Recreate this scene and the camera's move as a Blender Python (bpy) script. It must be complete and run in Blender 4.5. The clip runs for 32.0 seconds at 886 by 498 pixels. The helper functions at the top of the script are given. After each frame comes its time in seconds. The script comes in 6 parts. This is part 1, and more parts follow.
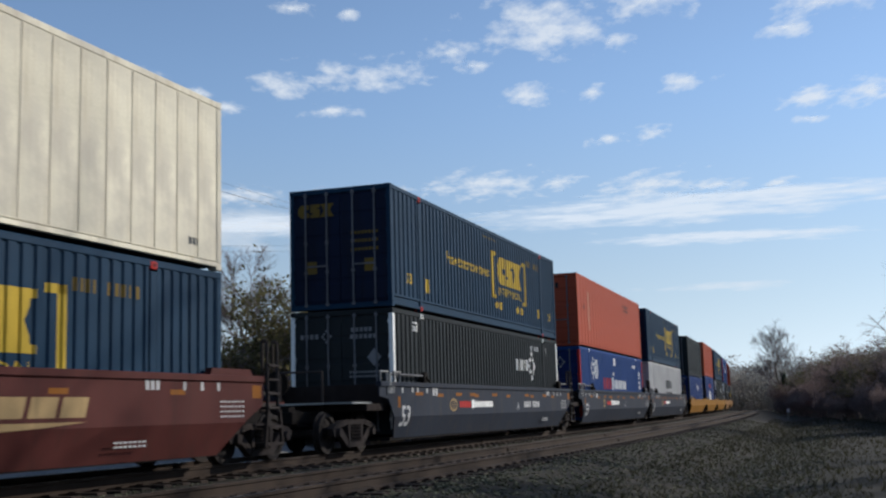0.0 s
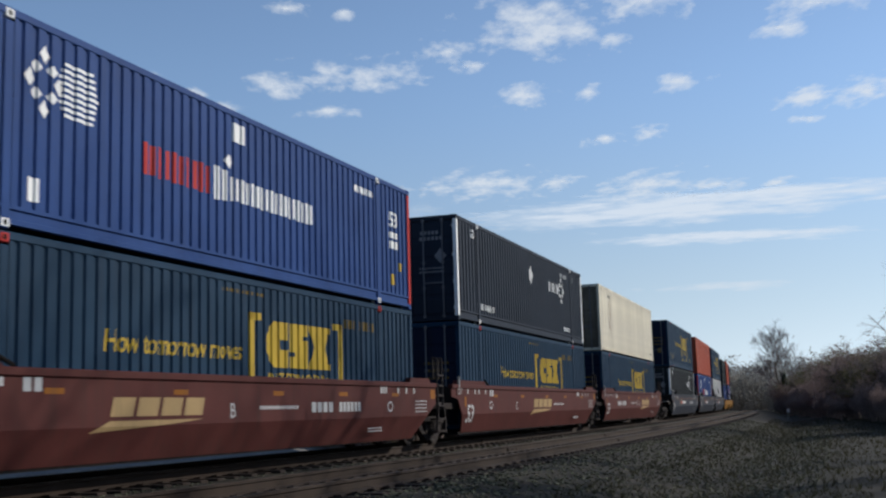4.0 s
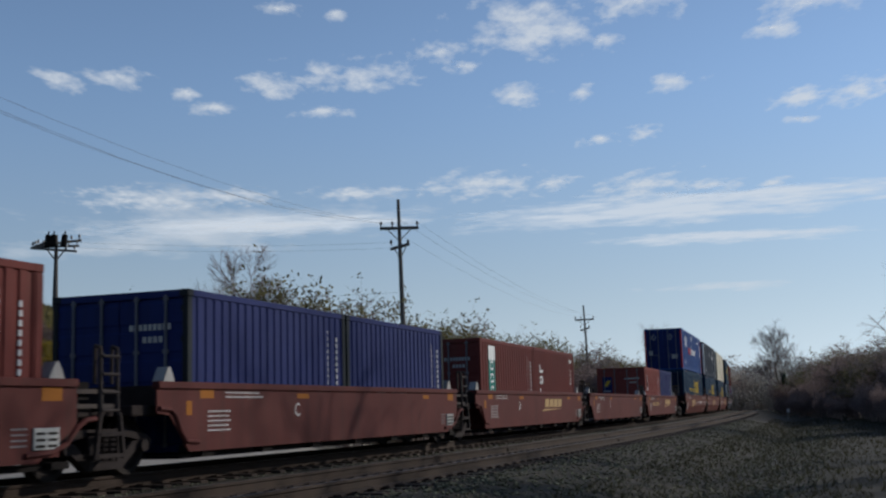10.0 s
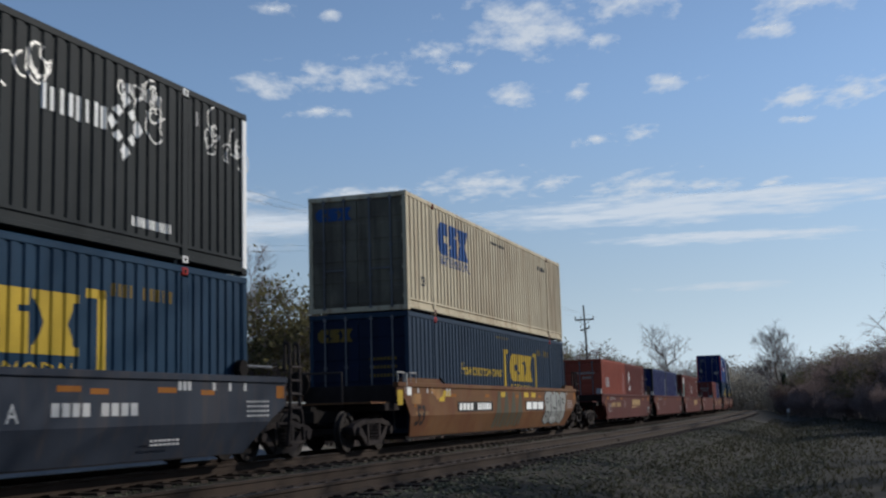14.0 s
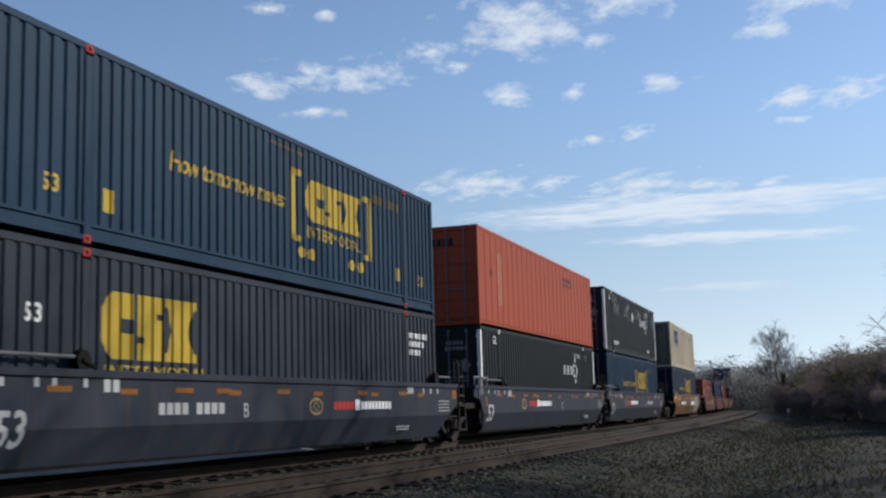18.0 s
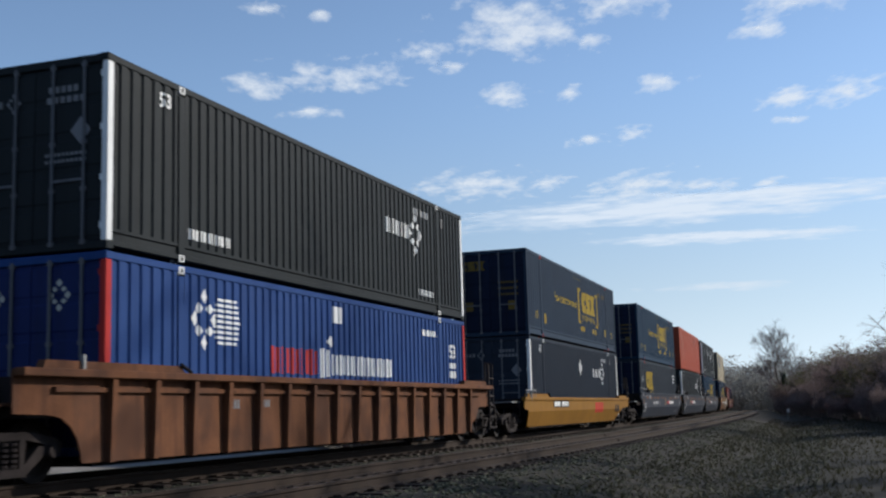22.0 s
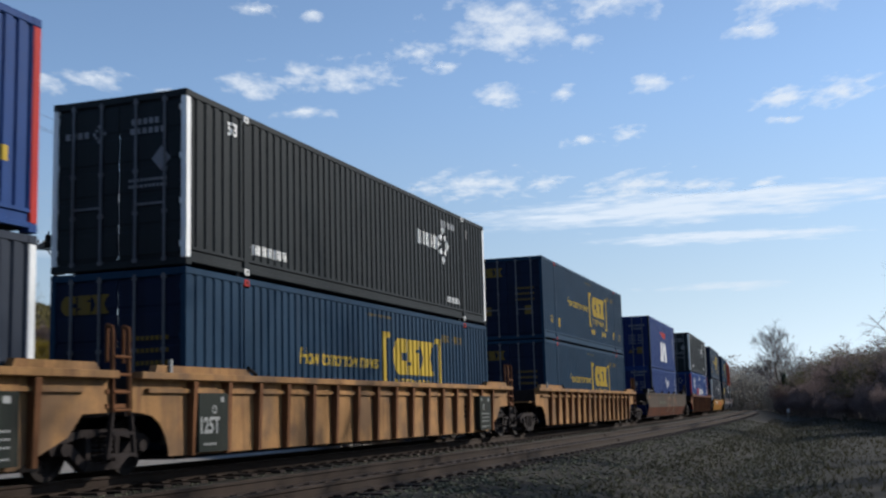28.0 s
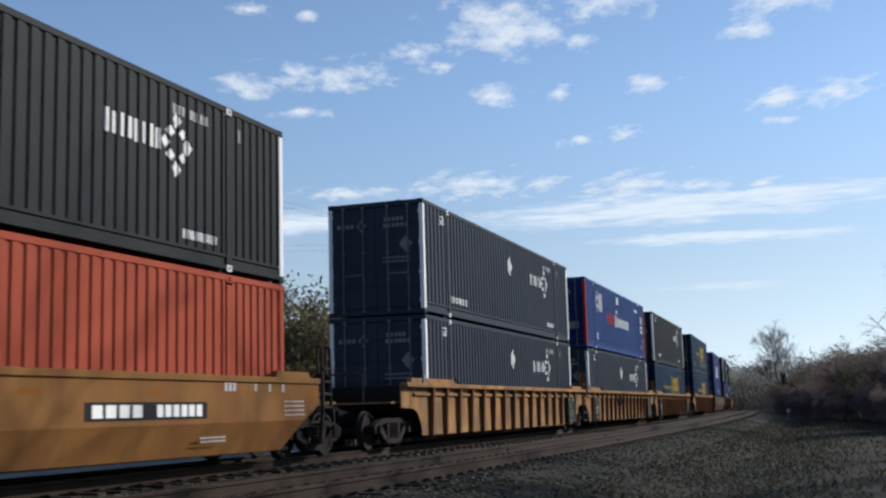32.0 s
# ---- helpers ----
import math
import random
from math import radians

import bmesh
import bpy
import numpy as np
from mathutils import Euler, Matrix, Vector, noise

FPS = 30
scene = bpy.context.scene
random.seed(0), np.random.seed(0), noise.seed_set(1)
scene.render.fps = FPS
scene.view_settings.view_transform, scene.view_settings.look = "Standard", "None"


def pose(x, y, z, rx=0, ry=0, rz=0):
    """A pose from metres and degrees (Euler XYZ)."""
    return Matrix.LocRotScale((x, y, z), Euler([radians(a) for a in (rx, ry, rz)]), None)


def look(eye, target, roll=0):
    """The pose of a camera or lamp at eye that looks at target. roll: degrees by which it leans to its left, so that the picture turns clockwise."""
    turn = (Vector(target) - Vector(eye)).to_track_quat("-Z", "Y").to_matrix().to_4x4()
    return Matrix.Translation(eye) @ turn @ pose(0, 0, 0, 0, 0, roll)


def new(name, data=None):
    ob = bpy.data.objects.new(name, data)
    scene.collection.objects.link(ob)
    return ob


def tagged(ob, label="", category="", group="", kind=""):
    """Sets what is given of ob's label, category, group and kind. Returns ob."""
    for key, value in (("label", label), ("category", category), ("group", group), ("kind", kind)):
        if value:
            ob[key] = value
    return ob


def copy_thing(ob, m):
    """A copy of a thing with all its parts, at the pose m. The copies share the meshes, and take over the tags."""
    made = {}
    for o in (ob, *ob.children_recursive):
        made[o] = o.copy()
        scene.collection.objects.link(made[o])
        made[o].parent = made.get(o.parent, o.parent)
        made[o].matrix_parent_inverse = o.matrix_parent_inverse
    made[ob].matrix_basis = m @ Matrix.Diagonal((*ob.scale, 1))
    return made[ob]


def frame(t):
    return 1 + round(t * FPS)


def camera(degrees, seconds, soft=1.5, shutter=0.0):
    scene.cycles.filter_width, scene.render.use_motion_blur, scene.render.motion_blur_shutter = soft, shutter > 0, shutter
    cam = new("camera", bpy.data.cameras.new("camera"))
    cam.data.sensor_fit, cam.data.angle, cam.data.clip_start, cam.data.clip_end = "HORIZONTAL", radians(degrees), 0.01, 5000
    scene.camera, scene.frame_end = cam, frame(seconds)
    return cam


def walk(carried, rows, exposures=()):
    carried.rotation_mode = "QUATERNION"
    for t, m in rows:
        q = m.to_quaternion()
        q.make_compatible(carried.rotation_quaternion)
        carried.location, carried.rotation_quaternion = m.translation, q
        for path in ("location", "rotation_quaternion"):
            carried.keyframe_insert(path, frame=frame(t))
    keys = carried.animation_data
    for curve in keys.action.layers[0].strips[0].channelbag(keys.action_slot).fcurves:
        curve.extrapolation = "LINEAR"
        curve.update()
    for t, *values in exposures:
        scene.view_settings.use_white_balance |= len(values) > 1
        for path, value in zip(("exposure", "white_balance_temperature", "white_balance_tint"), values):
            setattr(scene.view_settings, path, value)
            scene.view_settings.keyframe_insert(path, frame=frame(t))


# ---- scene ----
# The camera stands on a tripod beside the near track; the train rolls away on the far one.
cam = camera(42.01, 32.0, 2.3, 0.15)
EYE = Vector((0, 0, 0.806))
PITCH = 0.139879
TARGET = EYE + Vector((0, math.cos(PITCH), math.sin(PITCH)))
CAM_POSE = look(EYE, TARGET, -1.5985)
walk(cam, [(0, CAM_POSE), (32, CAM_POSE)], [(t, e, 6260, 10) for t, e in ((0, 0.12), (3.5, 0.05), (7, -0.12), (13, -0.18), (17, 0.07), (20, 0.13), (31, 0.22), (32, 0.22))])

# ---- light ----
SUN_BEARING, SUN_ELEVATION = radians(65), radians(25)
world = bpy.data.worlds.new("world")
scene.world = world
world.use_nodes = True
sky = world.node_tree.nodes.new("ShaderNodeTexSky")
sky.sky_type = "NISHITA"
sky.sun_disc = False
sky.sun_elevation, sky.sun_rotation = SUN_ELEVATION, SUN_BEARING
sky.air_density, sky.dust_density, sky.ozone_density = 0.8, 0.12, 1.15
back = world.node_tree.nodes["Background"]
back.inputs["Strength"].default_value = 0.135
WN, WL = world.node_tree.nodes, world.node_tree.links
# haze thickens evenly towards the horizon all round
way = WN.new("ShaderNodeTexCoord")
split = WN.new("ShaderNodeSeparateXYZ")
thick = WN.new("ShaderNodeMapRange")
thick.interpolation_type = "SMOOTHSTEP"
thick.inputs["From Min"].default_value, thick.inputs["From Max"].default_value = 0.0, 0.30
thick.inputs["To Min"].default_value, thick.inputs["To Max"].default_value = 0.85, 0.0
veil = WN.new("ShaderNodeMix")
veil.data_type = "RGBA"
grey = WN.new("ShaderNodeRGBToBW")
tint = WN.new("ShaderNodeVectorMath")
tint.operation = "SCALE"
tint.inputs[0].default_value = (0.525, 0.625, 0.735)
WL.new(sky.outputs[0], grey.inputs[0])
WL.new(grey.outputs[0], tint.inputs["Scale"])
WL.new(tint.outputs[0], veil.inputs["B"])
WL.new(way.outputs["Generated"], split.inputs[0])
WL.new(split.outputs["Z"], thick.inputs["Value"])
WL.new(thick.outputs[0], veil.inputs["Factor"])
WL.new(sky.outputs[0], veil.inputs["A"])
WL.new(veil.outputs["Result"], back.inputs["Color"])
sun_data = bpy.data.lights.new("sun", "SUN")
sun_data.energy, sun_data.angle, sun_data.color = 4.6, radians(0.6), (1.0, 0.93, 0.82)
sun = new("sun", sun_data)
sun_way = Vector((math.sin(SUN_BEARING) * math.cos(SUN_ELEVATION), math.cos(SUN_BEARING) * math.cos(SUN_ELEVATION), math.sin(SUN_ELEVATION)))
sun.matrix_world = look(sun_way * 200, (0, 0, 0))

# ---- materials ----
MATS = {}


def material(name, colour, rough=0.6, metal=0.0, vary=0.25, grain=4.0, fine=60.0, bump=0.15, streak=0.0, stain=(0.05, 0.035, 0.025), stained=0.0, island=0.0, single=0.0, stretch=(1, 1, 1), through_light=0.0, gloss=0.15, patch=None, patched=0.0):
    """A surface with broad and fine variation, stains or run-down streaks, and fine relief."""
    if name in MATS:
        return MATS[name]
    m = bpy.data.materials.new(name)
    m.use_nodes = True
    MATS[name] = m
    nt = m.node_tree
    N, L = nt.nodes, nt.links
    bsdf = N["Principled BSDF"]
    co = N.new("ShaderNodeTexCoord")
    mp = N.new("ShaderNodeMapping")
    mp.inputs["Scale"].default_value = stretch
    L.new(co.outputs["Object"], mp.inputs["Vector"])

    def noise_at(scale, detail, src):
        n = N.new("ShaderNodeTexNoise")
        n.inputs["Scale"].default_value, n.inputs["Detail"].default_value = scale, detail
        L.new(src, n.inputs["Vector"])
        return n.outputs["Fac"]

    def maths(op, a, b):
        n = N.new("ShaderNodeMath")
        n.operation = op
        for i, v in enumerate((a, b)):
            if isinstance(v, (int, float)):
                n.inputs[i].default_value = v
            else:
                L.new(v, n.inputs[i])
        return n.outputs[0]

    broad, small = noise_at(grain, 4, mp.outputs[0]), noise_at(fine, 3, mp.outputs[0])
    v = maths("ADD", maths("MULTIPLY", maths("SUBTRACT", broad, 0.5), vary * 2.4), maths("MULTIPLY", maths("SUBTRACT", small, 0.5), vary * 1.2))
    if single or island:
        if island:
            g = N.new("ShaderNodeNewGeometry").outputs["Random Per Island"]
        else:
            g = N.new("ShaderNodeObjectInfo").outputs["Random"]
        v = maths("ADD", v, maths("MULTIPLY", maths("SUBTRACT", g, 0.5), (island or single) * 2))
    v = maths("MAXIMUM", maths("ADD", v, 1.0), 0.1)
    hsv = N.new("ShaderNodeHueSaturation")
    hsv.inputs["Color"].default_value = (*colour, 1)
    L.new(v, hsv.inputs["Value"])
    out = hsv.outputs[0]
    if stained or streak:
        ms = N.new("ShaderNodeMapping")
        ms.inputs["Scale"].default_value = (3.2, 3.2, 0.22) if streak else (1, 1, 1)
        L.new(co.outputs["Object"], ms.inputs["Vector"])
        f = noise_at(1.6 if streak else 2.2, 6, ms.outputs[0])
        ramp = N.new("ShaderNodeMapRange")
        ramp.inputs["From Min"].default_value, ramp.inputs["From Max"].default_value = 0.5, 0.78
        ramp.inputs["To Max"].default_value = max(streak, stained)
        L.new(f, ramp.inputs["Value"])
        mix = N.new("ShaderNodeMix")
        mix.data_type = "RGBA"
        L.new(ramp.outputs[0], mix.inputs["Factor"])
        L.new(out, mix.inputs["A"])
        mix.inputs["B"].default_value = (*stain, 1)
        out = mix.outputs["Result"]
    if patch:      # worn or rusted patches with a ragged rim
        f = noise_at(1.15, 7, co.outputs["Object"])
        ramp = N.new("ShaderNodeMapRange")
        ramp.inputs["From Min"].default_value, ramp.inputs["From Max"].default_value = 0.46, 0.62
        ramp.inputs["To Max"].default_value = patched
        L.new(f, ramp.inputs["Value"])
        mix = N.new("ShaderNodeMix")
        mix.data_type = "RGBA"
        L.new(ramp.outputs[0], mix.inputs["Factor"])
        L.new(out, mix.inputs["A"])
        mix.inputs["B"].default_value = (*patch, 1)
        out = mix.outputs["Result"]
    L.new(out, bsdf.inputs["Base Color"])
    r = maths("ADD", maths("MULTIPLY", maths("SUBTRACT", small, 0.5), 0.3), rough)
    L.new(r, bsdf.inputs["Roughness"])
    bsdf.inputs["Metallic"].default_value = metal
    bsdf.inputs["Specular IOR Level"].default_value = gloss if not metal else 0.5
    if through_light:
        tl, mx = N.new("ShaderNodeBsdfTranslucent"), N.new("ShaderNodeMixShader")
        L.new(out, tl.inputs["Color"])
        mx.inputs[0].default_value = through_light
        L.new(bsdf.outputs[0], mx.inputs[1])
        L.new(tl.outputs[0], mx.inputs[2])
        L.new(mx.outputs[0], N["Material Output"].inputs["Surface"])
    if bump:
        b = N.new("ShaderNodeBump")
        b.inputs["Strength"].default_value, b.inputs["Distance"].default_value = bump, 0.01
        L.new(small, b.inputs["Height"])
        L.new(b.outputs[0], bsdf.inputs["Normal"])
    return m


def paint(name, colour, streak=0.35, rough=0.58, stain=(0.06, 0.045, 0.035), vary=0.2, patch=None, patched=0.0):
    colour = tuple(c * 0.82 if max(colour) < 0.35 else c * 0.85 for c in colour)
    return material(name, colour, rough, 0.0, vary, 0.7, 30, 0.08, streak, stain, gloss=0.05, patch=patch, patched=patched)


BLUE = paint("navy_blue_paint", (0.0118, 0.036, 0.070), 0.35, stain=(0.012, 0.018, 0.030))
SLATE = paint("slate_grey_paint", (0.030, 0.038, 0.050), 0.35, stain=(0.016, 0.020, 0.026))
CHARCOAL = paint("charcoal_paint", (0.0200, 0.0240, 0.0265), 0.45, stain=(0.012, 0.012, 0.013))
# a lighter NIGHT for three of the last containers
PALENIGHT = paint("sun_dulled_blue_black_paint", (0.034, 0.042, 0.060), 0.45, stain=(0.018, 0.021, 0.030))
NIGHT = paint("blue_black_paint", (0.0205, 0.0275, 0.0420), 0.45, stain=(0.010, 0.012, 0.018))
RODGREY = paint("dull_grey_rod_paint", (0.14, 0.14, 0.15), 0.5)
ROYAL = paint("royal_blue_paint", (0.020, 0.056, 0.185), 0.35, stain=(0.012, 0.028, 0.080))
NAVY = paint("deep_navy_paint", (0.017, 0.024, 0.092), 0.35, stain=(0.010, 0.014, 0.045))
MARINE = paint("marine_blue_paint", (0.018, 0.042, 0.150), 0.35, stain=(0.012, 0.026, 0.080))
BEIGE = paint("beige_paint", (0.46, 0.40, 0.29), 0.9, stain=(0.19, 0.12, 0.07), vary=0.22)
# beige with grime patches, its base darkened for the shaded door end
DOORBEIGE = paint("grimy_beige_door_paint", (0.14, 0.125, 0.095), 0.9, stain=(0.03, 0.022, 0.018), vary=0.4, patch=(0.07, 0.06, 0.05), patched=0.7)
DUSK = paint("dusty_dark_blue_paint", (0.025, 0.042, 0.070), 0.45, stain=(0.014, 0.018, 0.026))
SILVER = material("weathered_cream_paint", (0.56, 0.52, 0.41), 0.58, 0.0, 0.22, 0.9, 30, 0.08, 0.7, (0.30, 0.24, 0.17), single=0.11, gloss=0.05, patch=(0.34, 0.31, 0.27), patched=0.55)
ORANGE = paint("orange_paint", (0.33, 0.066, 0.034), 0.3, stain=(0.20, 0.05, 0.03))
OXIDE = paint("red_brown_paint", (0.108, 0.027, 0.023), 0.35)
EMBER = paint("faded_orange_red_paint", (0.24, 0.062, 0.042), 0.35, stain=(0.14, 0.045, 0.03))
BRICKRED = paint("brick_red_paint", (0.17, 0.044, 0.037), 0.3)
WHITE = paint("white_paint", (0.80, 0.80, 0.78), 0.3, stain=(0.3, 0.27, 0.24))
RED = paint("red_paint", (0.42, 0.035, 0.03), 0.25)
YELLOW = paint("yellow_paint", (0.46, 0.315, 0.040), 0.25)
GREEN = paint("teal_paint", (0.04, 0.20, 0.17), 0.15)
BLACK = paint("black_paint", (0.018, 0.018, 0.02), 0.2)
INK = paint("blue_lettering_paint", (0.02, 0.07, 0.22), 0.2)
CARBROWN = paint("mineral_red_paint", (0.078, 0.0245, 0.0215), 0.6, 0.6, stain=(0.040, 0.02, 0.017), vary=0.28)
CARGREY = paint("grey_blue_paint", (0.029, 0.035, 0.049), 0.5, 0.6, vary=0.2)
CARYELLOW = paint("faded_yellow_paint", (0.24, 0.118, 0.022), 0.5, 0.6, stain=(0.12, 0.06, 0.03), vary=0.2)
CARTAN = paint("rusty_tan_paint", (0.315, 0.17, 0.070), 0.85, 0.65, stain=(0.10, 0.045, 0.026), vary=0.5, patch=(0.12, 0.075, 0.045), patched=0.8)
# ribs and ladders of the tan cars, a darker brown than their sheets
RIBBROWN = paint("rusted_rib_paint", (0.15, 0.066, 0.030), 0.7, 0.7, stain=(0.06, 0.030, 0.02), vary=0.35)
PLATE = paint("dark_stencil_plate_paint", (0.020, 0.024, 0.020), 0.4)
# blue paints darkened to put the rear ends' shade into the colour, plus stains
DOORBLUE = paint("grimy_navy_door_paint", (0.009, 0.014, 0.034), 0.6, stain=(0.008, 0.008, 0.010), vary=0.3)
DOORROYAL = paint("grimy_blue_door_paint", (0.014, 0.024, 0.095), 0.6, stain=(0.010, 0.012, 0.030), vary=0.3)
# a darker yellow for door marks and small side numbers
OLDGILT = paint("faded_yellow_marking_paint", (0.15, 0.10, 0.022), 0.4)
OLDWHITE = paint("faded_white_marking_paint", (0.20, 0.20, 0.21), 0.4)
CARRUST = paint("rust_brown_paint", (0.060, 0.051, 0.040), 0.7, 0.7, stain=(0.06, 0.032, 0.025), vary=0.35, patch=(0.085, 0.044, 0.032), patched=0.3)
CARUMBER = paint("umber_rust_paint", (0.150, 0.064, 0.032), 0.85, 0.7, stain=(0.055, 0.026, 0.017), vary=0.5, patch=(0.070, 0.034, 0.022), patched=0.8)
CARAMBER = paint("faded_amber_paint", (0.215, 0.105, 0.032), 0.7, 0.65, stain=(0.12, 0.055, 0.03), vary=0.35, patch=(0.15, 0.062, 0.026), patched=0.6)
LOWRUST = paint("orange_rust_paint", (0.090, 0.034, 0.021), 0.8, 0.7, stain=(0.16, 0.060, 0.018), vary=0.4, patch=(0.060, 0.030, 0.024), patched=0.6)
CARORANGE = paint("orange_brown_paint", (0.140, 0.072, 0.034), 0.7, 0.65, stain=(0.10, 0.06, 0.05), vary=0.35, patch=(0.095, 0.038, 0.020), patched=0.7)
FRAME = material("dusty_brown_cast_steel", (0.024, 0.019, 0.018), 0.85, 0.0, 0.45, 5, 60, 0.3, gloss=0.08)
# end platforms and bulkheads, much darker than the cars' side paint
ENDSTEEL = material("grimy_car_end_steel", (0.020, 0.015, 0.014), 0.85, 0.0, 0.45, 3, 50, 0.25, gloss=0.08)
STEEL = material("dark_steel", (0.011, 0.0092, 0.0086), 0.85, 0.0, 0.35, 6, 60, 0.2, gloss=0.05)
WHEEL = material("wheel_steel", (0.016, 0.012, 0.0105), 0.8, 0.0, 0.3, 6, 60, 0.2)
GALV = material("galvanised_steel", (0.22, 0.22, 0.215), 0.45, 0.7, 0.15, 5, 50, 0.05)
RAILRUST = material("rusty_rail_steel", (0.027, 0.0175, 0.0125), 0.85, 0.0, 0.5, 1.6, 30, 0.25, stained=0.7, stain=(0.022, 0.015, 0.012))
POLISHED = material("polished_rail_head", (0.52, 0.51, 0.50), 0.28, 1.0, 0.15, 2, 40, 0.02)
RAILTOP = material("worn_rail_head", (0.10, 0.075, 0.058), 0.5, 0.6, 0.3, 2, 40, 0.05)
TIE = material("creosoted_wood", (0.026, 0.018, 0.014), 0.9, 0, 0.35, 3, 40, 0.4, single=0.3, stretch=(1, 6, 6))
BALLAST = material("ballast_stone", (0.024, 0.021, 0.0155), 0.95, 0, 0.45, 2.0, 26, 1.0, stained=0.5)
STONE = material("loose_ballast_stone", (0.082, 0.082, 0.054), 0.95, 0, 0.3, 8, 60, 0.4, island=0.65)
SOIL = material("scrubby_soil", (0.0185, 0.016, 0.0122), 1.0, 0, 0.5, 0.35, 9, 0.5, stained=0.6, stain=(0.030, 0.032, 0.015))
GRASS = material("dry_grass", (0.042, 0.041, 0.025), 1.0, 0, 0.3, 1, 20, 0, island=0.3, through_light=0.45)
POLEWOOD = material("weathered_pole_wood", (0.088, 0.082, 0.076), 0.9, 0, 0.3, 3, 40, 0.3, stretch=(6, 6, 1))
CERAMIC = material("grey_insulator", (0.10, 0.09, 0.085), 0.3, 0, 0.1, 5, 50, 0)
WIRE = material("black_cable", (0.03, 0.03, 0.032), 0.6, 0, 0.1, 5, 50, 0)
BARK = material("grey_bark", (0.105, 0.088, 0.072), 0.95, 0, 0.3, 3, 30, 0.4)
GILT = paint("dull_gold_paint", (0.34, 0.235, 0.115), 0.4)
TAGPAINT = paint("silver_spray_paint", (0.27, 0.28, 0.27), 0.4)
TAGDARK = paint("faded_green_grey_spray_paint", (0.075, 0.075, 0.055), 0.4)
LADDER = paint("worn_grey_ladder_paint", (0.046, 0.038, 0.036), 0.6)
HANDRAIL = paint("scuffed_pale_handrail_paint", (0.30, 0.29, 0.28), 0.5)
TAGFILL = paint("orange_brown_spray_paint", (0.115, 0.056, 0.032), 0.5, patch=(0.060, 0.036, 0.026), patched=0.6)
STRAW = material("pale_straw", (0.30, 0.265, 0.20), 1.0, 0, 0.3, 1, 20, 0, island=0.5, through_light=0.4)
AGEDWHITE = paint("aged_white_marking_paint", (0.42, 0.42, 0.42), 0.4)
REFLECT = paint("orange_reflective_tape", (0.24, 0.09, 0.015), 0.4)
TWIG = material("brown_twigs", (0.200, 0.160, 0.148), 0.95, 0, 0.3, 2, 20, 0, island=0.4)
BUD = material("spring_leaves", (0.120, 0.106, 0.050), 0.8, 0, 0.3, 1, 10, 0, island=0.5, through_light=0.45)
DULL = material("dull_brown_leaves", (0.190, 0.145, 0.135), 0.85, 0, 0.3, 1, 10, 0, island=0.5, through_light=0.4)
GOLD = material("yellow_green_scrub", (0.24, 0.185, 0.035), 0.85, 0, 0.3, 1, 10, 0, island=0.5, through_light=0.45)
# aerial haze put into the colour: far woods paler than the near twigs
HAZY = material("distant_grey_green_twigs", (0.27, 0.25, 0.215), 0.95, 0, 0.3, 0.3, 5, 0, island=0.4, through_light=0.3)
OLIVE = material("olive_hill_grass", (0.135, 0.115, 0.045), 1.0, 0, 0.35, 0.5, 12, 0, island=0.22, through_light=0.4)
ROADSTONE = material("pale_road_gravel", (0.20, 0.185, 0.17), 0.95, 0, 0.3, 1.2, 24, 0.5)
FIR = material("dark_conifer_needles", (0.030, 0.042, 0.022), 0.9, 0, 0.3, 1, 10, 0, island=0.4)

# ---- mesh tools ----


def part(name, bm, mat, parent=None, label=""):
    """One bmesh as one mesh object under a thing or a part."""
    me = bpy.data.meshes.new(name)
    bm.to_mesh(me)
    bm.free()
    me.materials.append(mat)
    ob = new(name, me)
    ob.parent = parent
    if label:
        tagged(ob, label)
    return ob


def again(ob, parent, m=None, name=""):
    """Another part on the same mesh."""
    o = new(name or ob.name.split(".")[0], ob.data)
    o.parent = parent
    if m is not None:
        o.matrix_basis = m
    return o


def box(bm, x0, x1, y0, y1, z0, z1):
    v = [bm.verts.new((x, y, z)) for x in (x0, x1) for y in (y0, y1) for z in (z0, z1)]
    for f in ((0, 1, 3, 2), (4, 6, 7, 5), (0, 4, 5, 1), (2, 3, 7, 6), (0, 2, 6, 4), (1, 5, 7, 3)):
        bm.faces.new([v[i] for i in f])
    return v


def bbox(x0, x1, y0, y1, z0, z1, bevel=0.012):
    bm = bmesh.new()
    box(bm, x0, x1, y0, y1, z0, z1)
    if bevel:
        bmesh.ops.bevel(bm, geom=bm.edges[:], offset=bevel, segments=1, affect="EDGES")
    return bm


def tube(bm, a, b, r0, r1=None, sides=6):
    a, b = Vector(a), Vector(b)
    r1 = r0 if r1 is None else r1
    w = (b - a).normalized()
    u = w.orthogonal().normalized()
    n = w.cross(u)
    ring = []
    for c, r in ((a, r0), (b, r1)):
        ring.append([bm.verts.new(c + (u * math.cos(k * math.tau / sides) + n * math.sin(k * math.tau / sides)) * r) for k in range(sides)])
    for k in range(sides):
        j = (k + 1) % sides
        bm.faces.new((ring[0][k], ring[0][j], ring[1][j], ring[1][k]))
    bm.faces.new(ring[0][::-1])
    bm.faces.new(ring[1])


def prism(bm, outline, y0, y1):
    """A plate: outline in x, z, from y0 to y1."""
    a = [bm.verts.new((x, y0, z)) for x, z in outline]
    b = [bm.verts.new((x, y1, z)) for x, z in outline]
    n = len(outline)
    bm.faces.new(a)
    bm.faces.new(b[::-1])
    for i in range(n):
        j = (i + 1) % n
        bm.faces.new((a[j], a[i], b[i], b[j]))


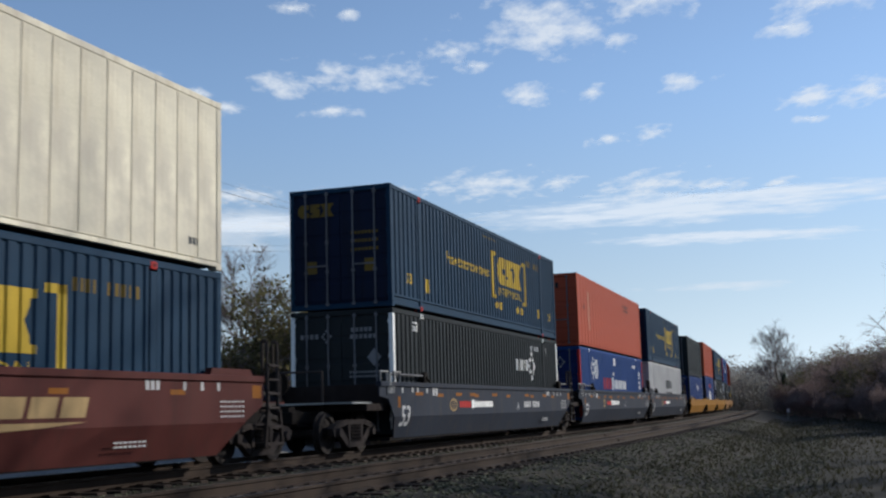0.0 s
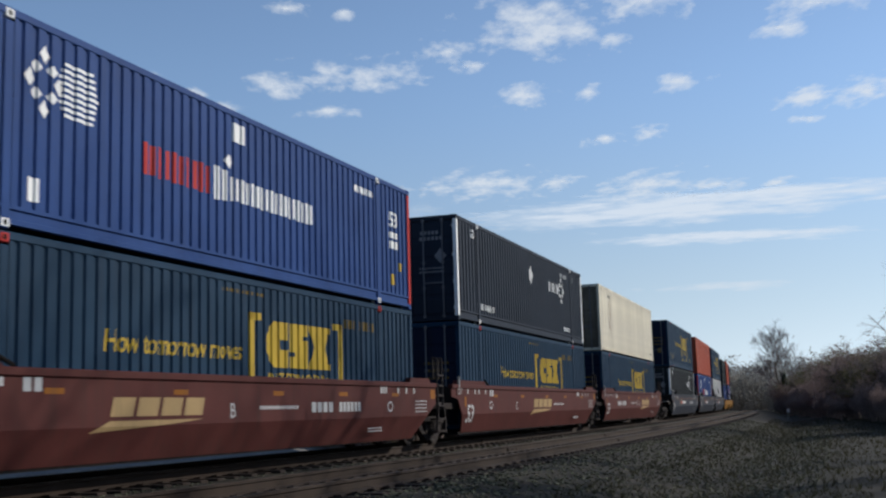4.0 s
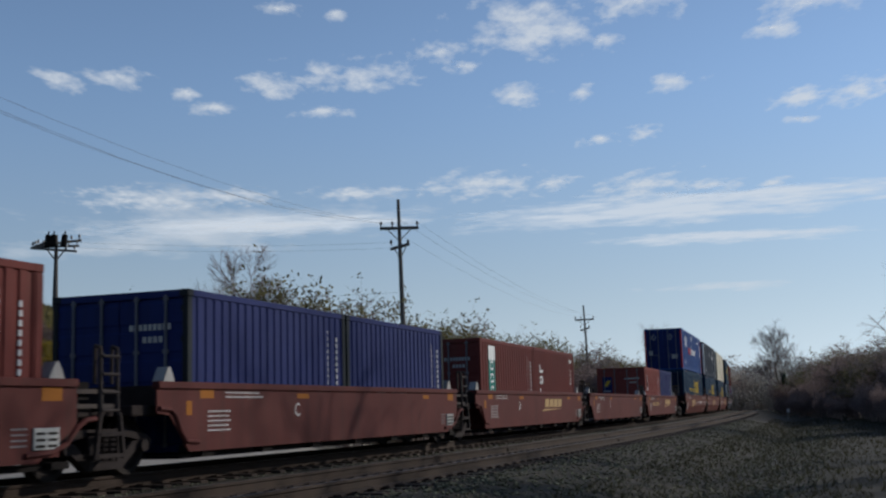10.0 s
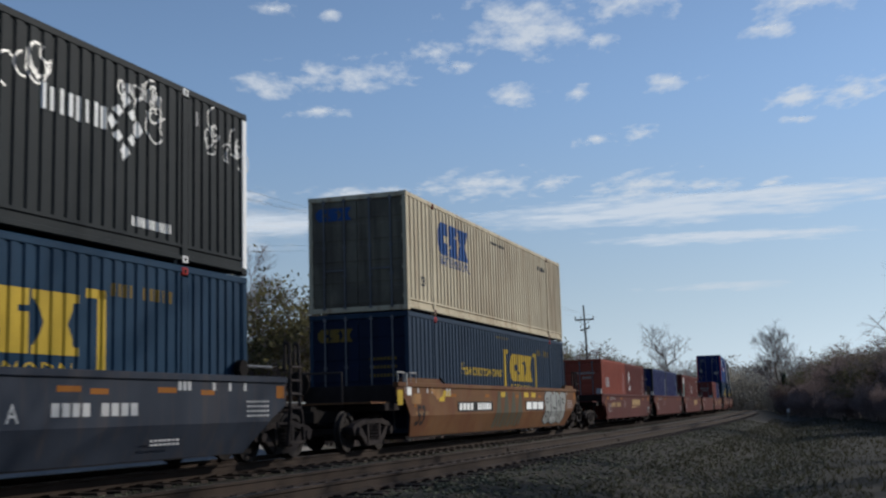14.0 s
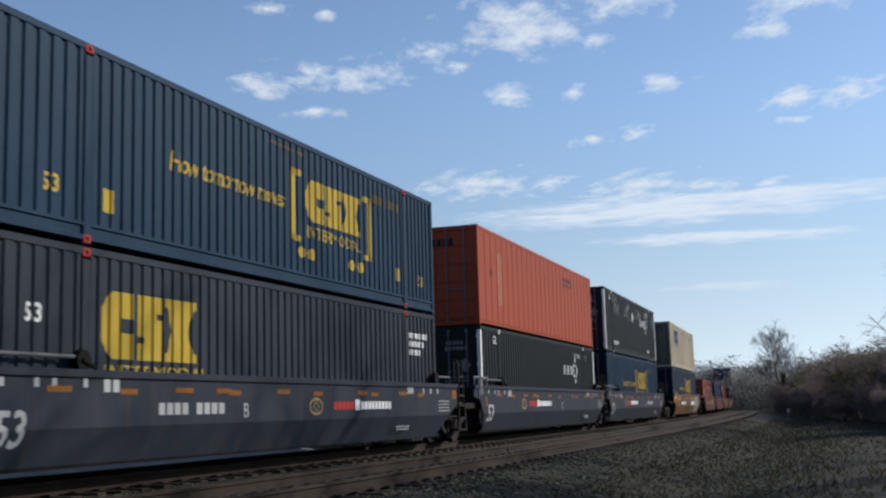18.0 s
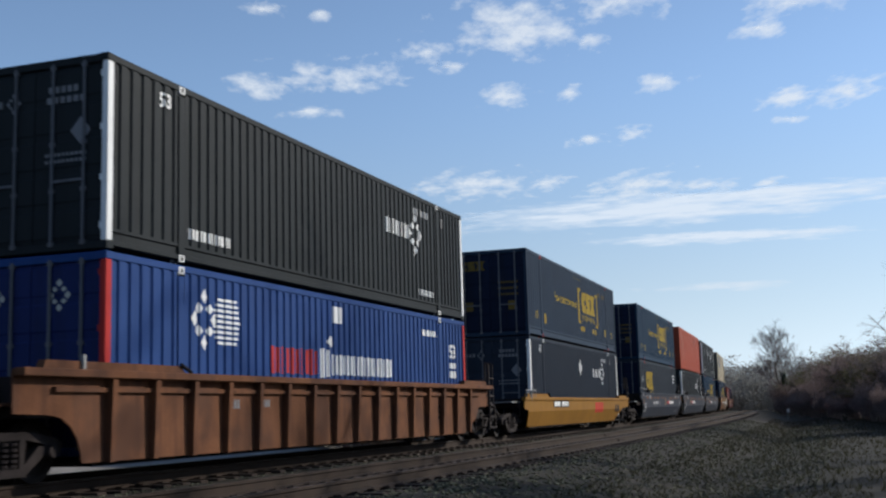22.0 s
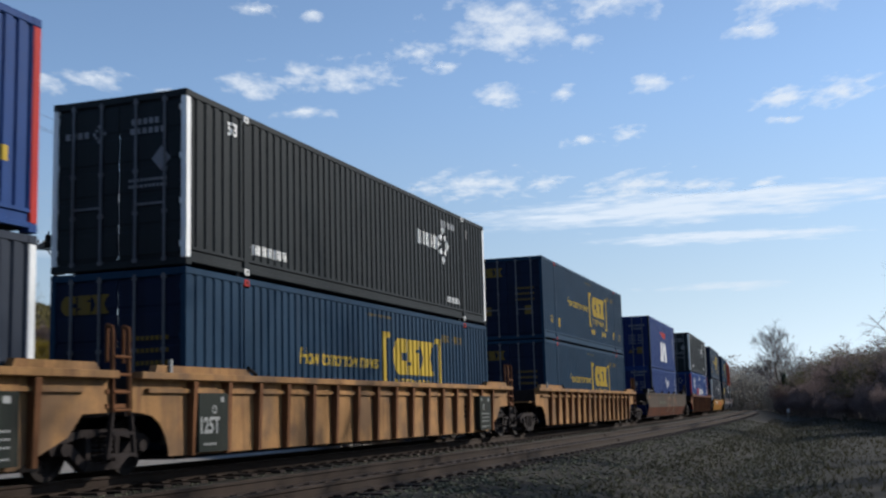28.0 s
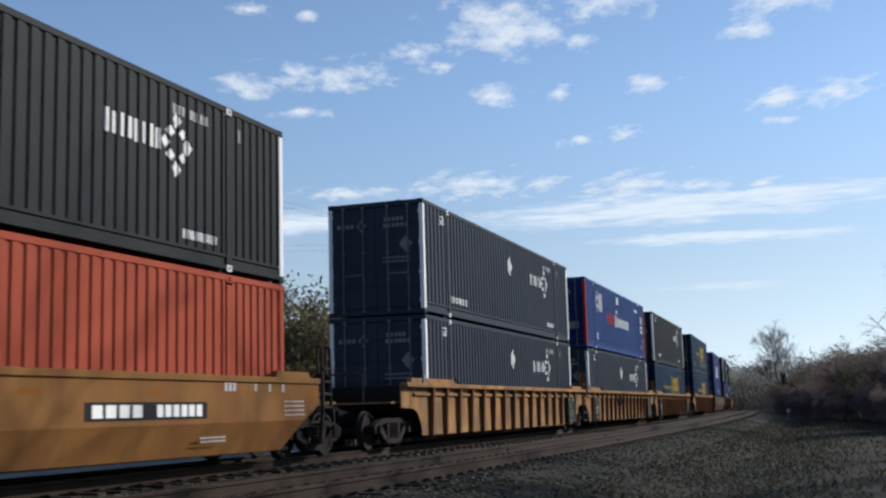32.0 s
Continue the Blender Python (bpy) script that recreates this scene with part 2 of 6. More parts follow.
# ---- the line of the far track ----
HEAD, BEND, BEND2, OFFSET = 0.350677, 0.000712156, -1.61412e-06, 11.3432
STEP = 0.5
RUN = np.arange(-500, 900, STEP)
POS = np.clip(RUN, 0, 441)
ANGLE = HEAD - BEND * POS - BEND2 * POS ** 2 / 2
zero = int(np.searchsorted(RUN, 0))
WAYX, WAYY = np.cumsum(np.sin(ANGLE)) * STEP, np.cumsum(np.cos(ANGLE)) * STEP
WAYX += -math.cos(HEAD) * OFFSET - WAYX[zero]
WAYY += math.sin(HEAD) * OFFSET - WAYY[zero]


def on_line(s, lat=0.0):
    """Place and bearing at s metres along the far track, lat metres to its right."""
    x, y, a = np.interp(s, RUN, WAYX), np.interp(s, RUN, WAYY), np.interp(s, RUN, ANGLE)
    return x + math.cos(a) * lat, y - math.sin(a) * lat, a


def line_pose(s, z=0.0, lat=0.0):
    x, y, a = on_line(s, lat)
    return pose(x, y, z, 0, 0, 90 - math.degrees(a))


SPEED = 12.2
# the train slackens a little at first and gathers speed towards the end
GAIN_AT, GAIN = (0, 3, 5.5, 10, 12, 15, 26, 28, 32), (0, 0, -0.5, -1.5, -1.5, -1.1, -1.1, -0.8, 0.6)
SETTLE = {-344.6: -0.2, -364.1: 0.3, -325.8: 0.15, -231.4: -0.3, -208.1: -0.3, -19.55: 0.1, -39.3: -0.2, -279.7: -0.2, 0.7: -0.05, -302.9: 0.0, -145.4: 0.06}


def travelled(t):
    return SPEED * t + float(np.interp(t, GAIN_AT, GAIN))


def settled(s):
    """Where a car stands at 0 s, so that it passes the near curve at its own time."""
    return s - float(np.interp((25 - s) / SPEED, GAIN_AT, GAIN)) + SETTLE.get(s, 0.0)


MOVING = []      # things of the train: (thing, metres along the line at 0 s, height)

# ---- painted marks ----
TYPE = {}


def lettering(text, size, squeeze=1.0, bold=0.0):
    """Triangles of a text in the built-in font, its lower left corner at 0, 0, size metres high."""
    if (text, bold) not in TYPE:
        cu = bpy.data.curves.new("type", "FONT")
        cu.body, cu.resolution_u, cu.offset = text, 2, bold
        ob = bpy.data.objects.new("type", cu)
        me = bpy.data.meshes.new_from_object(ob)
        me.calc_loop_triangles()
        tris = [[tuple(me.vertices[i].co[:2]) for i in t.vertices] for t in me.loop_triangles]
        bpy.data.objects.remove(ob)
        bpy.data.meshes.remove(me)
        bpy.data.curves.remove(cu)
        lo = [min(p[k] for t in tris for p in t) for k in (0, 1)]
        high = max(p[1] for t in tris for p in t) - lo[1]
        TYPE[text, bold] = [[((x - lo[0]) / high, (y - lo[1]) / high) for x, y in t] for t in tris]
    return [[(x * size * squeeze, y * size) for x, y in t] for t in TYPE[text, bold]]


def shift(polys, x, z, lean=0.0):
    return [[(a + x + b * lean, b + z) for a, b in q] for q in polys]


def rect(x0, z0, w, h):
    return [(x0, z0), (x0 + w, z0), (x0 + w, z0 + h), (x0, z0 + h)]


def ring(cx, cz, rx, rz, thick, sides=16, a0=0.0, a1=360.0):
    out = []
    for k in range(sides):
        t0, t1 = (radians(a0 + (a1 - a0) * (k + i) / sides) for i in (0, 1))
        o = lambda t, f: (cx + math.cos(t) * (rx - f), cz + math.sin(t) * (rz - f))
        out.append([o(t0, thick), o(t0, 0), o(t1, 0), o(t1, thick)])
    return out


def diamond(cx, cz, w, h):
    return [(cx - w / 2, cz), (cx, cz - h / 2), (cx + w / 2, cz), (cx, cz + h / 2)]


def word_blocks(x, z, w, h, n, gap=0.3):
    """A row of n plain upright blocks."""
    p = w / n
    return [rect(x + i * p, z, p * (1 - gap), h) for i in range(n)]


def stroke_word(x, z, w, h, n, thick=0.22):
    """A row of n pairs of slim upright bars."""
    p, out = w / n, []
    for i in range(n):
        a, t = x + i * p, p * thick
        out += [rect(a, z, t, h), rect(a + p * 0.48, z + 0.04 * h, t * 1.2, h * 0.92)]
    return out


def clip(poly, x, keep_right):
    out = []
    for i, a in enumerate(poly):
        b = poly[(i + 1) % len(poly)]
        ia, ib = (a[0] >= x) == keep_right, (b[0] >= x) == keep_right
        if ia:
            out.append(a)
        if ia != ib:
            t = (x - a[0]) / (b[0] - a[0])
            out.append((x, a[1] + t * (b[1] - a[1])))
    return out


PITCH_RIB, DEPTH_RIB = 0.27, 0.029


def rib_breaks(x0, x1, pitch=PITCH_RIB):
    n = max(1, round((x1 - x0) / pitch))
    p = (x1 - x0) / n
    out = [(x0, 0.0)]
    for i in range(n):
        b = x0 + i * p
        out += [(b + 0.27 * p, 0.0), (b + 0.38 * p, 1.0), (b + 0.62 * p, 1.0), (b + 0.73 * p, 0.0)]
    return out + [(x1, 0.0)]


def drape(bm, polys, breaks, y, depth, flip=1):
    """Lay polygons on a ribbed side, a few millimetres proud of it."""
    xs = [b[0] for b in breaks]
    ds = [b[1] for b in breaks]
    for q in polys:
        lo, hi = min(p[0] for p in q), max(p[0] for p in q)
        inner = [x for x in xs if lo < x < hi]
        rest = q
        for x in inner + [None]:
            piece = rest if x is None else clip(rest, x, False)
            if x is not None:
                rest = clip(rest, x, True)
            if len(piece) >= 3:
                vs = [bm.verts.new((a, y + flip * (-0.004 + depth * float(np.interp(a, xs, ds))), b)) for a, b in piece]
                if flip < 0:
                    vs.reverse()
                try:
                    bm.faces.new(vs)
                except ValueError:
                    pass


def mark(name, polys, mat, parent, y, breaks=((-99, 0), (99, 0)), depth=0.0, label=""):
    bm = bmesh.new()
    drape(bm, polys, breaks, y, depth)
    return tagged(part(name, bm, mat, parent, label), kind="stuff" if len(polys) > 1 else "")


def end_mark(name, polys, mat, parent, x, label=""):
    """Marks on the rear doors; across is metres from the middle, to the right as one faces the doors."""
    bm = bmesh.new()
    for q in polys:
        bm.faces.new([bm.verts.new((x, -a, b)) for a, b in q])
    return tagged(part(name, bm, mat, parent, label), kind="stuff" if len(polys) > 1 else "")


# ---- shipping containers ----
WIDE = 2.59


def container(kind, label, length, high, mat, posts=True, ribs=True, corner_mat=None, casting_mat=None, deep_rail=0.31, door_mat=None, seam=0.62):
    """A steel container, its middle at 0, its floor at z 0; doors at the back end (-x)."""
    c = tagged(new("shipping_container"), label, "container", "containers on the train")
    h, w = length / 2, WIDE / 2
    corner_mat, casting_mat, door_mat = corner_mat or mat, casting_mat or mat, door_mat or mat
    post_x = 12.19 / 2 if posts else None
    spans = [(-h + 0.14, -post_x - 0.112), (-post_x + 0.112, post_x - 0.112), (post_x + 0.112, h - 0.1)] if posts else [(-h + 0.14, h - 0.1)]
    z0, z1 = deep_rail, high - 0.10
    c["deep"] = deep_rail
    breaks = []
    for a, b in spans:
        breaks += rib_breaks(a, b)
    depth = (DEPTH_RIB if posts else 0.024) if ribs else 0.0
    for side in (-1, 1):
        for a, b in spans:
            bm = bmesh.new()
            if ribs:
                bk = rib_breaks(a, b)
                for zz0, zz1 in ((z0, z1),):
                    lo = [bm.verts.new((x, side * (w - 0.012 - depth * d), zz0)) for x, d in bk]
                    hi = [bm.verts.new((x, side * (w - 0.012 - depth * d), zz1)) for x, d in bk]
                    for i in range(len(bk) - 1):
                        q = (lo[i], lo[i + 1], hi[i + 1], hi[i])
                        bm.faces.new(q if side < 0 else q[::-1])
            else:
                n = max(1, round((b - a) / seam))
                step = (b - a) / n
                bm.free()
                pa = part("side_panel", bbox(0.006, step - 0.006, *sorted((side * (w - 0.05), side * (w - 0.012))), z0, z1, 0.004), mat, c)
                st = part("seam_strip", bbox(-0.018, 0.018, *sorted((side * (w - 0.06), side * (w - 0.002))), z0, z1, 0), mat, c)
                pa.location.x = st.location.x = a
                for i in range(1, n):
                    again(pa, c, pose(a + i * step, 0, 0))
                    again(st, c, pose(a + i * step, 0, 0))
                continue
            part("side_panel", bm, mat, c)
        y0, y1 = sorted((side * (w - 0.09), side * w))
        part("top_rail", bbox(-h + 0.1, h - 0.1, y0, y1, high - 0.115, high - 0.004), mat, c)
        bm = bmesh.new()
        sec = [(w - 0.09, 0.06), (w, 0.06), (w, 0.13), (w - 0.035, 0.14), (w - 0.035, max(0.145, deep_rail - 0.06)), (w - 0.004, max(0.15, deep_rail - 0.05)), (w - 0.004, max(0.16, deep_rail)), (w - 0.09, max(0.16, deep_rail))]
        ends = [[bm.verts.new((x, side * y, z)) for y, z in sec] for x in (-h + 0.1, h - 0.1)]
        for i in range(8):
            j = (i + 1) % 8
            bm.faces.new((ends[0][i], ends[0][j], ends[1][j], ends[1][i]))
        bmesh.ops.recalc_face_normals(bm, faces=bm.faces[:])
        part("bottom_rail", bm, mat, c)
        if posts:
            for px in (-post_x, post_x):
                part("lifting_post", bbox(px - 0.09, px + 0.09, *sorted((side * (w - 0.1), side * (w + 0.004))), 0.0, high - 0.18), mat, c)
                for zc in (0.0, high - 0.16):
                    cc = part("corner_casting", bbox(px - 0.085, px + 0.085, *sorted((side * (w - 0.16), side * (w + 0.008))), zc + 0.01, zc + 0.135), casting_mat, c)
                    if side < 0:
                        bm = bmesh.new()
                        prism(bm, [(px + 0.035 * math.cos(k * math.tau / 8), zc + 0.072 + 0.042 * math.sin(k * math.tau / 8)) for k in range(8)], -w - 0.011, -w - 0.004)
                        part("casting_hole", bm, STEEL, cc)
        for sx in (-1, 1):
            xx = sorted((sx * h, sx * (h - 0.15)))
            part("corner_post", bbox(*xx, *sorted((side * (w - 0.1), side * (w + 0.002))), 0.12, high - 0.12), corner_mat, c)
            for zc in (0.0, high - 0.118):
                part("corner_casting", bbox(*sorted((sx * (h + 0.003), sx * (h - 0.178))), *sorted((side * (w - 0.162), side * (w + 0.005))), zc, zc + 0.118), mat if posts else corner_mat, c)
    bm = bmesh.new()
    n, run = 40, (length - 0.2) / 40
    edge = [(-h + 0.08, high - 0.038)]
    for i in range(n):
        a = -h + 0.1 + run * i
        edge += [(a, high - 0.038), (a + 0.1 * run, high - 0.012), (a + 0.55 * run, high - 0.012), (a + 0.65 * run, high - 0.038)]
    edge += [(h - 0.08, high - 0.038), (h - 0.08, high - 0.07), (-h + 0.08, high - 0.07)]
    prism(bm, edge, -w + 0.07, w - 0.07)
    part("roof", bm, mat, c)
    part("floor", bbox(-h + 0.1, h - 0.1, -w + 0.10, w - 0.10, 0.05, 0.16, 0), STEEL, c)
    bm = bmesh.new()
    bk = rib_breaks(-w + 0.1, w - 0.1)
    lo = [bm.verts.new((h - 0.03 - 0.04 * d, y, 0.1)) for y, d in bk]
    hi = [bm.verts.new((h - 0.03 - 0.04 * d, y, high - 0.05)) for y, d in bk]
    for i in range(len(bk) - 1):
        bm.faces.new((lo[i], lo[i + 1], hi[i + 1], hi[i]))
    part("front_wall", bm, mat, c)
    part("door_header", bbox(-h + 0.005, -h + 0.1, -w + 0.1, w - 0.1, high - 0.13, high - 0.005), mat, c)
    part("door_sill", bbox(-h + 0.005, -h + 0.1, -w + 0.1, w - 0.1, 0.005, 0.13), mat, c)
    for side in (-1, 1):
        bm = bmesh.new()
        y0, y1 = sorted((side * 0.008, side * (w - 0.1)))
        prof = [(0.14, 0.05)]
        for k in range(5):
            za, zb = 0.14 + (high - 0.28) * k / 5, 0.14 + (high - 0.28) * (k + 1) / 5
            prof += [(za + 0.05, 0.040), (za + 0.08, 0.028), (zb - 0.08, 0.028), (zb - 0.05, 0.040)]
        prof.append((high - 0.14, 0.05))
        for (za, da), (zb, db) in zip(prof, prof[1:]):
            bm.faces.new([bm.verts.new(p) for p in ((-h + da, y0, za), (-h + db, y0, zb), (-h + db, y1, zb), (-h + da, y1, za))])
        bmesh.ops.remove_doubles(bm, verts=bm.verts[:], dist=1e-4)
        # navy, blue and beige door paints hold the end's shade in their colour
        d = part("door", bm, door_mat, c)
        for k in (0.28, 0.74):
            bm = bmesh.new()
            yy = side * (w - 0.1) * k
            tube(bm, (-h + 0.008, yy, 0.08), (-h + 0.008, yy, high - 0.08), 0.024, sides=8)
            for zz in (0.12, 0.9, 1.6, high - 0.14):
                box(bm, -h - 0.006, -h + 0.03, yy - 0.045, yy + 0.045, zz - 0.03, zz + 0.03)
            box(bm, -h - 0.012, -h + 0.004, yy - 0.02, yy + 0.30 * (1 if k < 0.5 else -1) * side, 1.02, 1.06)
            part("lock_rod", bm, RODGREY, d)
        hg = part("hinge", bbox(-h - 0.004, -h + 0.04, *sorted((side * (w - 0.12), side * (w - 0.03))), 0.3, 0.39, 0), corner_mat, d)
        for zz in (1.0, 1.75, high - 0.35):
            again(hg, d, pose(0, 0, zz - 0.3))
    return c, breaks, depth


def side_mark(c, name, polys, mat, breaks, depth, label=""):
    return mark(name, polys, mat, c, -WIDE / 2 + 0.012, breaks, depth, label)


def bold_emblem(x, z, w, h):
    """Three bold slabs: a rounded one with a side notch, one notched on both sides, a waisted one."""
    c, n = 0.10 * w, 0.11 * h
    a = [[(x + c, z), (x + 0.31 * w, z), (x + 0.31 * w, z + 0.5 * h - n), (x + 0.15 * w, z + 0.5 * h - n), (x, z + 0.5 * h - n), (x, z + c)],
         rect(x, z + 0.5 * h - n, 0.19 * w, 2 * n),
         [(x, z + 0.5 * h + n), (x + 0.31 * w, z + 0.5 * h + n), (x + 0.31 * w, z + h), (x + c, z + h), (x, z + h - c)]]
    x1, x2 = x + 0.35 * w, x + 0.62 * w
    b = [rect(x1, z, x2 - x1, 0.26 * h), rect(x1 + 0.07 * w, z + 0.26 * h, x2 - x1 - 0.07 * w, 0.10 * h), rect(x1, z + 0.36 * h, x2 - x1, 0.28 * h),
         rect(x1, z + 0.64 * h, x2 - x1 - 0.07 * w, 0.10 * h), rect(x1, z + 0.74 * h, x2 - x1, 0.26 * h)]
    x0, x3, m = x + 0.64 * w, x + w, x + 0.82 * w
    e = [rect(x0, z, x3 - x0, 0.14 * h), [(x0 + 0.03 * w, z + 0.14 * h), (x3 - 0.03 * w, z + 0.14 * h), (m + 0.09 * w, z + h / 2), (m - 0.09 * w, z + h / 2)],
         [(m - 0.09 * w, z + h / 2), (m + 0.09 * w, z + h / 2), (x3 - 0.03 * w, z + 0.86 * h), (x0 + 0.03 * w, z + 0.86 * h)], rect(x0, z + 0.86 * h, x3 - x0, 0.14 * h)]
    return a + b + e


def four_square(x, z, r):
    """A diamond ring made of four small diamonds and bars."""
    out = []
    for k in range(4):
        a = radians(90 * k)
        out.append(diamond(x + math.cos(a) * r * 0.72, z + math.sin(a) * r * 0.9, r * 0.55, r * 0.62))
        b = radians(90 * k + 45)
        out.append(diamond(x + math.cos(b) * r * 0.55, z + math.sin(b) * r * 0.62, r * 0.5, r * 0.42))
    return out


def kind_blue(label, mat=BLUE):
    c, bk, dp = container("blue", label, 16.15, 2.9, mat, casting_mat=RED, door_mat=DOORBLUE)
    h = 16.15 / 2
    e0 = -h + 8.25
    side_mark(c, "emblem", bold_emblem(e0 + 0.62, 1.37, 2.68, 0.84), YELLOW, bk, dp, "bold yellow emblem")
    br = [rect(e0, 0.9, 0.17, 1.42), rect(e0, 2.19, 0.42, 0.13), rect(e0, 0.9, 0.38, 0.11),
          rect(e0 + 3.73, 0.9, 0.17, 1.42), rect(e0 + 3.48, 2.19, 0.42, 0.13), rect(e0 + 3.52, 0.9, 0.38, 0.11)]
    for k in (0.45, 0.9, 2.85, 3.3):
        br += ring(e0 + k, 0.70, 0.17, 0.12, 0.115, 8)
    side_mark(c, "bracket_mark", br, YELLOW, bk, dp)
    side_mark(c, "lettering", shift(lettering("INTERMODAL", 0.24, 1.25), e0 + 0.68, 1.03), YELLOW, bk, dp)
    side_mark(c, "slogan", shift(lettering("How tomorrow moves", 0.33, 0.90, 0.012), e0 - 4.15, 1.46, 0.12), YELLOW, bk, dp, "slanted yellow slogan")
    side_mark(c, "number_mark", word_blocks(h - 2.0 - 1.85, 2.26, 0.55, 0.19, 4, 0.5) + word_blocks(h - 3.1, 2.26, 0.85, 0.19, 5, 0.5) + word_blocks(e0 - 0.9, 2.62, 1.5, 0.06, 14, 0.5), OLDGILT, bk, dp)
    side_mark(c, "length_mark", shift(lettering("53", 0.26, 1.0, 0.025), -h + 1.05, 0.62) + shift(lettering("53", 0.26, 1.0, 0.025), h - 1.1, 0.62), YELLOW, bk, dp)
    side_mark(c, "yellow_label", [rect(-h + 2.35, 0.52, 0.25, 0.34), rect(h - 2.55, 0.62, 0.22, 0.30)], YELLOW, bk, dp)
    end_mark("door_emblem", bold_emblem(-1.08, 2.22, 0.92, 0.32), OLDGILT, c, -h + 0.016)
    end_mark("door_mark", [q for k in range(3) for q in word_blocks(0.28, 1.75 - k * 0.2, 0.72, 0.07, 8)] + [rect(-0.86, 0.86, 0.26, 0.3), rect(0.62, 0.86, 0.26, 0.3)], OLDGILT, c, -h + 0.016)
    return c


def kind_charcoal(label, mat=CHARCOAL, diamond_mark=True, tagged_over=False):
    c, bk, dp = container("charcoal", label, 16.15, 2.9, mat, corner_mat=WHITE, casting_mat=WHITE)
    h = 16.15 / 2
    x = -h + 10.7
    side_mark(c, "emblem", stroke_word(x, 1.72, 1.5, 0.36, 4, 0.20) + four_square(x + 1.86, 1.90, 0.44), WHITE, bk, dp, "white block word and diamond ring")
    if diamond_mark:
        side_mark(c, "placard", [diamond(-h + 8.1, 2.05, 0.52, 0.66)], WHITE, bk, dp, "white diamond")
    side_mark(c, "number_mark", word_blocks(-h + 12.45, 2.40, 0.4, 0.16, 3, 0.5) + word_blocks(-h + 12.95, 2.40, 0.6, 0.16, 4, 0.5) + word_blocks(h - 1.65, 2.33, 0.2, 0.24, 2, 0.5), AGEDWHITE, bk, dp)
    side_mark(c, "length_mark", shift(lettering("53", 0.24, 1.0, 0.025), -h + 1.38, 2.42), WHITE, bk, dp)
    side_mark(c, "weight_mark", stroke_word(-h + 2.25, 0.42, 1.3, 0.18, 8, 0.24) + stroke_word(-h + 12.75, 0.42, 1.05, 0.15, 8, 0.24), WHITE, bk, dp)
    end_mark("door_emblem", word_blocks(-1.05, 2.25, 0.5, 0.11, 4) + four_square(-0.38, 2.3, 0.14), OLDWHITE, c, -h + 0.016)
    end_mark("door_mark", word_blocks(0.25, 2.38, 0.55, 0.10, 5) + word_blocks(0.22, 2.22, 0.7, 0.10, 6) + word_blocks(0.2, 1.42, 0.75, 0.05, 10) + word_blocks(0.2, 1.32, 0.75, 0.05, 10), OLDWHITE, c, -h + 0.016)
    end_mark("placard", [diamond(0.82, 1.78, 0.36, 0.42)], OLDWHITE, c, -h + 0.016)
    if tagged_over:
        rnd = random.Random(8)
        for x0, n in ((-h + 2.4, 9), (-h + 5.6, 9), (-h + 9.4, 6), (-h + 12.2, 6), (h - 1.6, 6)):
            qs = []
            for k in range(n * 2):
                a, b, r = x0 + rnd.random() * 1.5, 2.0 + rnd.random() * 0.6, 0.1 + rnd.random() * 0.16
                qs += ring(a, b, r, r * 1.1, 0.03, 7, rnd.random() * 200, 200 + rnd.random() * 200)
            side_mark(c, "graffiti", qs, GALV, bk, dp, "scrawled white graffiti")
    return c


def kind_royal(label):
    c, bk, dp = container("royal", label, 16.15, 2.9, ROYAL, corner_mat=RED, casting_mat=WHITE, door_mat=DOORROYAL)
    h = 16.15 / 2
    x = -h + 2.4
    glob = [rect(x + 0.55 + 0.04 * abs(k - 4), 1.70 + 0.09 * k, 0.95 - 0.08 * abs(k - 4), 0.045) for k in range(9)] + four_square(x + 0.3, 2.08, 0.42)
    side_mark(c, "globe_emblem", glob, WHITE, bk, dp, "white striped globe emblem")
    side_mark(c, "red_word", stroke_word(-h + 5.0, 1.26, 2.0, 0.50, 5, 0.26), RED, bk, dp, "row of red blocks")
    side_mark(c, "white_word", stroke_word(-h + 7.1, 1.22, 0.46, 0.58, 1, 0.3) + stroke_word(-h + 7.62, 1.28, 3.25, 0.42, 9, 0.28), WHITE, bk, dp, "row of white blocks")
    side_mark(c, "small_crest", [rect(-h + 7.7, 2.34, 0.40, 0.34)] + [diamond(-h + 7.55, 1.95, 0.3, 0.24)], WHITE, bk, dp)
    side_mark(c, "number_mark", word_blocks(-h + 12.9, 2.36, 1.1, 0.14, 7) + [rect(-h + 2.4, 0.42, 0.22, 0.32)], WHITE, bk, dp)
    side_mark(c, "length_mark", shift(lettering("53", 0.36, 1.0, 0.025), h - 1.25, 1.86) + [rect(h - 1.3, 1.35, 0.5, 0.18), rect(h - 1.3, 1.6, 0.5, 0.14)], WHITE, bk, dp)
    side_mark(c, "yellow_label", [rect(h - 1.2, 0.5, 0.22, 0.25), rect(h - 0.7, 0.86, 0.12, 0.2)], YELLOW, bk, dp)
    end_mark("door_emblem", four_square(-0.65, 2.3, 0.2) + four_square(0.5, 2.3, 0.2), GALV, c, -h + 0.016)
    end_mark("door_mark", [rect(-1.0, 1.05, 0.25, 0.32), rect(0.55, 0.78, 0.42, 0.3)], GALV, c, -h + 0.016)
    return c


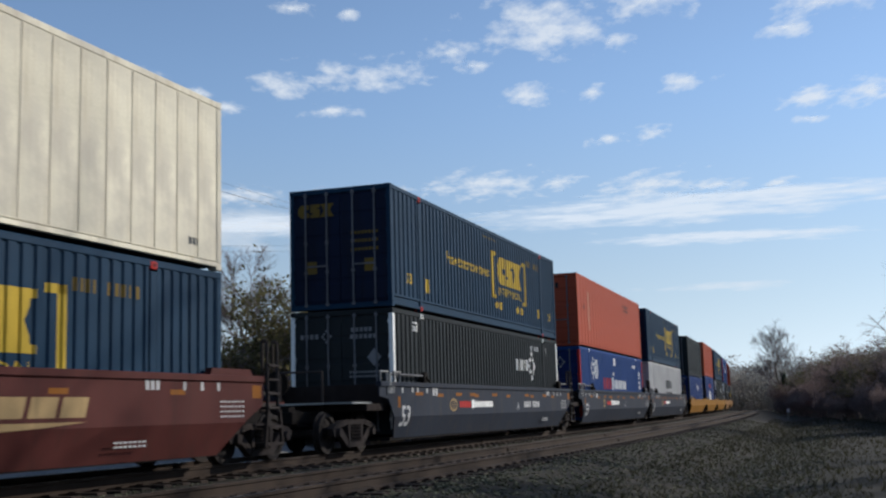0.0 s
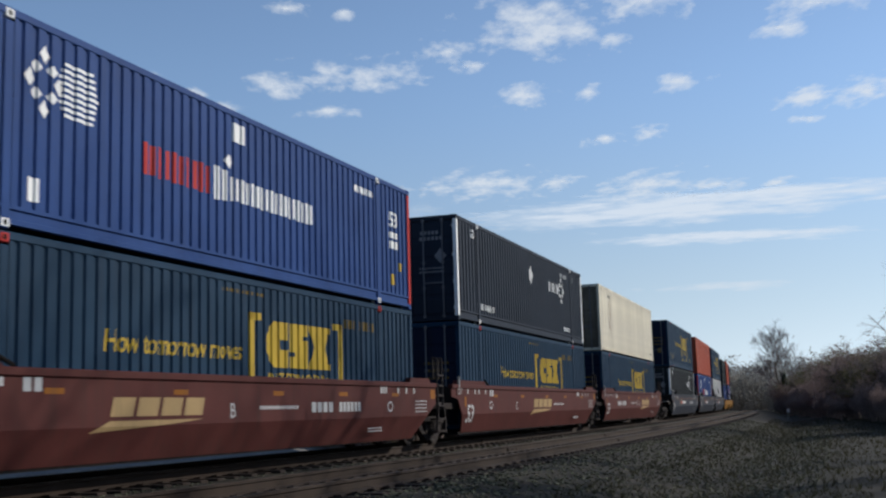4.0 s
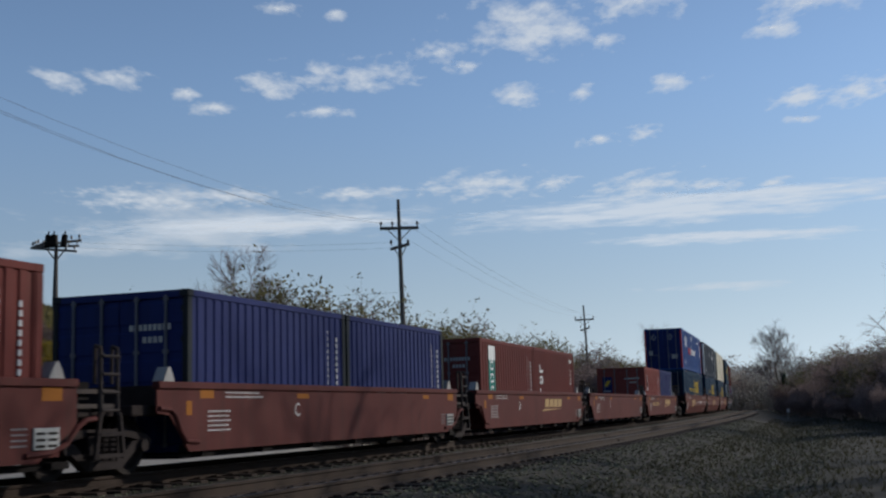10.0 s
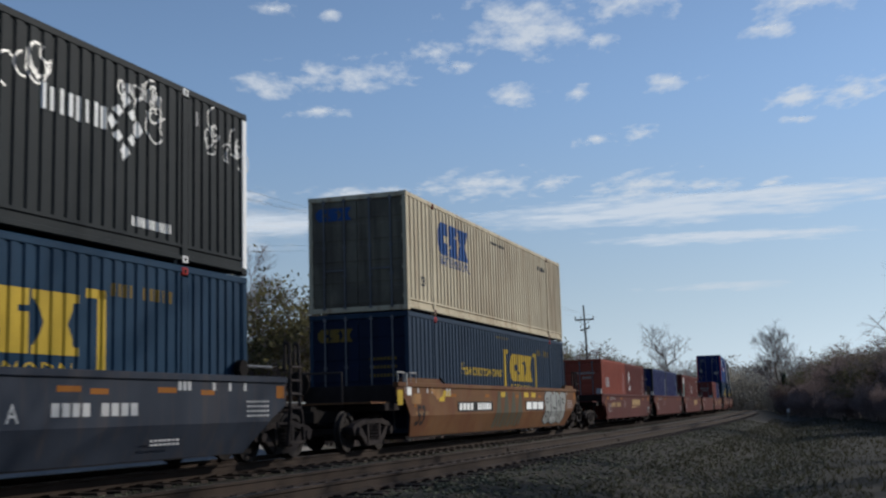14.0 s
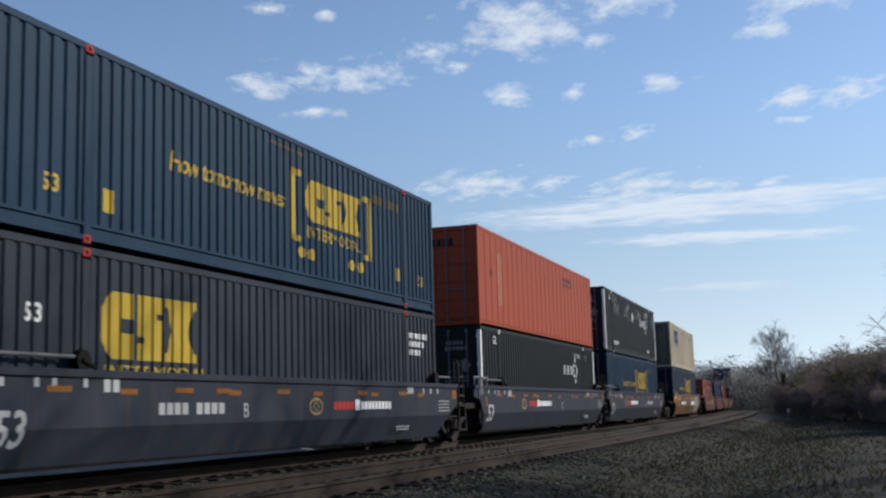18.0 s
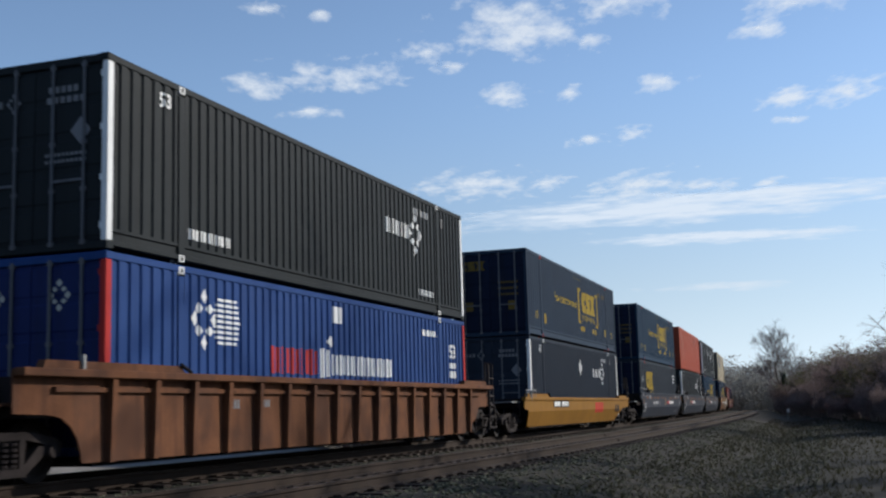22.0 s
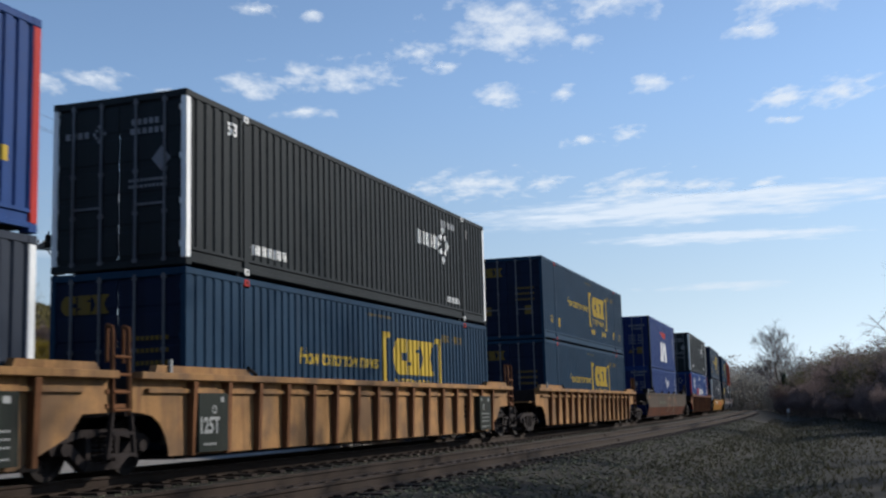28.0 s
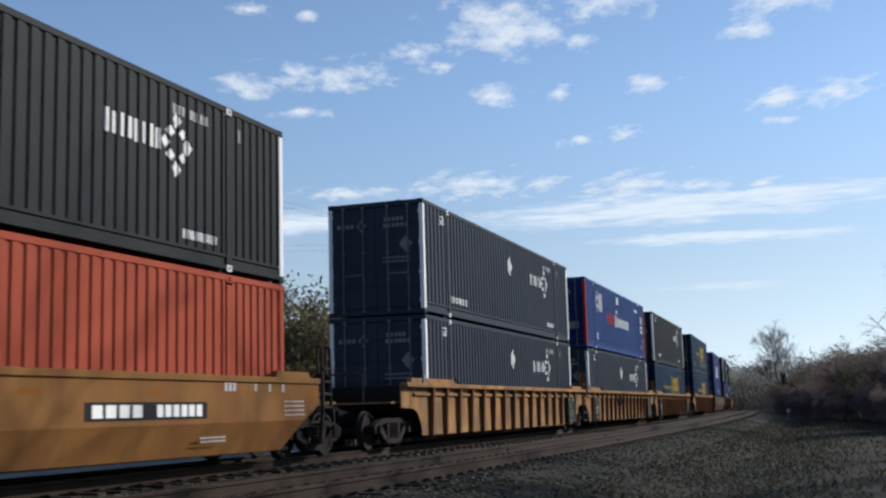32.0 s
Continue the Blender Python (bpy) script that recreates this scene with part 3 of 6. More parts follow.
def kind_beige(label):
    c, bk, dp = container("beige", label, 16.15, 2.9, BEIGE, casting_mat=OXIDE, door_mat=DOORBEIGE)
    h = 16.15 / 2
    x = -h + 2.55
    side_mark(c, "emblem", bold_emblem(x - 0.2, 1.64, 2.55, 0.86), INK, bk, dp, "bold blue emblem")
    side_mark(c, "lettering", shift(lettering("INTERMODAL", 0.24, 1.2), x + 0.0, 1.36), INK, bk, dp)
    side_mark(c, "number_mark", word_blocks(h - 3.35, 2.3, 1.2, 0.15, 6) + word_blocks(-h + 7.2, 2.5, 1.6, 0.08, 14), SLATE, bk, dp)
    side_mark(c, "length_mark", shift(lettering("53", 0.24, 1.0, 0.025), -h + 1.0, 0.66), SLATE, bk, dp)
    end_mark("door_emblem", bold_emblem(-1.1, 2.28, 0.95, 0.32), INK, c, -h + 0.016)
    return c


def kind_plain(label, mat, length=16.15, high=2.9, marks=WHITE, ribs=True, posts=True, corner=None, seam=0.62, deep=0.31, door=None):
    c, bk, dp = container("plain", label, length, high, mat, posts=posts, ribs=ribs, corner_mat=corner, seam=seam, deep_rail=deep, door_mat=door)
    c["x"] = 0
    return c, bk, dp


def kind_silver(label):
    c, bk, dp = kind_plain(label, SILVER, ribs=False, posts=False, deep=0.14, door=DOORBEIGE)
    h = 16.15 / 2
    side_mark(c, "hinge_bar", [rect(-h + 2.35, 1.0, 0.06, 1.35), rect(-h + 2.75, 0.85, 0.05, 1.6)], OXIDE, bk, dp)
    side_mark(c, "number_mark", word_blocks(h - 1.0, 0.34, 0.35, 0.12, 3) + word_blocks(-h + 2.2, 2.45, 0.6, 0.12, 4), SLATE, bk, dp)
    return c


def kind_orange(label):
    c, bk, dp = kind_plain(label, ORANGE, ribs=False, posts=False, deep=0.14)
    h = 16.15 / 2
    side_mark(c, "number_mark", word_blocks(-h + 10.9, 2.3, 1.5, 0.14, 8) + word_blocks(-h + 10.9, 2.12, 1.45, 0.10, 8), CHARCOAL, bk, dp)
    side_mark(c, "emblem", [diamond(-h + 1.35, 1.62, 0.42, 0.42)], OXIDE, bk, dp)
    side_mark(c, "hinge_bar", [rect(-h + 2.15, 0.7, 0.05, 1.6), rect(-h + 2.4, 0.7, 0.05, 1.6)], BEIGE, bk, dp)
    end_mark("door_mark", word_blocks(-1.0, 2.32, 1.6, 0.22, 9), CHARCOAL, c, -h + 0.016)
    return c


def kind_slate(label):
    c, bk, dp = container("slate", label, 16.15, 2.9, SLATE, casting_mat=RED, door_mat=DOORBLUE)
    h = 16.15 / 2
    side_mark(c, "emblem", bold_emblem(-h + 2.35, 1.36, 2.5, 0.97), YELLOW, bk, dp, "bold yellow emblem")
    side_mark(c, "lettering", shift(lettering("INTERMODAL", 0.24, 1.3), -h + 2.45, 1.04), YELLOW, bk, dp)
    side_mark(c, "number_mark", [q for k in range(3) for q in word_blocks(h - 1.75, 2.25 - 0.2 * k, 1.2 - 0.25 * k, 0.13, 7)], WHITE, bk, dp)
    side_mark(c, "length_mark", shift(lettering("53", 0.26, 1.0, 0.025), -h + 0.75, 1.78), WHITE, bk, dp)
    end_mark("door_emblem", bold_emblem(-1.1, 2.25, 0.95, 0.32), OLDGILT, c, -h + 0.016)
    return c


def kind_marine(label, eagle=True):
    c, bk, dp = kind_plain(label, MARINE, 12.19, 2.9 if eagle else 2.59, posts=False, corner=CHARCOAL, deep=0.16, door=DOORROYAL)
    h = 12.19 / 2
    if eagle:
        side_mark(c, "block_word", [[(-1.5, 0.5), (-0.42, 0.5), (-0.62, 1.64), (-1.16, 1.64)], [(-0.3, 0.5), (0.1, 0.5), (0.1, 0.85), (0.42, 0.95), (0.55, 1.3), (0.38, 1.64), (-0.3, 1.64)], [(0.66, 0.5), (1.42, 0.5), (1.42, 0.76), (1.05, 1.64), (0.66, 1.64)]], WHITE, bk, dp, "three bold white blocks")
        side_mark(c, "red_wing", [[(-1.45, 2.26), (1.4, 2.26), (1.2, 2.0), (-0.9, 2.08)], [(-0.7, 2.1), (1.2, 2.05), (1.0, 1.88), (-0.3, 1.96)]], RED, bk, dp, "red wing emblem")
    else:
        side_mark(c, "white_mark", [diamond(0.55, 1.95, 0.36, 0.42), [(0.75, 1.75), (1.0, 1.95), (1.1, 1.6)], diamond(1.3, 1.72, 0.4, 0.44), diamond(1.7, 1.85, 0.34, 0.4)], WHITE, bk, dp, "white diamond placards")
    side_mark(c, "number_mark", [rect(h - 1.02, 0.9 + 0.145 * k, 0.11, 0.1) for k in range(9)] + [rect(h - 0.62, 1.3 + 0.145 * k, 0.10, 0.1) for k in range(8)] + word_blocks(h - 0.8, 2.55, 0.3, 0.1, 2), AGEDWHITE, bk, dp)
    side_mark(c, "yellow_label", [rect(h - 0.62, 0.82, 0.14, 0.18), [(h - 0.7, 0.56), (h - 0.45, 0.56), (h - 0.57, 0.78)]], YELLOW, bk, dp)
    end_mark("door_mark", word_blocks(-0.95, 2.35, 0.3, 0.13, 3) + word_blocks(0.15, 2.32, 0.9, 0.1, 8) + word_blocks(0.3, 2.15, 0.6, 0.1, 5) + [q for k in range(4) for q in word_blocks(0.12, 1.80 - 0.15 * k, 0.4, 0.06, 4) + word_blocks(0.62, 1.80 - 0.15 * k, 0.34, 0.06, 3)], OLDWHITE, c, -h + 0.016)
    if eagle:
        end_mark("yellow_label", [rect(-1.0, 0.78, 0.26, 0.3), rect(0.55, 0.80, 0.34, 0.36), [(0.06, 0.84), (0.34, 0.84), (0.2, 1.06)]], OLDGILT, c, -h + 0.010, "dim yellow warning labels")
    else:
        end_mark("placard", [diamond(-0.92, 1.75, 0.38, 0.38), diamond(-0.42, 1.68, 0.38, 0.38), diamond(0.32, 1.70, 0.42, 0.42)], GALV, c, -h + 0.016)
    return c


def kind_twenty(label, mat, style=0):
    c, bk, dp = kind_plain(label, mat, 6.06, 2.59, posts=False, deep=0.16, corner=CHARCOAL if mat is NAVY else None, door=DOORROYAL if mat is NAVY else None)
    h = 6.06 / 2
    tall = [rect(h - 0.85, 0.5 + 0.125 * k, 0.05, 0.08) for k in range(14)] + [rect(h - 0.45, 1.0 + 0.125 * k, 0.06, 0.08) for k in range(9)]
    if style != 3:
        side_mark(c, "number_mark", tall, AGEDWHITE, bk, dp)
    if style == 1:
        side_mark(c, "emblem_panel", [rect(-h + 0.72, 1.34, 0.40, 0.82)], AGEDWHITE, bk, dp, "white emblem panel")
        bm = bmesh.new()
        drape(bm, [rect(-h + 0.76, 1.52, 0.32, 0.30), [(-h + 0.76, 1.84), (-h + 0.92, 1.84), (-h + 1.08, 2.1), (-h + 0.84, 2.12)]], bk, -WIDE / 2 + 0.006, dp)
        part("emblem", bm, BLACK, c, "dark swoosh and block")
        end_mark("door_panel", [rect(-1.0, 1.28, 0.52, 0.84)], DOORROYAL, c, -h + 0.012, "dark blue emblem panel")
        end_mark("door_emblem", [[(-0.92, 1.62), (-0.76, 1.62), (-0.54, 1.92), (-0.72, 1.94)], [(-0.9, 1.50), (-0.58, 1.72), (-0.52, 1.82), (-0.72, 1.60)]], YELLOW, c, -h + 0.006, "yellow swoosh")
        end_mark("door_caption", word_blocks(-0.96, 1.33, 0.44, 0.07, 5), AGEDWHITE, c, -h + 0.006)
    if style == 2:
        side_mark(c, "emblem_panel", [rect(-h + 0.85, 0.5, 0.62, 1.58)], GREEN, bk, dp, "green panel with white rings")
        bm = bmesh.new()
        drape(bm, [rect(-h + 0.85, 1.98, 0.62, 0.42)] + [q for k in range(4) for q in ring(-h + 1.16, 0.72 + 0.37 * k, 0.2, 0.14, 0.06, 10)], bk, -WIDE / 2 + 0.005, dp)
        part("emblem", bm, WHITE, c)
    if style == 3:
        side_mark(c, "block_word", [q for k in range(4) for q in ([rect(-h + 0.75, 0.55 + 0.4 * k, 0.1, 0.28), rect(-h + 0.75, 0.55 + 0.4 * k, 0.42, 0.09)] if k % 2 else ring(-h + 0.96, 0.7 + 0.4 * k, 0.2, 0.15, 0.07, 10))], WHITE, bk, dp, "column of white marks")
        side_mark(c, "number_mark", word_blocks(h - 0.7, 2.2, 0.4, 0.12, 3) + [rect(h - 0.62, 1.4 + 0.15 * k, 0.1, 0.1) for k in range(4)], WHITE, bk, dp)
    if style == 4:
        side_mark(c, "block_word", word_blocks(-h + 0.9, 1.4, 0.9, 0.42, 3, 0.3), AGEDWHITE, bk, dp, "bold white blocks")
    if style == 5:
        side_mark(c, "emblem_panel", [[(-h + 0.9, 1.6), (-h + 1.45, 1.9), (-h + 1.1, 2.2)], [(-h + 0.9, 1.3), (-h + 1.4, 1.3), (-h + 1.4, 1.55)]], WHITE, bk, dp)
    end_mark("door_mark", word_blocks(0.2, 1.95, 0.8, 0.1, 9) + word_blocks(0.45, 1.75, 0.4, 0.1, 4), GALV, c, -h + 0.016)
    return c

# ---- well cars ----
WHEELS = []      # (wheelset, its place on the car, its car)


def side_y(z):
    return 1.45 if z >= 0.72 else 1.45 - (0.72 - z) * 0.38


def sheet(bm, low, outline, side, flat=False):
    """A side plate in x, z, creased where it turns in below."""
    def put(o, bm):
        if len(o) < 3:
            return
        a = [bm.verts.new((x, side * (1.45 if flat else side_y(z)), z)) for x, z in o]
        b = [bm.verts.new((x, side * ((1.45 if flat else side_y(z)) - 0.03), z)) for x, z in o]
        bm.faces.new(a if side < 0 else a[::-1])
        bm.faces.new(b[::-1] if side < 0 else b)
        for i in range(len(o)):
            j = (i + 1) % len(o)
            q = (a[j], a[i], b[i], b[j])
            bm.faces.new(q if side < 0 else q[::-1])
    flip = [(z, x) for x, z in outline]
    put([(x, z) for z, x in clip(flip, 0.72, True)], bm)
    put([(x, z) for z, x in clip(flip, 0.72, False)], low)


def truck(car, x):
    for side in (-1, 1):
        bm = bmesh.new()
        y0, y1 = sorted((side * 0.94, side * 1.08))
        prism(bm, [(-1.16, 0.52), (-1.02, 0.60), (-0.5, 0.69), (0.5, 0.69), (1.02, 0.60), (1.16, 0.52), (1.10, 0.36), (0.98, 0.36), (0.90, 0.50), (0.45, 0.585), (-0.45, 0.585), (-0.90, 0.50), (-0.98, 0.36), (-1.10, 0.36)], y0, y1)
        for k in (-1, 1):      # diagonals, columns and the spring seat
            o = [(k * 0.92, 0.52), (k * 0.80, 0.40), (k * 0.40, 0.12), (k * 0.30, 0.20), (k * 0.66, 0.50)]
            prism(bm, o if k < 0 else o[::-1], y0, y1)
            o = [(k * 0.36, 0.22), (k * 0.28, 0.22), (k * 0.28, 0.60), (k * 0.40, 0.60)]
            prism(bm, o if k < 0 else o[::-1], y0 - 0.012, y1 + 0.012)
        prism(bm, [(-0.42, 0.12), (0.42, 0.12), (0.36, 0.23), (-0.36, 0.23)], y0 - 0.02, y1 + 0.02)
        for v in bm.verts:
            v.co.x += x
        f = part("truck_side_frame", bm, FRAME, car)
        bm = bmesh.new()
        for k in (-0.17, 0, 0.17):
            for i in range(5):
                tube(bm, (x + k, side * 1.05, 0.24 + 0.07 * i), (x + k, side * 1.05, 0.28 + 0.07 * i), 0.072, sides=8)
        part("spring_pack", bm, FRAME, f)
        for k in (-0.89, 0.89):
            bm = bmesh.new()
            tube(bm, (x + k, side * 1.05, 0.43), (x + k, side * 1.15, 0.43), 0.11, 0.09, 10)
            part("bearing_cap", bm, FRAME, f)
    part("truck_bolster", bbox(x - 0.22, x + 0.22, -1.02, 1.02, 0.45, 0.68, 0.02), STEEL, car)
    for k in (-0.89, 0.89):
        bm = bmesh.new()
        tube(bm, (0, -0.95, 0), (0, 0.95, 0), 0.085, sides=10)
        for side in (-1, 1):
            n = 28
            prof = ((0.70, 0.085), (0.70, 0.445), (0.735, 0.455), (0.745, 0.42), (0.835, 0.415), (0.835, 0.34), (0.79, 0.30), (0.78, 0.13), (0.83, 0.11), (0.83, 0.085))
            rings = [[bm.verts.new((math.cos(a * math.tau / n) * r, side * y, math.sin(a * math.tau / n) * r)) for a in range(n)] for y, r in prof]
            for p, q in zip(rings, rings[1:]):
                for a in range(n):
                    b = (a + 1) % n
                    f = (p[a], p[b], q[b], q[a])
                    bm.faces.new(f if side < 0 else f[::-1])
            for a in (0, 1, 2, 3):
                w = a * math.tau / 4
                tube(bm, (math.cos(w) * 0.22, side * 0.80, math.sin(w) * 0.22), (math.cos(w) * 0.22, side * 0.795, math.sin(w) * 0.22 + 0.001), 0.03, sides=6)
        o = part("wheelset", bm, WHEEL, car)
        o.location = (x + k, 0, 0.42)
        WHEELS.append((o, x + k, car))


def ladder(car, x, side, sheet_end, z1=2.12, mat=LADDER):
    """A tall end ladder: two posts with hooked tops, low rungs, and a flared step below."""
    for k in (-0.19, 0.19):
        bm = bmesh.new()
        tube(bm, (x + k, side * 1.40, 0.88), (x + k, side * 1.38, z1), 0.030, sides=7)
        tube(bm, (x + k, side * 1.38, z1), (x + k + 0.02, side * 1.28, z1 + 0.03), 0.030, sides=7)
        tube(bm, (x + k + 0.02, side * 1.28, z1 + 0.03), (x + k + 0.02, side * 1.28, z1 - 0.5), 0.030, sides=7)
        part("ladder_post", bm, mat, car)
        part("step_hanger", hanger(x, k, side), FRAME, car)
    bm = bmesh.new()
    tube(bm, (x - 0.19, side * 1.42, 0.95), (x + 0.19, side * 1.42, 0.95), 0.022)
    rung = part("rung", bm, mat, car)
    for i in range(1, 4):
        again(rung, car, pose(0, 0, 0.25 * i))
    for z, wd in ((0.30, 0.30), (0.60, 0.24)):
        part("step_tread", bbox(x - wd, x + wd, *sorted((side * 1.20, side * 1.45)), z, z + 0.05, 0), FRAME, car)
    for z in (0.98, 1.18):
        part("ladder_bracket", bbox(sheet_end - 0.1, x + 0.18, *sorted((side * 1.34, side * 1.38)), z, z + 0.06, 0), mat, car)


def hanger(x, k, side):
    """A flat bar that flares from the ladder's foot down to the lowest step."""
    bm = bmesh.new()
    g = 1 if k > 0 else -1
    o = [(x + k, 0.92), (x + k + g * 0.05, 0.92), (x + k + g * 0.16, 0.28), (x + k + g * 0.10, 0.28)]
    prism(bm, o if g > 0 else o[::-1], *sorted((side * 1.38, side * 1.44)))
    return bm


def lean_mark(name, polys, mat, parent, lean=0.0, label="", proud=0.002):
    """Marks on a creased side sheet."""
    out = bmesh.new()
    for q in polys:
        z0 = min(p[1] for p in q)
        q = [(x + (z - z0) * lean, z) for x, z in q]
        for up in (True, False):
            o = [(x, z) for z, x in clip([(z, x) for x, z in q], 0.72, up)]
            if len(o) >= 3:
                vs = [out.verts.new((x, -side_y(z) - 0.003 - proud, z)) for x, z in o]
                f = out.faces.new(vs)
                f.normal_update()
                if f.normal.y > 0:
                    f.normal_flip()
    return tagged(part(name, out, mat, parent, label), kind="stuff" if len(polys) > 1 else "")


def well_car(label, length, mat, style, lead=True, tail=False, gap_front=1.75, gap_back=1.75, letter="", livery="plain", marks=AGEDWHITE):
    """A well car unit with its middle at 0. style: smooth, ribbed, low (forty-foot wells) or flat (low side sills)."""
    car = tagged(new("well_car"), label, "railcar", "well cars of the train")
    h = length / 2
    top = {"smooth": 1.5, "ribbed": 1.5, "low": 1.37, "flat": 1.19}[style]
    ex = {"smooth": 1.25, "ribbed": 1.95 if tail else 1.52, "low": 1.1, "flat": 1.5}[style]
    fr = {"smooth": 1.12, "ribbed": 1.75 if gap_front > 1.9 else 1.5, "low": 0.5, "flat": 1.75}[style]
    for side in (-1, 1):
        if style == "ribbed":
            bm = bmesh.new()
            o = [(-h - ex, 0.92)] + [(-h - 1.25 + 0.68 * math.cos(radians(a)), 0.25 + 0.65 * math.sin(radians(a))) for a in (90, 70, 50, 30, 12)] + [(-h - 0.56, 0.25), (h - 0.4, 0.22), (h + 0.6, 0.6), (h + 0.9, 0.9), (h + fr, 0.92), (h + fr, top - 0.02), (-h - ex, top - 0.02)]
            y0, y1 = sorted((side * 1.33, side * 1.36))
            prism(bm, o, y0, y1)
            sh = part("side_sheet", bm, mat, car)
            n = 16
            for i in range(n):
                x = -h + 0.0 + i * (length - 0.15) / (n - 1)
                bm = bmesh.new()
                yi, yo = side * 1.362, side * 1.50
                a = [bm.verts.new((x + dx, y, z)) for z, y, wd in ((top - 0.12, yo, 0.06), (top - 0.12, yi, 0.06), (0.24, yi, 0.055), (0.24, side * 1.455, 0.05)) for dx in (-wd, wd)]
                for f in ((0, 2, 4, 6), (1, 7, 5, 3), (0, 6, 7, 1), (0, 1, 3, 2), (6, 4, 5, 7)):
                    bm.faces.new([a[k] for k in f])
                bmesh.ops.recalc_face_normals(bm, faces=bm.faces[:])
                part("rib", bm, RIBBROWN if mat is CARTAN else mat, sh)
            part("mid_rail", bbox(-h - 1.2, h + 0.9, *sorted((side * 1.36, side * 1.425)), top - 0.30, top - 0.235, 0), mat, car)
            if not tail:
                part("placard_plate", bbox(-h + 0.06, -h + 0.96, *sorted((side * 1.365, side * 1.508)), 0.28, 1.20, 0), PLATE, car, "dark plate with stencilled lines")
            alone = tail and gap_front > 1.9
            if not alone:
                part("placard_plate", bbox(h - 1.52, h - 0.52, *sorted((side * 1.365, side * 1.508)), 0.28, 1.20, 0), PLATE, car, "dark plate with stencilled lines")
            if side < 0:
                if not alone:
                    mark("stencil", [q for k in range(3) for q in word_blocks(h - 1.38, 0.70 - 0.10 * k, 0.72, 0.03, 10)] + word_blocks(h - 1.40, 0.34, 0.40, 0.05, 5) + word_blocks(h - 0.92, 0.36, 0.24, 0.03, 4) + ring(h - 1.18, 0.90, 0.08, 0.08, 0.03, 10) + [rect(h - 1.40, 1.06, 0.07, 0.08), rect(h - 0.82, 1.05, 0.14, 0.09)], GALV, car, -1.510)
                if tail:
                    mark("stencil", word_blocks(-h + 3.3, 0.95, 0.42, 0.15, 4) + word_blocks(-h + 4.3, 0.97, 0.5, 0.13, 5), OLDWHITE, car, -1.362)
                else:
                    mark("stencil", shift(lettering("125T", 0.27, 0.85, 0.03), -h + 0.10, 0.56) + ring(-h + 0.52, 0.94, 0.07, 0.07, 0.025, 10) + [rect(-h + 0.72, 1.06, 0.09, 0.08)] + word_blocks(-h + 0.2, 0.38, 0.4, 0.04, 5), GALV, car, -1.510)
                mark("length_mark", shift(lettering("53", 0.34, 1.0, 0.03), h - 2.5, 0.62), STEEL, car, -1.362)
        else:
            bm = bmesh.new()
            if style == "low":
                o = [(-h - ex, 0.9), (-h - 0.75, 0.86), (-h - 0.2, 0.30), (h - 0.25, 0.30), (h + 0.3, 0.62), (h + fr, 0.72), (h + fr, top - 0.02), (-h - ex, top - 0.02)]
            elif style == "flat":
                o = [(-h - ex, 0.80), (-h - 1.05, 0.78), (-h - 0.6, 0.24), (h - 1.2, 0.2), (h + 0.2, 0.75), (h + fr, 0.8), (h + fr, top - 0.02), (-h - ex, top - 0.02)]
            else:
                o = [(-h - ex, 1.18), (-h - 0.72, 1.12), (-h - 0.02, 0.24), (h - 0.1, 0.20), (h + 0.55, 0.75), (h + fr, 1.0), (h + fr, top - 0.02), (-h - ex, top - 0.02)]
            low = bmesh.new()
            sheet(bm, low, o, side, style == "low")
            sh = part("side_sheet", bm, mat, car)
            part("lower_side_sheet", low, LOWRUST if livery == "outline" else mat, car)
            if style == "low" and letter not in ("A", "E"):
                bm = bmesh.new()
                box(bm, -h - 0.1, h + 0.2, *sorted((side * 1.28, side * 1.42)), 0.36, 0.42)
                for i in range(4):
                    x = -h + 1.2 + i * 3.1
                    box(bm, x, x + 1.8, *sorted((side * 1.30, side * 1.44)), 0.46, 0.50)
                part("lower_flange", bm, mat, car)
            if style == "low":
                cp = part("floor_crosspiece", bbox(0, 0.35, *sorted((side * 1.2, side * 1.38)), 0.20, 0.29, 0), STEEL, car)
                cp.location.x = -h + 0.3
                for i in range(1, 7):
                    again(cp, car, pose(-h + 0.3 + i * 2.0, 0, 0))
        part("top_chord", bbox(-h - ex, h + fr, *sorted((side * 1.36, side * (1.53 if style == "ribbed" else 1.49))), top - 0.11, top, 0.012), mat, car)
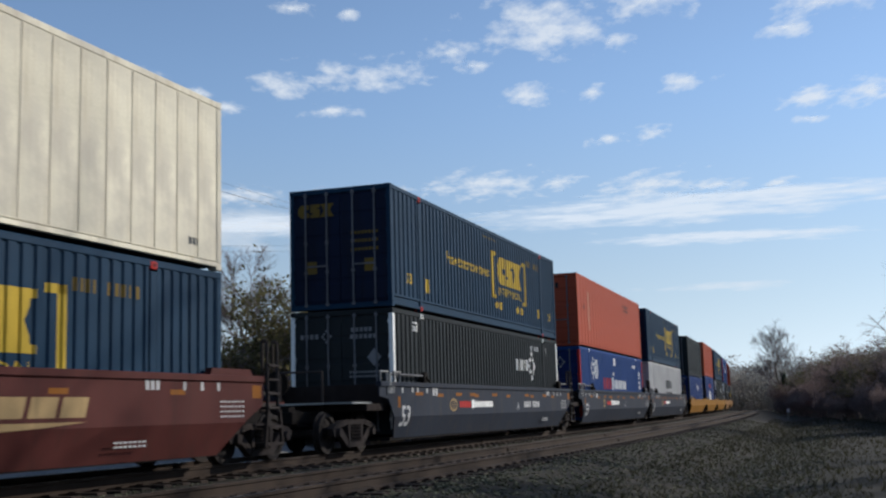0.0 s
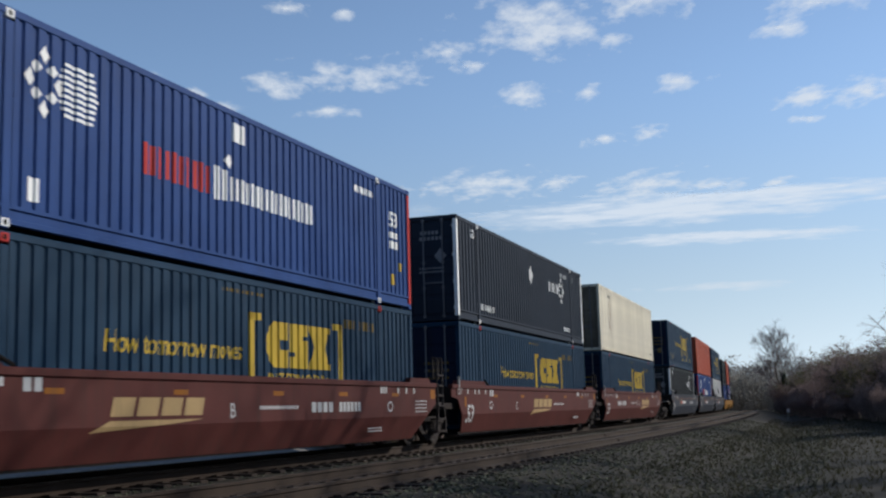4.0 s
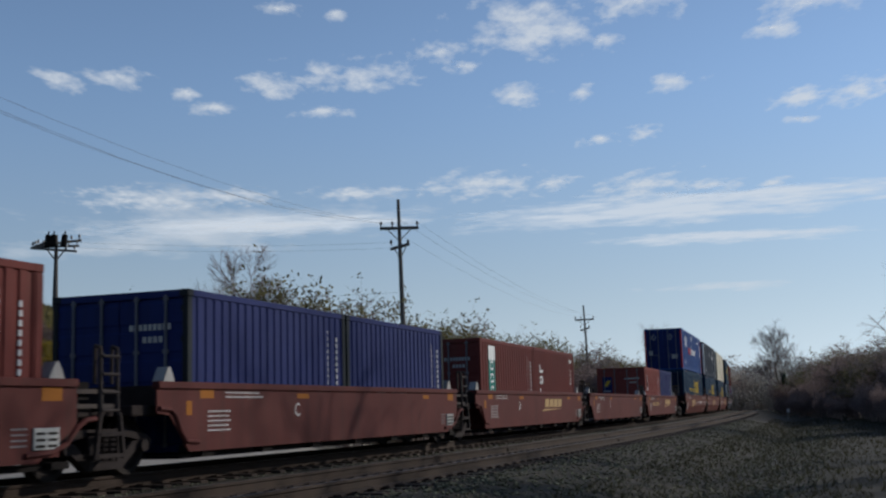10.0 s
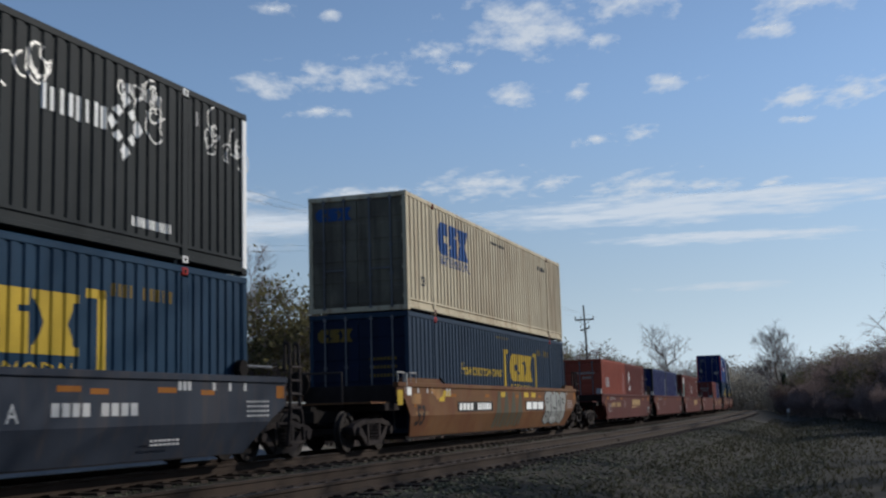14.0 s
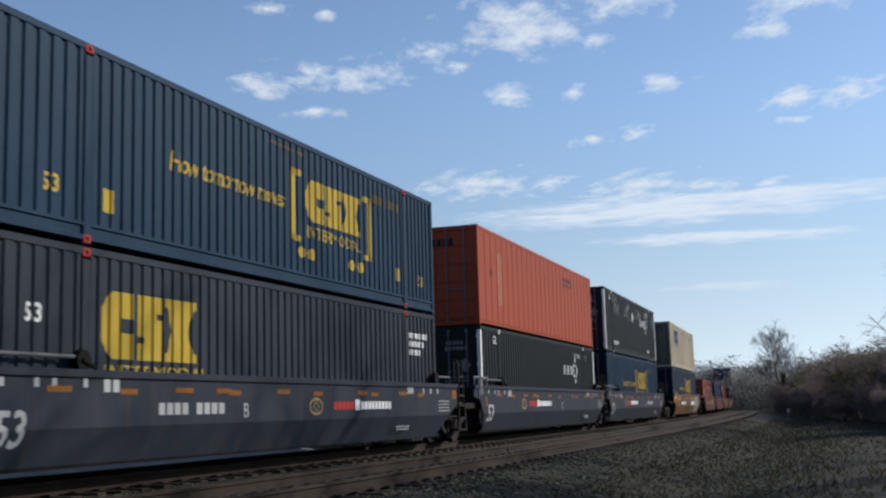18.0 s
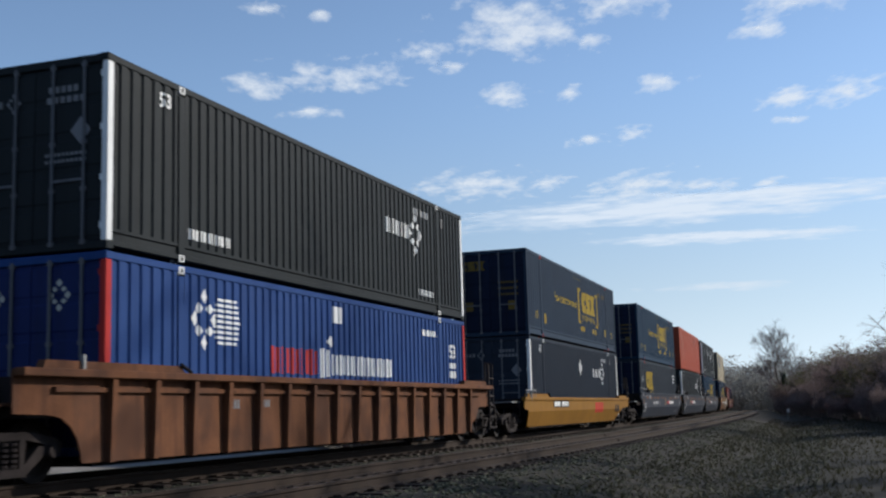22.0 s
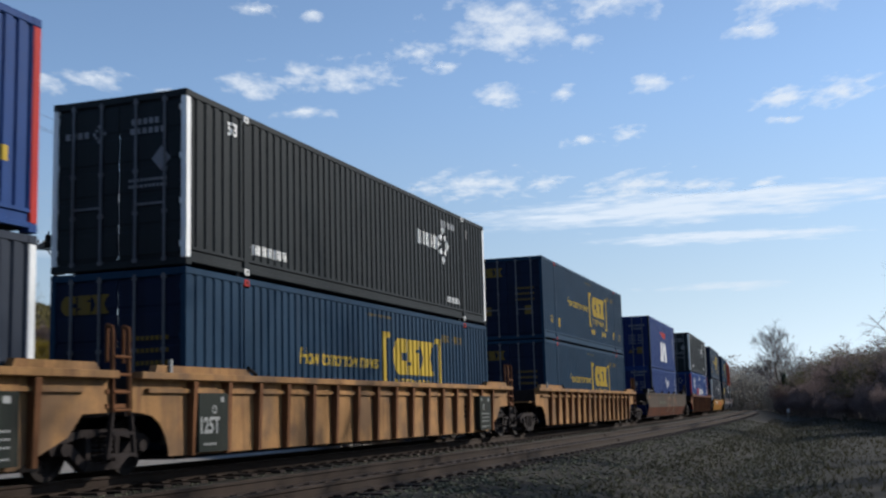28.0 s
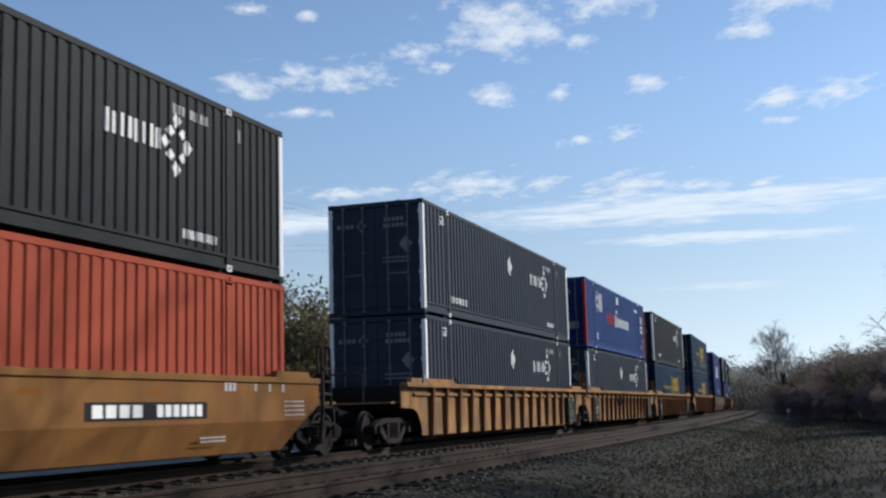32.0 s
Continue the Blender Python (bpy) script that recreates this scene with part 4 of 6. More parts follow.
        if style != "low":
            for x0, x1 in ((-h - ex + 0.45, -h + 1.85), (h - 0.6, h + fr - 0.35)):
                bm = bmesh.new()
                y0, y1 = side * 1.33, side * 1.45
                if mat is CARGREY:
                    tube(bm, (x0 + 0.2, side * 1.40, top + 0.17), (x1 - 0.1, side * 1.40, top + 0.17), 0.028, sides=8)
                    gr = part("guide_rod", bm, RODGREY, car, "grey guide rod")
                    bm = bmesh.new()
                    xe = x1 - 0.1 if x0 < 0 else x0 + 0.2
                    tube(bm, (xe, side * 1.34, top + 0.12), (xe, side * 1.46, top + 0.12), 0.15, sides=12)
                    part("rod_bracket", bm, STEEL, gr)
                    continue
                if livery == "outline":
                    for k in range(7):
                        xk = x0 + (x1 - x0 - 0.2) * k / 6
                        box(bm, xk, xk + 0.10, *sorted((side * 1.2, y1)), top - 0.01, top + 0.20)
                    box(bm, x0, x1 - 0.1, *sorted((side * 1.2, y1)), top + 0.14, top + 0.19)
                    rack = part("container_guide", bm, STEEL, car, "dark slotted guide rack")
                    bm = bmesh.new()
                    xe = x1 - 0.15 if x0 < 0 else x0 + 0.2
                    tube(bm, (xe, side * 1.32, top + 0.12), (xe, side * 1.46, top + 0.12), 0.19, sides=12)
                    part("rod_bracket", bm, STEEL, rack)
                    continue
                prism(bm, [(x0, top), (x1, top), (x1 - 0.1, top + 0.11), (x0 + 0.05, top + 0.11)], *sorted((y0, y1)))
                part("container_guide", bm, mat if style != "smooth" or mat is not CARGREY else STEEL, car)
            bm = bmesh.new()
            tube(bm, (-h + 1.7, side * 1.47, top + 0.13), (-h + 2.0, side * 1.47, top + 0.02), 0.03)
            part("latch", bm, STEEL, car)
            bm = bmesh.new()
            tube(bm, (-h - 0.7, side * 1.47, top + 0.2), (-h - 0.7, side * 1.47, top - 0.1), 0.035)
            part("latch", bm, GALV, car)
        elif side < 0:
            for x in (-h - 0.62, h + 0.22):
                bm = bmesh.new()
                prism(bm, [(x - 0.15, 1.37), (x + 0.15, 1.37), (x + 0.14, 1.41), (x + 0.04, 1.60), (x - 0.02, 1.60), (x - 0.14, 1.41)], -1.35, -1.15)
                part("container_guide", bm, HANDRAIL, car, "weathered pale metal guide")
            if letter in ("B", "C", "D"):
                for path in ([(-h - 1.05, 0.97), (-h - 0.74, 0.95), (-h - 0.6, 0.86), (-h - 0.46, 0.62), (-h - 0.3, 0.47), (-h + 0.05, 0.44)],
                             [(h - 0.5, 0.40), (h - 0.02, 0.42), (h + 0.3, 0.52), (h + 0.5, 0.72), (h + 0.68, 0.82), (h + 0.9, 0.84)]):
                    bm = bmesh.new()
                    for p, q in zip(path, path[1:]):
                        tube(bm, (p[0], -1.46, p[1]), (q[0], -1.46, q[1]), 0.038, sides=7)
                    part("curved_bracket", bm, mat, car)
            pl = part("vented_plate", bbox(h - 0.36, h + 0.14, -1.475, -1.40, 0.46, 0.74, 0.006), GALV, car, "pale grey slotted steel plate")
            bm = bmesh.new()
            for i in range(3):
                for k in range(2):
                    box(bm, h - 0.32 + 0.23 * k, h - 0.14 + 0.23 * k, -1.479, -1.474, 0.49 + 0.08 * i, 0.525 + 0.08 * i)
            tagged(part("slot", bm, STEEL, pl), kind="stuff")
            bm = bmesh.new()
            box(bm, h + 0.55, h + 0.95, -1.30, -1.05, 1.10, 1.34)
            box(bm, h + 0.6, h + 0.7, -1.32, -1.25, 0.8, 1.12)
            part("handbrake_box", bm, STEEL, car)
    # floor, end sills and platforms
    part("well_floor", bbox(-h - 0.2, h + 0.2, -1.25, 1.25, 0.19, 0.26, 0), STEEL, car)
    for sx, ln in ((-1, gap_back), (1, gap_front)):
        xx = sorted((sx * (h + 0.12), sx * (h + 0.12 + min(ln, 1.75) - 0.25)))
        part("end_platform", bbox(*xx, -1.30, 1.30, 0.86, 1.02, 0.015), ENDSTEEL, car)
        xb = sorted((sx * (h + 0.18), sx * (h + 0.28)))
        part("end_bulkhead", bbox(*xb, -1.34, 1.34, 0.9, top - 0.03, 0.01), ENDSTEEL, car)
        part("center_sill", bbox(*sorted((sx * (h + 0.1), sx * (h + ln + 0.15))), -0.28, 0.28, 0.62, 0.88, 0.015), STEEL, car)
    for side in (-1, 1):
        ladder(car, h + {"smooth": 1.58, "low": 1.28}.get(style, fr + 0.2), side, h + fr, 1.82 if style == "low" else 2.12, RIBBROWN if mat is CARTAN else LADDER)
    if mat in (CARGREY, CARORANGE) or style == "flat":
        for xa, xb in ((-h - 1.22, -h - 0.72), (-h - 0.42, -h + 0.06)):
            bm = bmesh.new()
            for p, q in (((xa + 0.06, top - 0.05), (xa + 0.06, top + 0.22)), ((xb - 0.06, top - 0.05), (xb - 0.06, top + 0.22)), ((xa, top + 0.22), (xb, top + 0.22))):
                tube(bm, (p[0], -1.44, p[1]), (q[0], -1.44, q[1]), 0.022, sides=7)
            part("handrail", bm, HANDRAIL, car, "scuffed pale handrail")
    if tail and style != "low":
        bm = bmesh.new()
        for k in (-0.5, 0.5):
            tube(bm, (-h - 2.15, k, 0.95), (-h - 2.15, k, 1.72), 0.025, sides=7)
        tube(bm, (-h - 2.15, -0.5, 1.72), (-h - 2.15, 0.5, 1.72), 0.025, sides=7)
        part("crossover_rail", bm, LADDER, car)
    if lead:
        truck(car, h + gap_front - 0.03 if gap_front < 1.9 else h + 1.75)
    if tail:
        truck(car, -h - 1.75)
    for sx, ln in ((-1, gap_back), (1, gap_front)):
        bm = bmesh.new()
        pts = [(sx * (h + 0.5), -0.5, 0.9), (sx * (h + 0.4 + ln * 0.3), -0.55, 0.62), (sx * (h + ln * 0.7), -0.45, 0.55), (sx * (h + ln), -0.3, 0.6)]
        for p, q in zip(pts, pts[1:]):
            tube(bm, p, q, 0.028)
        part("brake_hose", bm, STEEL, car)
    if tail or gap_front > 1.9:
        for sx, on in ((-1, tail), (1, gap_front > 1.9)):
            if on:
                bm = bmesh.new()
                box(bm, *sorted((sx * (h + 2.4), sx * (h + 3.05))), -0.12, 0.12, 0.72, 0.92)
                box(bm, *sorted((sx * (h + 2.85), sx * (h + 3.12))), -0.2, 0.22, 0.66, 0.98)
                part("coupler", bm, STEEL, car)
                bm = bmesh.new()
                x = sx * (h + 1.95)
                tube(bm, (x, 0.65, 1.5), (x + 0.05 * sx, 0.65, 1.5), 0.28, sides=14)
                tube(bm, (x, 0.65, 0.9), (x, 0.65, 1.5), 0.03)
                part("brake_wheel", bm, STEEL, car)
                bm = bmesh.new()
                box(bm, *sorted((sx * (h + 1.2), sx * (h + 2.3))), -1.25, 1.25, 1.02, 1.06)
                part("crossover_walkway", bm, GALV if mat in (CARGREY, CARYELLOW) else mat, car)
    # painted marks on the near side
    yu = -1.45
    b = -h
    if style == "smooth" and livery != "outline":
        if livery != "plain":
            lean_mark("length_mark", shift(lettering("53", 0.48, 0.95, 0.018), b + 0.02, 0.49, 0.12), BLACK if mat is CARORANGE else marks, car)
            part("placard_plate", bbox(b - 0.85, b - 0.2, -1.465, -1.445, 1.2, 1.44, 0), mat, car)
            mark("stencil", shift(lettering("125T", 0.15), b - 0.78, 1.245), marks, car, -1.465)
        mark("data_mark", [q for x in (0.1, 0.75, 1.1, 1.75) for q in word_blocks(b + x, 1.26, 0.13, 0.12, 1)] + word_blocks(b + 2.2, 1.2, 0.42, 0.18, 2) + word_blocks(h - 2.4, 1.24, 0.4, 0.16, 3) + [q for k in range(3) for q in word_blocks(h - 1.4 + 0.5 * k, 1.24, 0.12, 0.13, 1)] + [q for k in range(4) for q in word_blocks(h - 0.3, 1.05 - 0.08 * k, 0.8, 0.03, 7)] + word_blocks(b + 13.0, 0.42, 0.8, 0.03, 7) + word_blocks(b + 13.0, 0.48, 0.8, 0.03, 7), marks, car, yu)
        mark("reflector", [rect(b + x, 1.17, 0.4, 0.08) for x in (2.6, 5.6, 8.8, 11.6, 14.4)] + [rect(h + 0.75, 1.12, 0.3, 0.22), rect(b - 0.15, 0.92, 0.14, 0.26)], REFLECT, car, yu)
    if livery == "brown":
        low_side = style == "low"
        at = {"A": (6.75, 1.5), "B": (6.75, 1.2), "D": (6.6, None)} if low_side else {"A": (9.8, 2.65), "B": (3.85, 10.35), "C": (7.05, None)}
        em, nu = at.get(letter, (None, None))
        up = 0.09 if low_side else 0.0
        if em is not None:
            lean_mark("emblem", word_blocks(b + em + 0.15, 0.86, 2.5, 0.27, 4, 0.14), GILT, car, 0.3, "dull gold slanted blocks")
            lean_mark("swoosh", [[(b + em - 0.3, 0.64 + up), (b + em + 1.8, 0.74 + up * 0.4), (b + em + 2.6, 0.80), (b + em + 0.15, 0.80)]], GILT, car, 0.0)
        if nu is not None:
            mark("number_mark", word_blocks(b + nu, 0.80 if low_side else 0.86, 1.0, 0.19, 4, 0.25) + word_blocks(b + nu + 1.25, 0.80 if low_side else 0.86, 1.1, 0.19, 6, 0.25), GILT if low_side else marks, car, yu)
        if not low_side:
            mark("data_mark", word_blocks(b + {"A": 6.5, "B": 8.3, "C": 10.0}[letter], 0.93, 1.5, 0.06, 14), marks, car, yu)
            mark("axle_mark", ring(b + {"A": 8.3, "B": 14.3, "C": 2.3}[letter], 0.95, 0.16, 0.12, 0.04, 10), marks, car, yu)
    if livery == "grey":
        gl, rd, nu = {"A": (3.8, 4.3, 10.8), "C": (4.05, 4.7, None), "B": (8.9, 9.7, 3.55), "": (4.05, 4.7, None)}[letter]
        mark("globe_emblem", ring(b + gl, 0.97, 0.3, 0.17, 0.05, 14) + four_square(b + gl, 0.97, 0.14), GILT, car, yu, label="faded globe emblem")
        mark("red_word", word_blocks(b + rd, 0.90, 1.0, 0.16, 5, 0.2), RED, car, yu)
        mark("white_word", word_blocks(b + rd + 1.05, 0.88, 0.3, 0.22, 1, 0.2) + word_blocks(b + rd + 1.35, 0.90, 1.7, 0.16, 9, 0.24), WHITE, car, yu)
        if nu:
            mark("number_mark", word_blocks(b + nu, 0.87, 0.85, 0.18, 4, 0.25) + word_blocks(b + nu + 1.05, 0.87, 0.9, 0.18, 4, 0.25), marks, car, yu)
        mark("reflector", [rect(b + x, 1.2, 0.5, 0.08) for x in (1.0, 4.0, 5.2, 7.3, 10.9, 13.2)], REFLECT, car, yu)
    if livery == "tagged":
        part("number_panel", bbox(b + 3.1, b + 6.3, -1.456, -1.446, 0.79, 1.05, 0), BLACK, car, "black panel with white number bars")
        mark("number_mark", word_blocks(b + 3.25, 0.83, 1.25, 0.18, 4, 0.25) + word_blocks(b + 4.85, 0.83, 1.3, 0.18, 6, 0.25), WHITE, car, -1.456)
        part("emblem_panel", bbox(b + 9.95, b + 12.35, -1.456, -1.446, 0.76, 1.06, 0), BLACK, car)
        lean_mark("emblem", [rect(b + 10.05 + 0.75 * k, 0.80, 0.62, 0.23) for k in range(3)], WHITE, car, 0.1, "three bold white blocks", 0.006)
        mark("placard", [rect(b - 1.22, 0.98, 0.34, 0.34), rect(b + 1.65, 1.06, 0.42, 0.2)], YELLOW, car, yu)
        part("placard_plate", bbox(b - 0.62, b - 0.36, -1.47, -1.45, 1.2, 1.44, 0), WHITE, car)
        mark("worn_patch", [rect(b - 0.3, 1.0, 0.62, 0.24), [(b + 1.0, 1.36), (b + 1.9, 1.38), (b + 1.95, 1.2), (b + 1.5, 1.1)], rect(b - 0.05, 0.74, 0.9, 0.08)], CARTAN, car, -1.4505, label="scraped tan paint")
        # one broad bubble shape with a black rim, cut by black strokes
        rim = [(0.0, 0.42), (0.5, 0.26), (1.0, 0.34), (1.6, 0.25), (2.2, 0.33), (2.75, 0.25), (3.15, 0.45), (3.05, 0.8), (3.3, 1.1), (3.2, 1.37), (2.6, 1.40), (2.3, 1.28), (1.9, 1.41), (1.3, 1.30), (0.9, 1.42), (0.3, 1.40), (0.02, 1.22), (0.14, 0.85)]
        for f, m, tip, pr in ((1.0, BLACK, "black sprayed outline", 0.003), (0.955, TAGPAINT, "silver sprayed graffiti fill", 0.006)):
            lean_mark("graffiti", [[(b + 12.35 + 1.65 + (x - 1.65) * f, 0.84 + (z - 0.84) * f) for x, z in rim]], m, car, 0.0, tip, pr)
        cuts = [[(0.92, 0.34), (0.99, 0.34), (1.0, 1.28), (0.90, 1.28)], [(1.66, 0.30), (1.73, 0.30), (1.84, 1.26), (1.76, 1.30)], [(2.42, 0.36), (2.49, 0.36), (2.42, 1.20), (2.34, 1.20)], [(1.28, 0.80), (1.62, 0.76), (1.62, 0.82), (1.28, 0.88)], [(2.0, 0.34), (2.08, 0.34), (2.16, 0.62), (2.08, 0.64)]]
        lean_mark("graffiti_stroke", [[(b + 12.35 + x, z) for x, z in q] for q in cuts] + ring(b + 12.8, 1.08, 0.17, 0.10, 0.05, 10) + ring(b + 12.8, 0.62, 0.19, 0.12, 0.05, 10) + ring(b + 14.48, 0.98, 0.13, 0.12, 0.05, 10) + ring(b + 15.12, 1.06, 0.16, 0.11, 0.05, 10), BLACK, car, 0.0, "black sprayed strokes", 0.010)
        for k in range(4):
            x0 = b + 6.5 + 0.78 * k
            lean_mark("graffiti", [[(x0, 0.32), (x0 + 0.28, 0.30), (x0 + 0.62, 1.3), (x0 + 0.4, 1.36)], [(x0 + 0.45, 0.34), (x0 + 0.7, 0.34), (x0 + 0.66, 1.2), (x0 + 0.5, 1.2)]], TAGDARK, car, 0.0, "faded green-grey graffiti", 0.004)
        mark("reflector", [rect(b + x, 1.18, 0.55, 0.15) for x in (2.0, 7.2, 9.8, 10.7, 14.0)], YELLOW, car, yu)
    if livery == "panel":
        part("number_panel", bbox(b + 10.1, b + 13.2, -1.456, -1.446, 0.80, 1.06, 0), BLACK, car, "black panel with white number bars")
        mark("number_mark", word_blocks(b + 10.25, 0.84, 1.25, 0.18, 4, 0.25) + word_blocks(b + 11.8, 0.84, 1.3, 0.18, 6, 0.25), WHITE, car, -1.456)
    if livery == "yellow":
        part("number_panel", bbox(b + 2.5, b + 4.95, -1.456, -1.446, 0.84, 1.08, 0), BLACK, car, "black panel with white number bars")
        mark("number_mark", word_blocks(b + 2.62, 0.88, 0.95, 0.16, 4, 0.25) + word_blocks(b + 3.8, 0.88, 1.05, 0.16, 6, 0.25), WHITE, car, -1.456)
        lean_mark("emblem", [rect(b + 9.9 + 0.6 * k, 0.60, 0.48, 0.40) for k in range(3)], RED, car, 0.1, "red block emblem")
        mark("stencil", [rect(h - 1.2, 0.6, 0.42, 0.3), rect(h - 1.75, 0.6, 0.14, 0.3), rect(h - 1.55, 0.6, 0.14, 0.3)], BLACK, car, yu)
    if livery == "outline":
        mark("reflector", [rect(b - 0.15, 1.18, 0.26, 0.13), rect(b + 15.6, 1.18, 0.26, 0.1)], REFLECT, car, yu)
        part("door_plate", bbox(b - 1.2, b - 1.02, -1.462, -1.446, 0.92, 1.1, 0), STEEL, car)
        mark("number_mark", word_blocks(b + 4.1, 0.88, 1.25, 0.18, 4, 0.25) + word_blocks(b + 5.6, 0.88, 1.5, 0.18, 6, 0.25), TAGDARK, car, yu)
        lobes = [(7.9, 1.02), (8.08, 1.28), (8.6, 1.36), (9.1, 1.33), (9.55, 1.24), (9.62, 0.92), (9.5, 0.68), (9.2, 0.60), (8.9, 0.64), (8.66, 0.44), (8.35, 0.46), (8.1, 0.66)]
        arch = [(10.5, 0.33), (10.85, 0.52), (10.98, 0.8), (10.88, 1.08), (11.1, 1.32), (11.5, 1.40), (11.95, 1.33), (12.3, 1.05), (12.5, 0.98), (12.45, 0.86), (12.2, 0.84), (12.1, 0.56), (11.8, 0.40), (11.45, 0.44), (11.2, 0.56), (10.85, 0.34)]
        for shape, holes in ((lobes, ((8.35, 0.98), (8.9, 0.98), (9.3, 0.95))), (arch, ((11.35, 0.9), (11.75, 0.85), (11.75, 0.58)))):
            cx, cz = (sum(p[k] for p in shape) / len(shape) for k in (0, 1))
            for f, m, tip, pr in ((1.05, TAGPAINT, "pale sprayed outline", 0.003), (1.02, TAGDARK, "dark sprayed shape", 0.006), (0.93, TAGFILL, "orange-brown sprayed fill", 0.009)):
                lean_mark("graffiti", [[(b + cx + (x - cx) * f, cz + (z - cz) * f) for x, z in shape]], m, car, 0.0, tip, pr)
            for x, z in holes:
                lean_mark("graffiti_blotch", [[(b + x - 0.22, z - 0.04), (b + x - 0.06, z - 0.17), (b + x + 0.2, z - 0.1), (b + x + 0.12, z + 0.12), (b + x - 0.1, z + 0.2)]], CARRUST, car, 0.0, "", 0.012)
        for x in (5.6, 8.9, 11.7):
            bm = bmesh.new()
            prism(bm, [(b + x, top), (b + x + 0.32, top), (b + x + 0.12, top + 0.13)], -1.47, -1.36)
            part("latch", bm, STEEL, car)
        for xa, xb in ((b - 0.7, b + 1.2), (h - 0.2, h + 0.75)):
            bm = bmesh.new()
            tube(bm, (xa, -1.47, top + 0.10), (xb, -1.47, top + 0.10), 0.025, sides=7)
            part("guide_rod", bm, RODGREY, car, "grey guide rod")
    if style == "low" or livery == "brown":
        mark("data_mark", [q for k in range(5) for q in word_blocks(b + 0.35, 0.90 - 0.075 * k, 0.72 - 0.06 * (k % 2), 0.026, 9)] + word_blocks(b + 0.9, 1.20, 1.15, 0.026, 14) + word_blocks(b + 0.9, 1.13, 1.3, 0.026, 15), AGEDWHITE, car, yu) if style == "low" else None
    if style == "low":
        mark("data_mark", word_blocks(h - 4.9, 1.25, 0.6, 0.05, 6) + word_blocks(h - 4.0, 1.25, 1.0, 0.05, 9) + [q for k in range(4) for q in word_blocks(h - 0.75, 0.72 - 0.07 * k, 0.30, 0.022, 5)], OLDWHITE, car, yu)
        mark("reflector", [rect(b + 0.1, 1.12, 0.42, 0.16), rect(b + 3.5, 1.12, 0.5, 0.09), rect(h - 2.0, 1.12, 0.4, 0.09), rect(h - 0.2, 1.08, 0.4, 0.18), rect(b - 0.3, 0.86, 0.16, 0.22)], REFLECT, car, yu)
    if letter:
        mark("unit_letter", shift(lettering(letter, 0.24), b + {"brown": {"A": 9.0, "B": 7.3, "C": 5.0}, "grey": {"A": 9.95, "B": 6.1, "C": 9.3}, "low": {"A": 4.7, "B": 4.7}}["low" if style == "low" else livery].get(letter, 3.4), 0.80), marks, car, yu)
    return car

# ---- the train ----
KINDS = {}


def place(ob, s, z=0.0):
    MOVING.append((ob, s, z))
    ob.matrix_basis = line_pose(s, z)
    return ob


def load(key, build, s, z):
    """A container of a kind: built the first time, then copied."""
    if key not in KINDS:
        KINDS[key] = build()
        return place(KINDS[key], s, z)
    return place(copy_thing(KINDS[key], Matrix.Identity(4)), s, z)


FLOOR = 0.318
DUSK53 = ("dusk53", lambda: kind_blue("dusty dark blue corrugated container with yellow emblem", DUSK))
BLUE53 = ("blue53", lambda: kind_blue("navy blue corrugated steel container with yellow emblem"))
DIAMOND53 = ("diamond53", lambda: kind_charcoal("blue-black corrugated container with a white diamond placard", NIGHT))
PALE53 = ("pale53", lambda: kind_charcoal("paler blue-black corrugated container with white diamond placard", PALENIGHT))
DARK53 = ("dark53", lambda: kind_charcoal("charcoal corrugated container with white corner posts and marks", diamond_mark=False))
ROYAL53 = ("royal53", lambda: kind_royal("royal blue corrugated container with red corner posts"))
BEIGE53 = ("beige53", lambda: kind_beige("weathered beige corrugated container with bold blue emblem"))
SILVER53 = ("silver53", lambda: kind_silver("weathered white smooth-sided container with rust stains"))
ORANGE53 = ("orange53", lambda: kind_orange("faded orange smooth-sided container with dark marks"))
SLATE53 = ("slate53", lambda: kind_slate("grey-blue corrugated container with large yellow emblem"))
TAGGED53 = ("tagged53", lambda: kind_charcoal("charcoal corrugated container scrawled with white graffiti", tagged_over=True))
ORIB53 = ("orib53", lambda: kind_plain("bright orange corrugated steel container", ORANGE, deep=0.2)[0])
WHITE53 = ("white53", lambda: kind_white("plain white container with dark block marks"))
EAGLE40 = ("eagle40", lambda: kind_marine("marine blue container with white blocks and red wing"))
MARINE40 = ("marine40", lambda: kind_marine("marine blue container with small white emblem", False))
BLUE20 = ("blue20", lambda: kind_twenty("short deep navy blue corrugated container", NAVY))
RED20 = ("red20", lambda: kind_twenty("short brick red container with white emblem panel", BRICKRED, 1))
GREEN20 = ("green20", lambda: kind_twenty("short red-brown container with green panel", OXIDE, 2))
WORD20 = ("word20", lambda: kind_twenty("short red-brown container with white column of marks", OXIDE, 3))
CAPS20 = ("caps20", lambda: kind_twenty("short faded orange-red container with bold white blocks", EMBER, 4))
WING20 = ("wing20", lambda: kind_twenty("short red-brown container with small white chevrons", OXIDE, 5))


def kind_white(label):
    c, bk, dp = kind_plain(label, AGEDWHITE, deep=0.16)
    side_mark(c, "block_word", word_blocks(-0.6, 1.5, 3.4, 0.5, 6) + word_blocks(-0.4, 0.85, 3.0, 0.45, 4), CHARCOAL, bk, dp)
    return c


def stack(s, low, high):
    """Two fifty-three-foot containers, one on the other, their back ends s metres along the line."""
    load(*low, s + 16.15 / 2, FLOOR)
    load(*high, s + 16.15 / 2, FLOOR + 2.93)


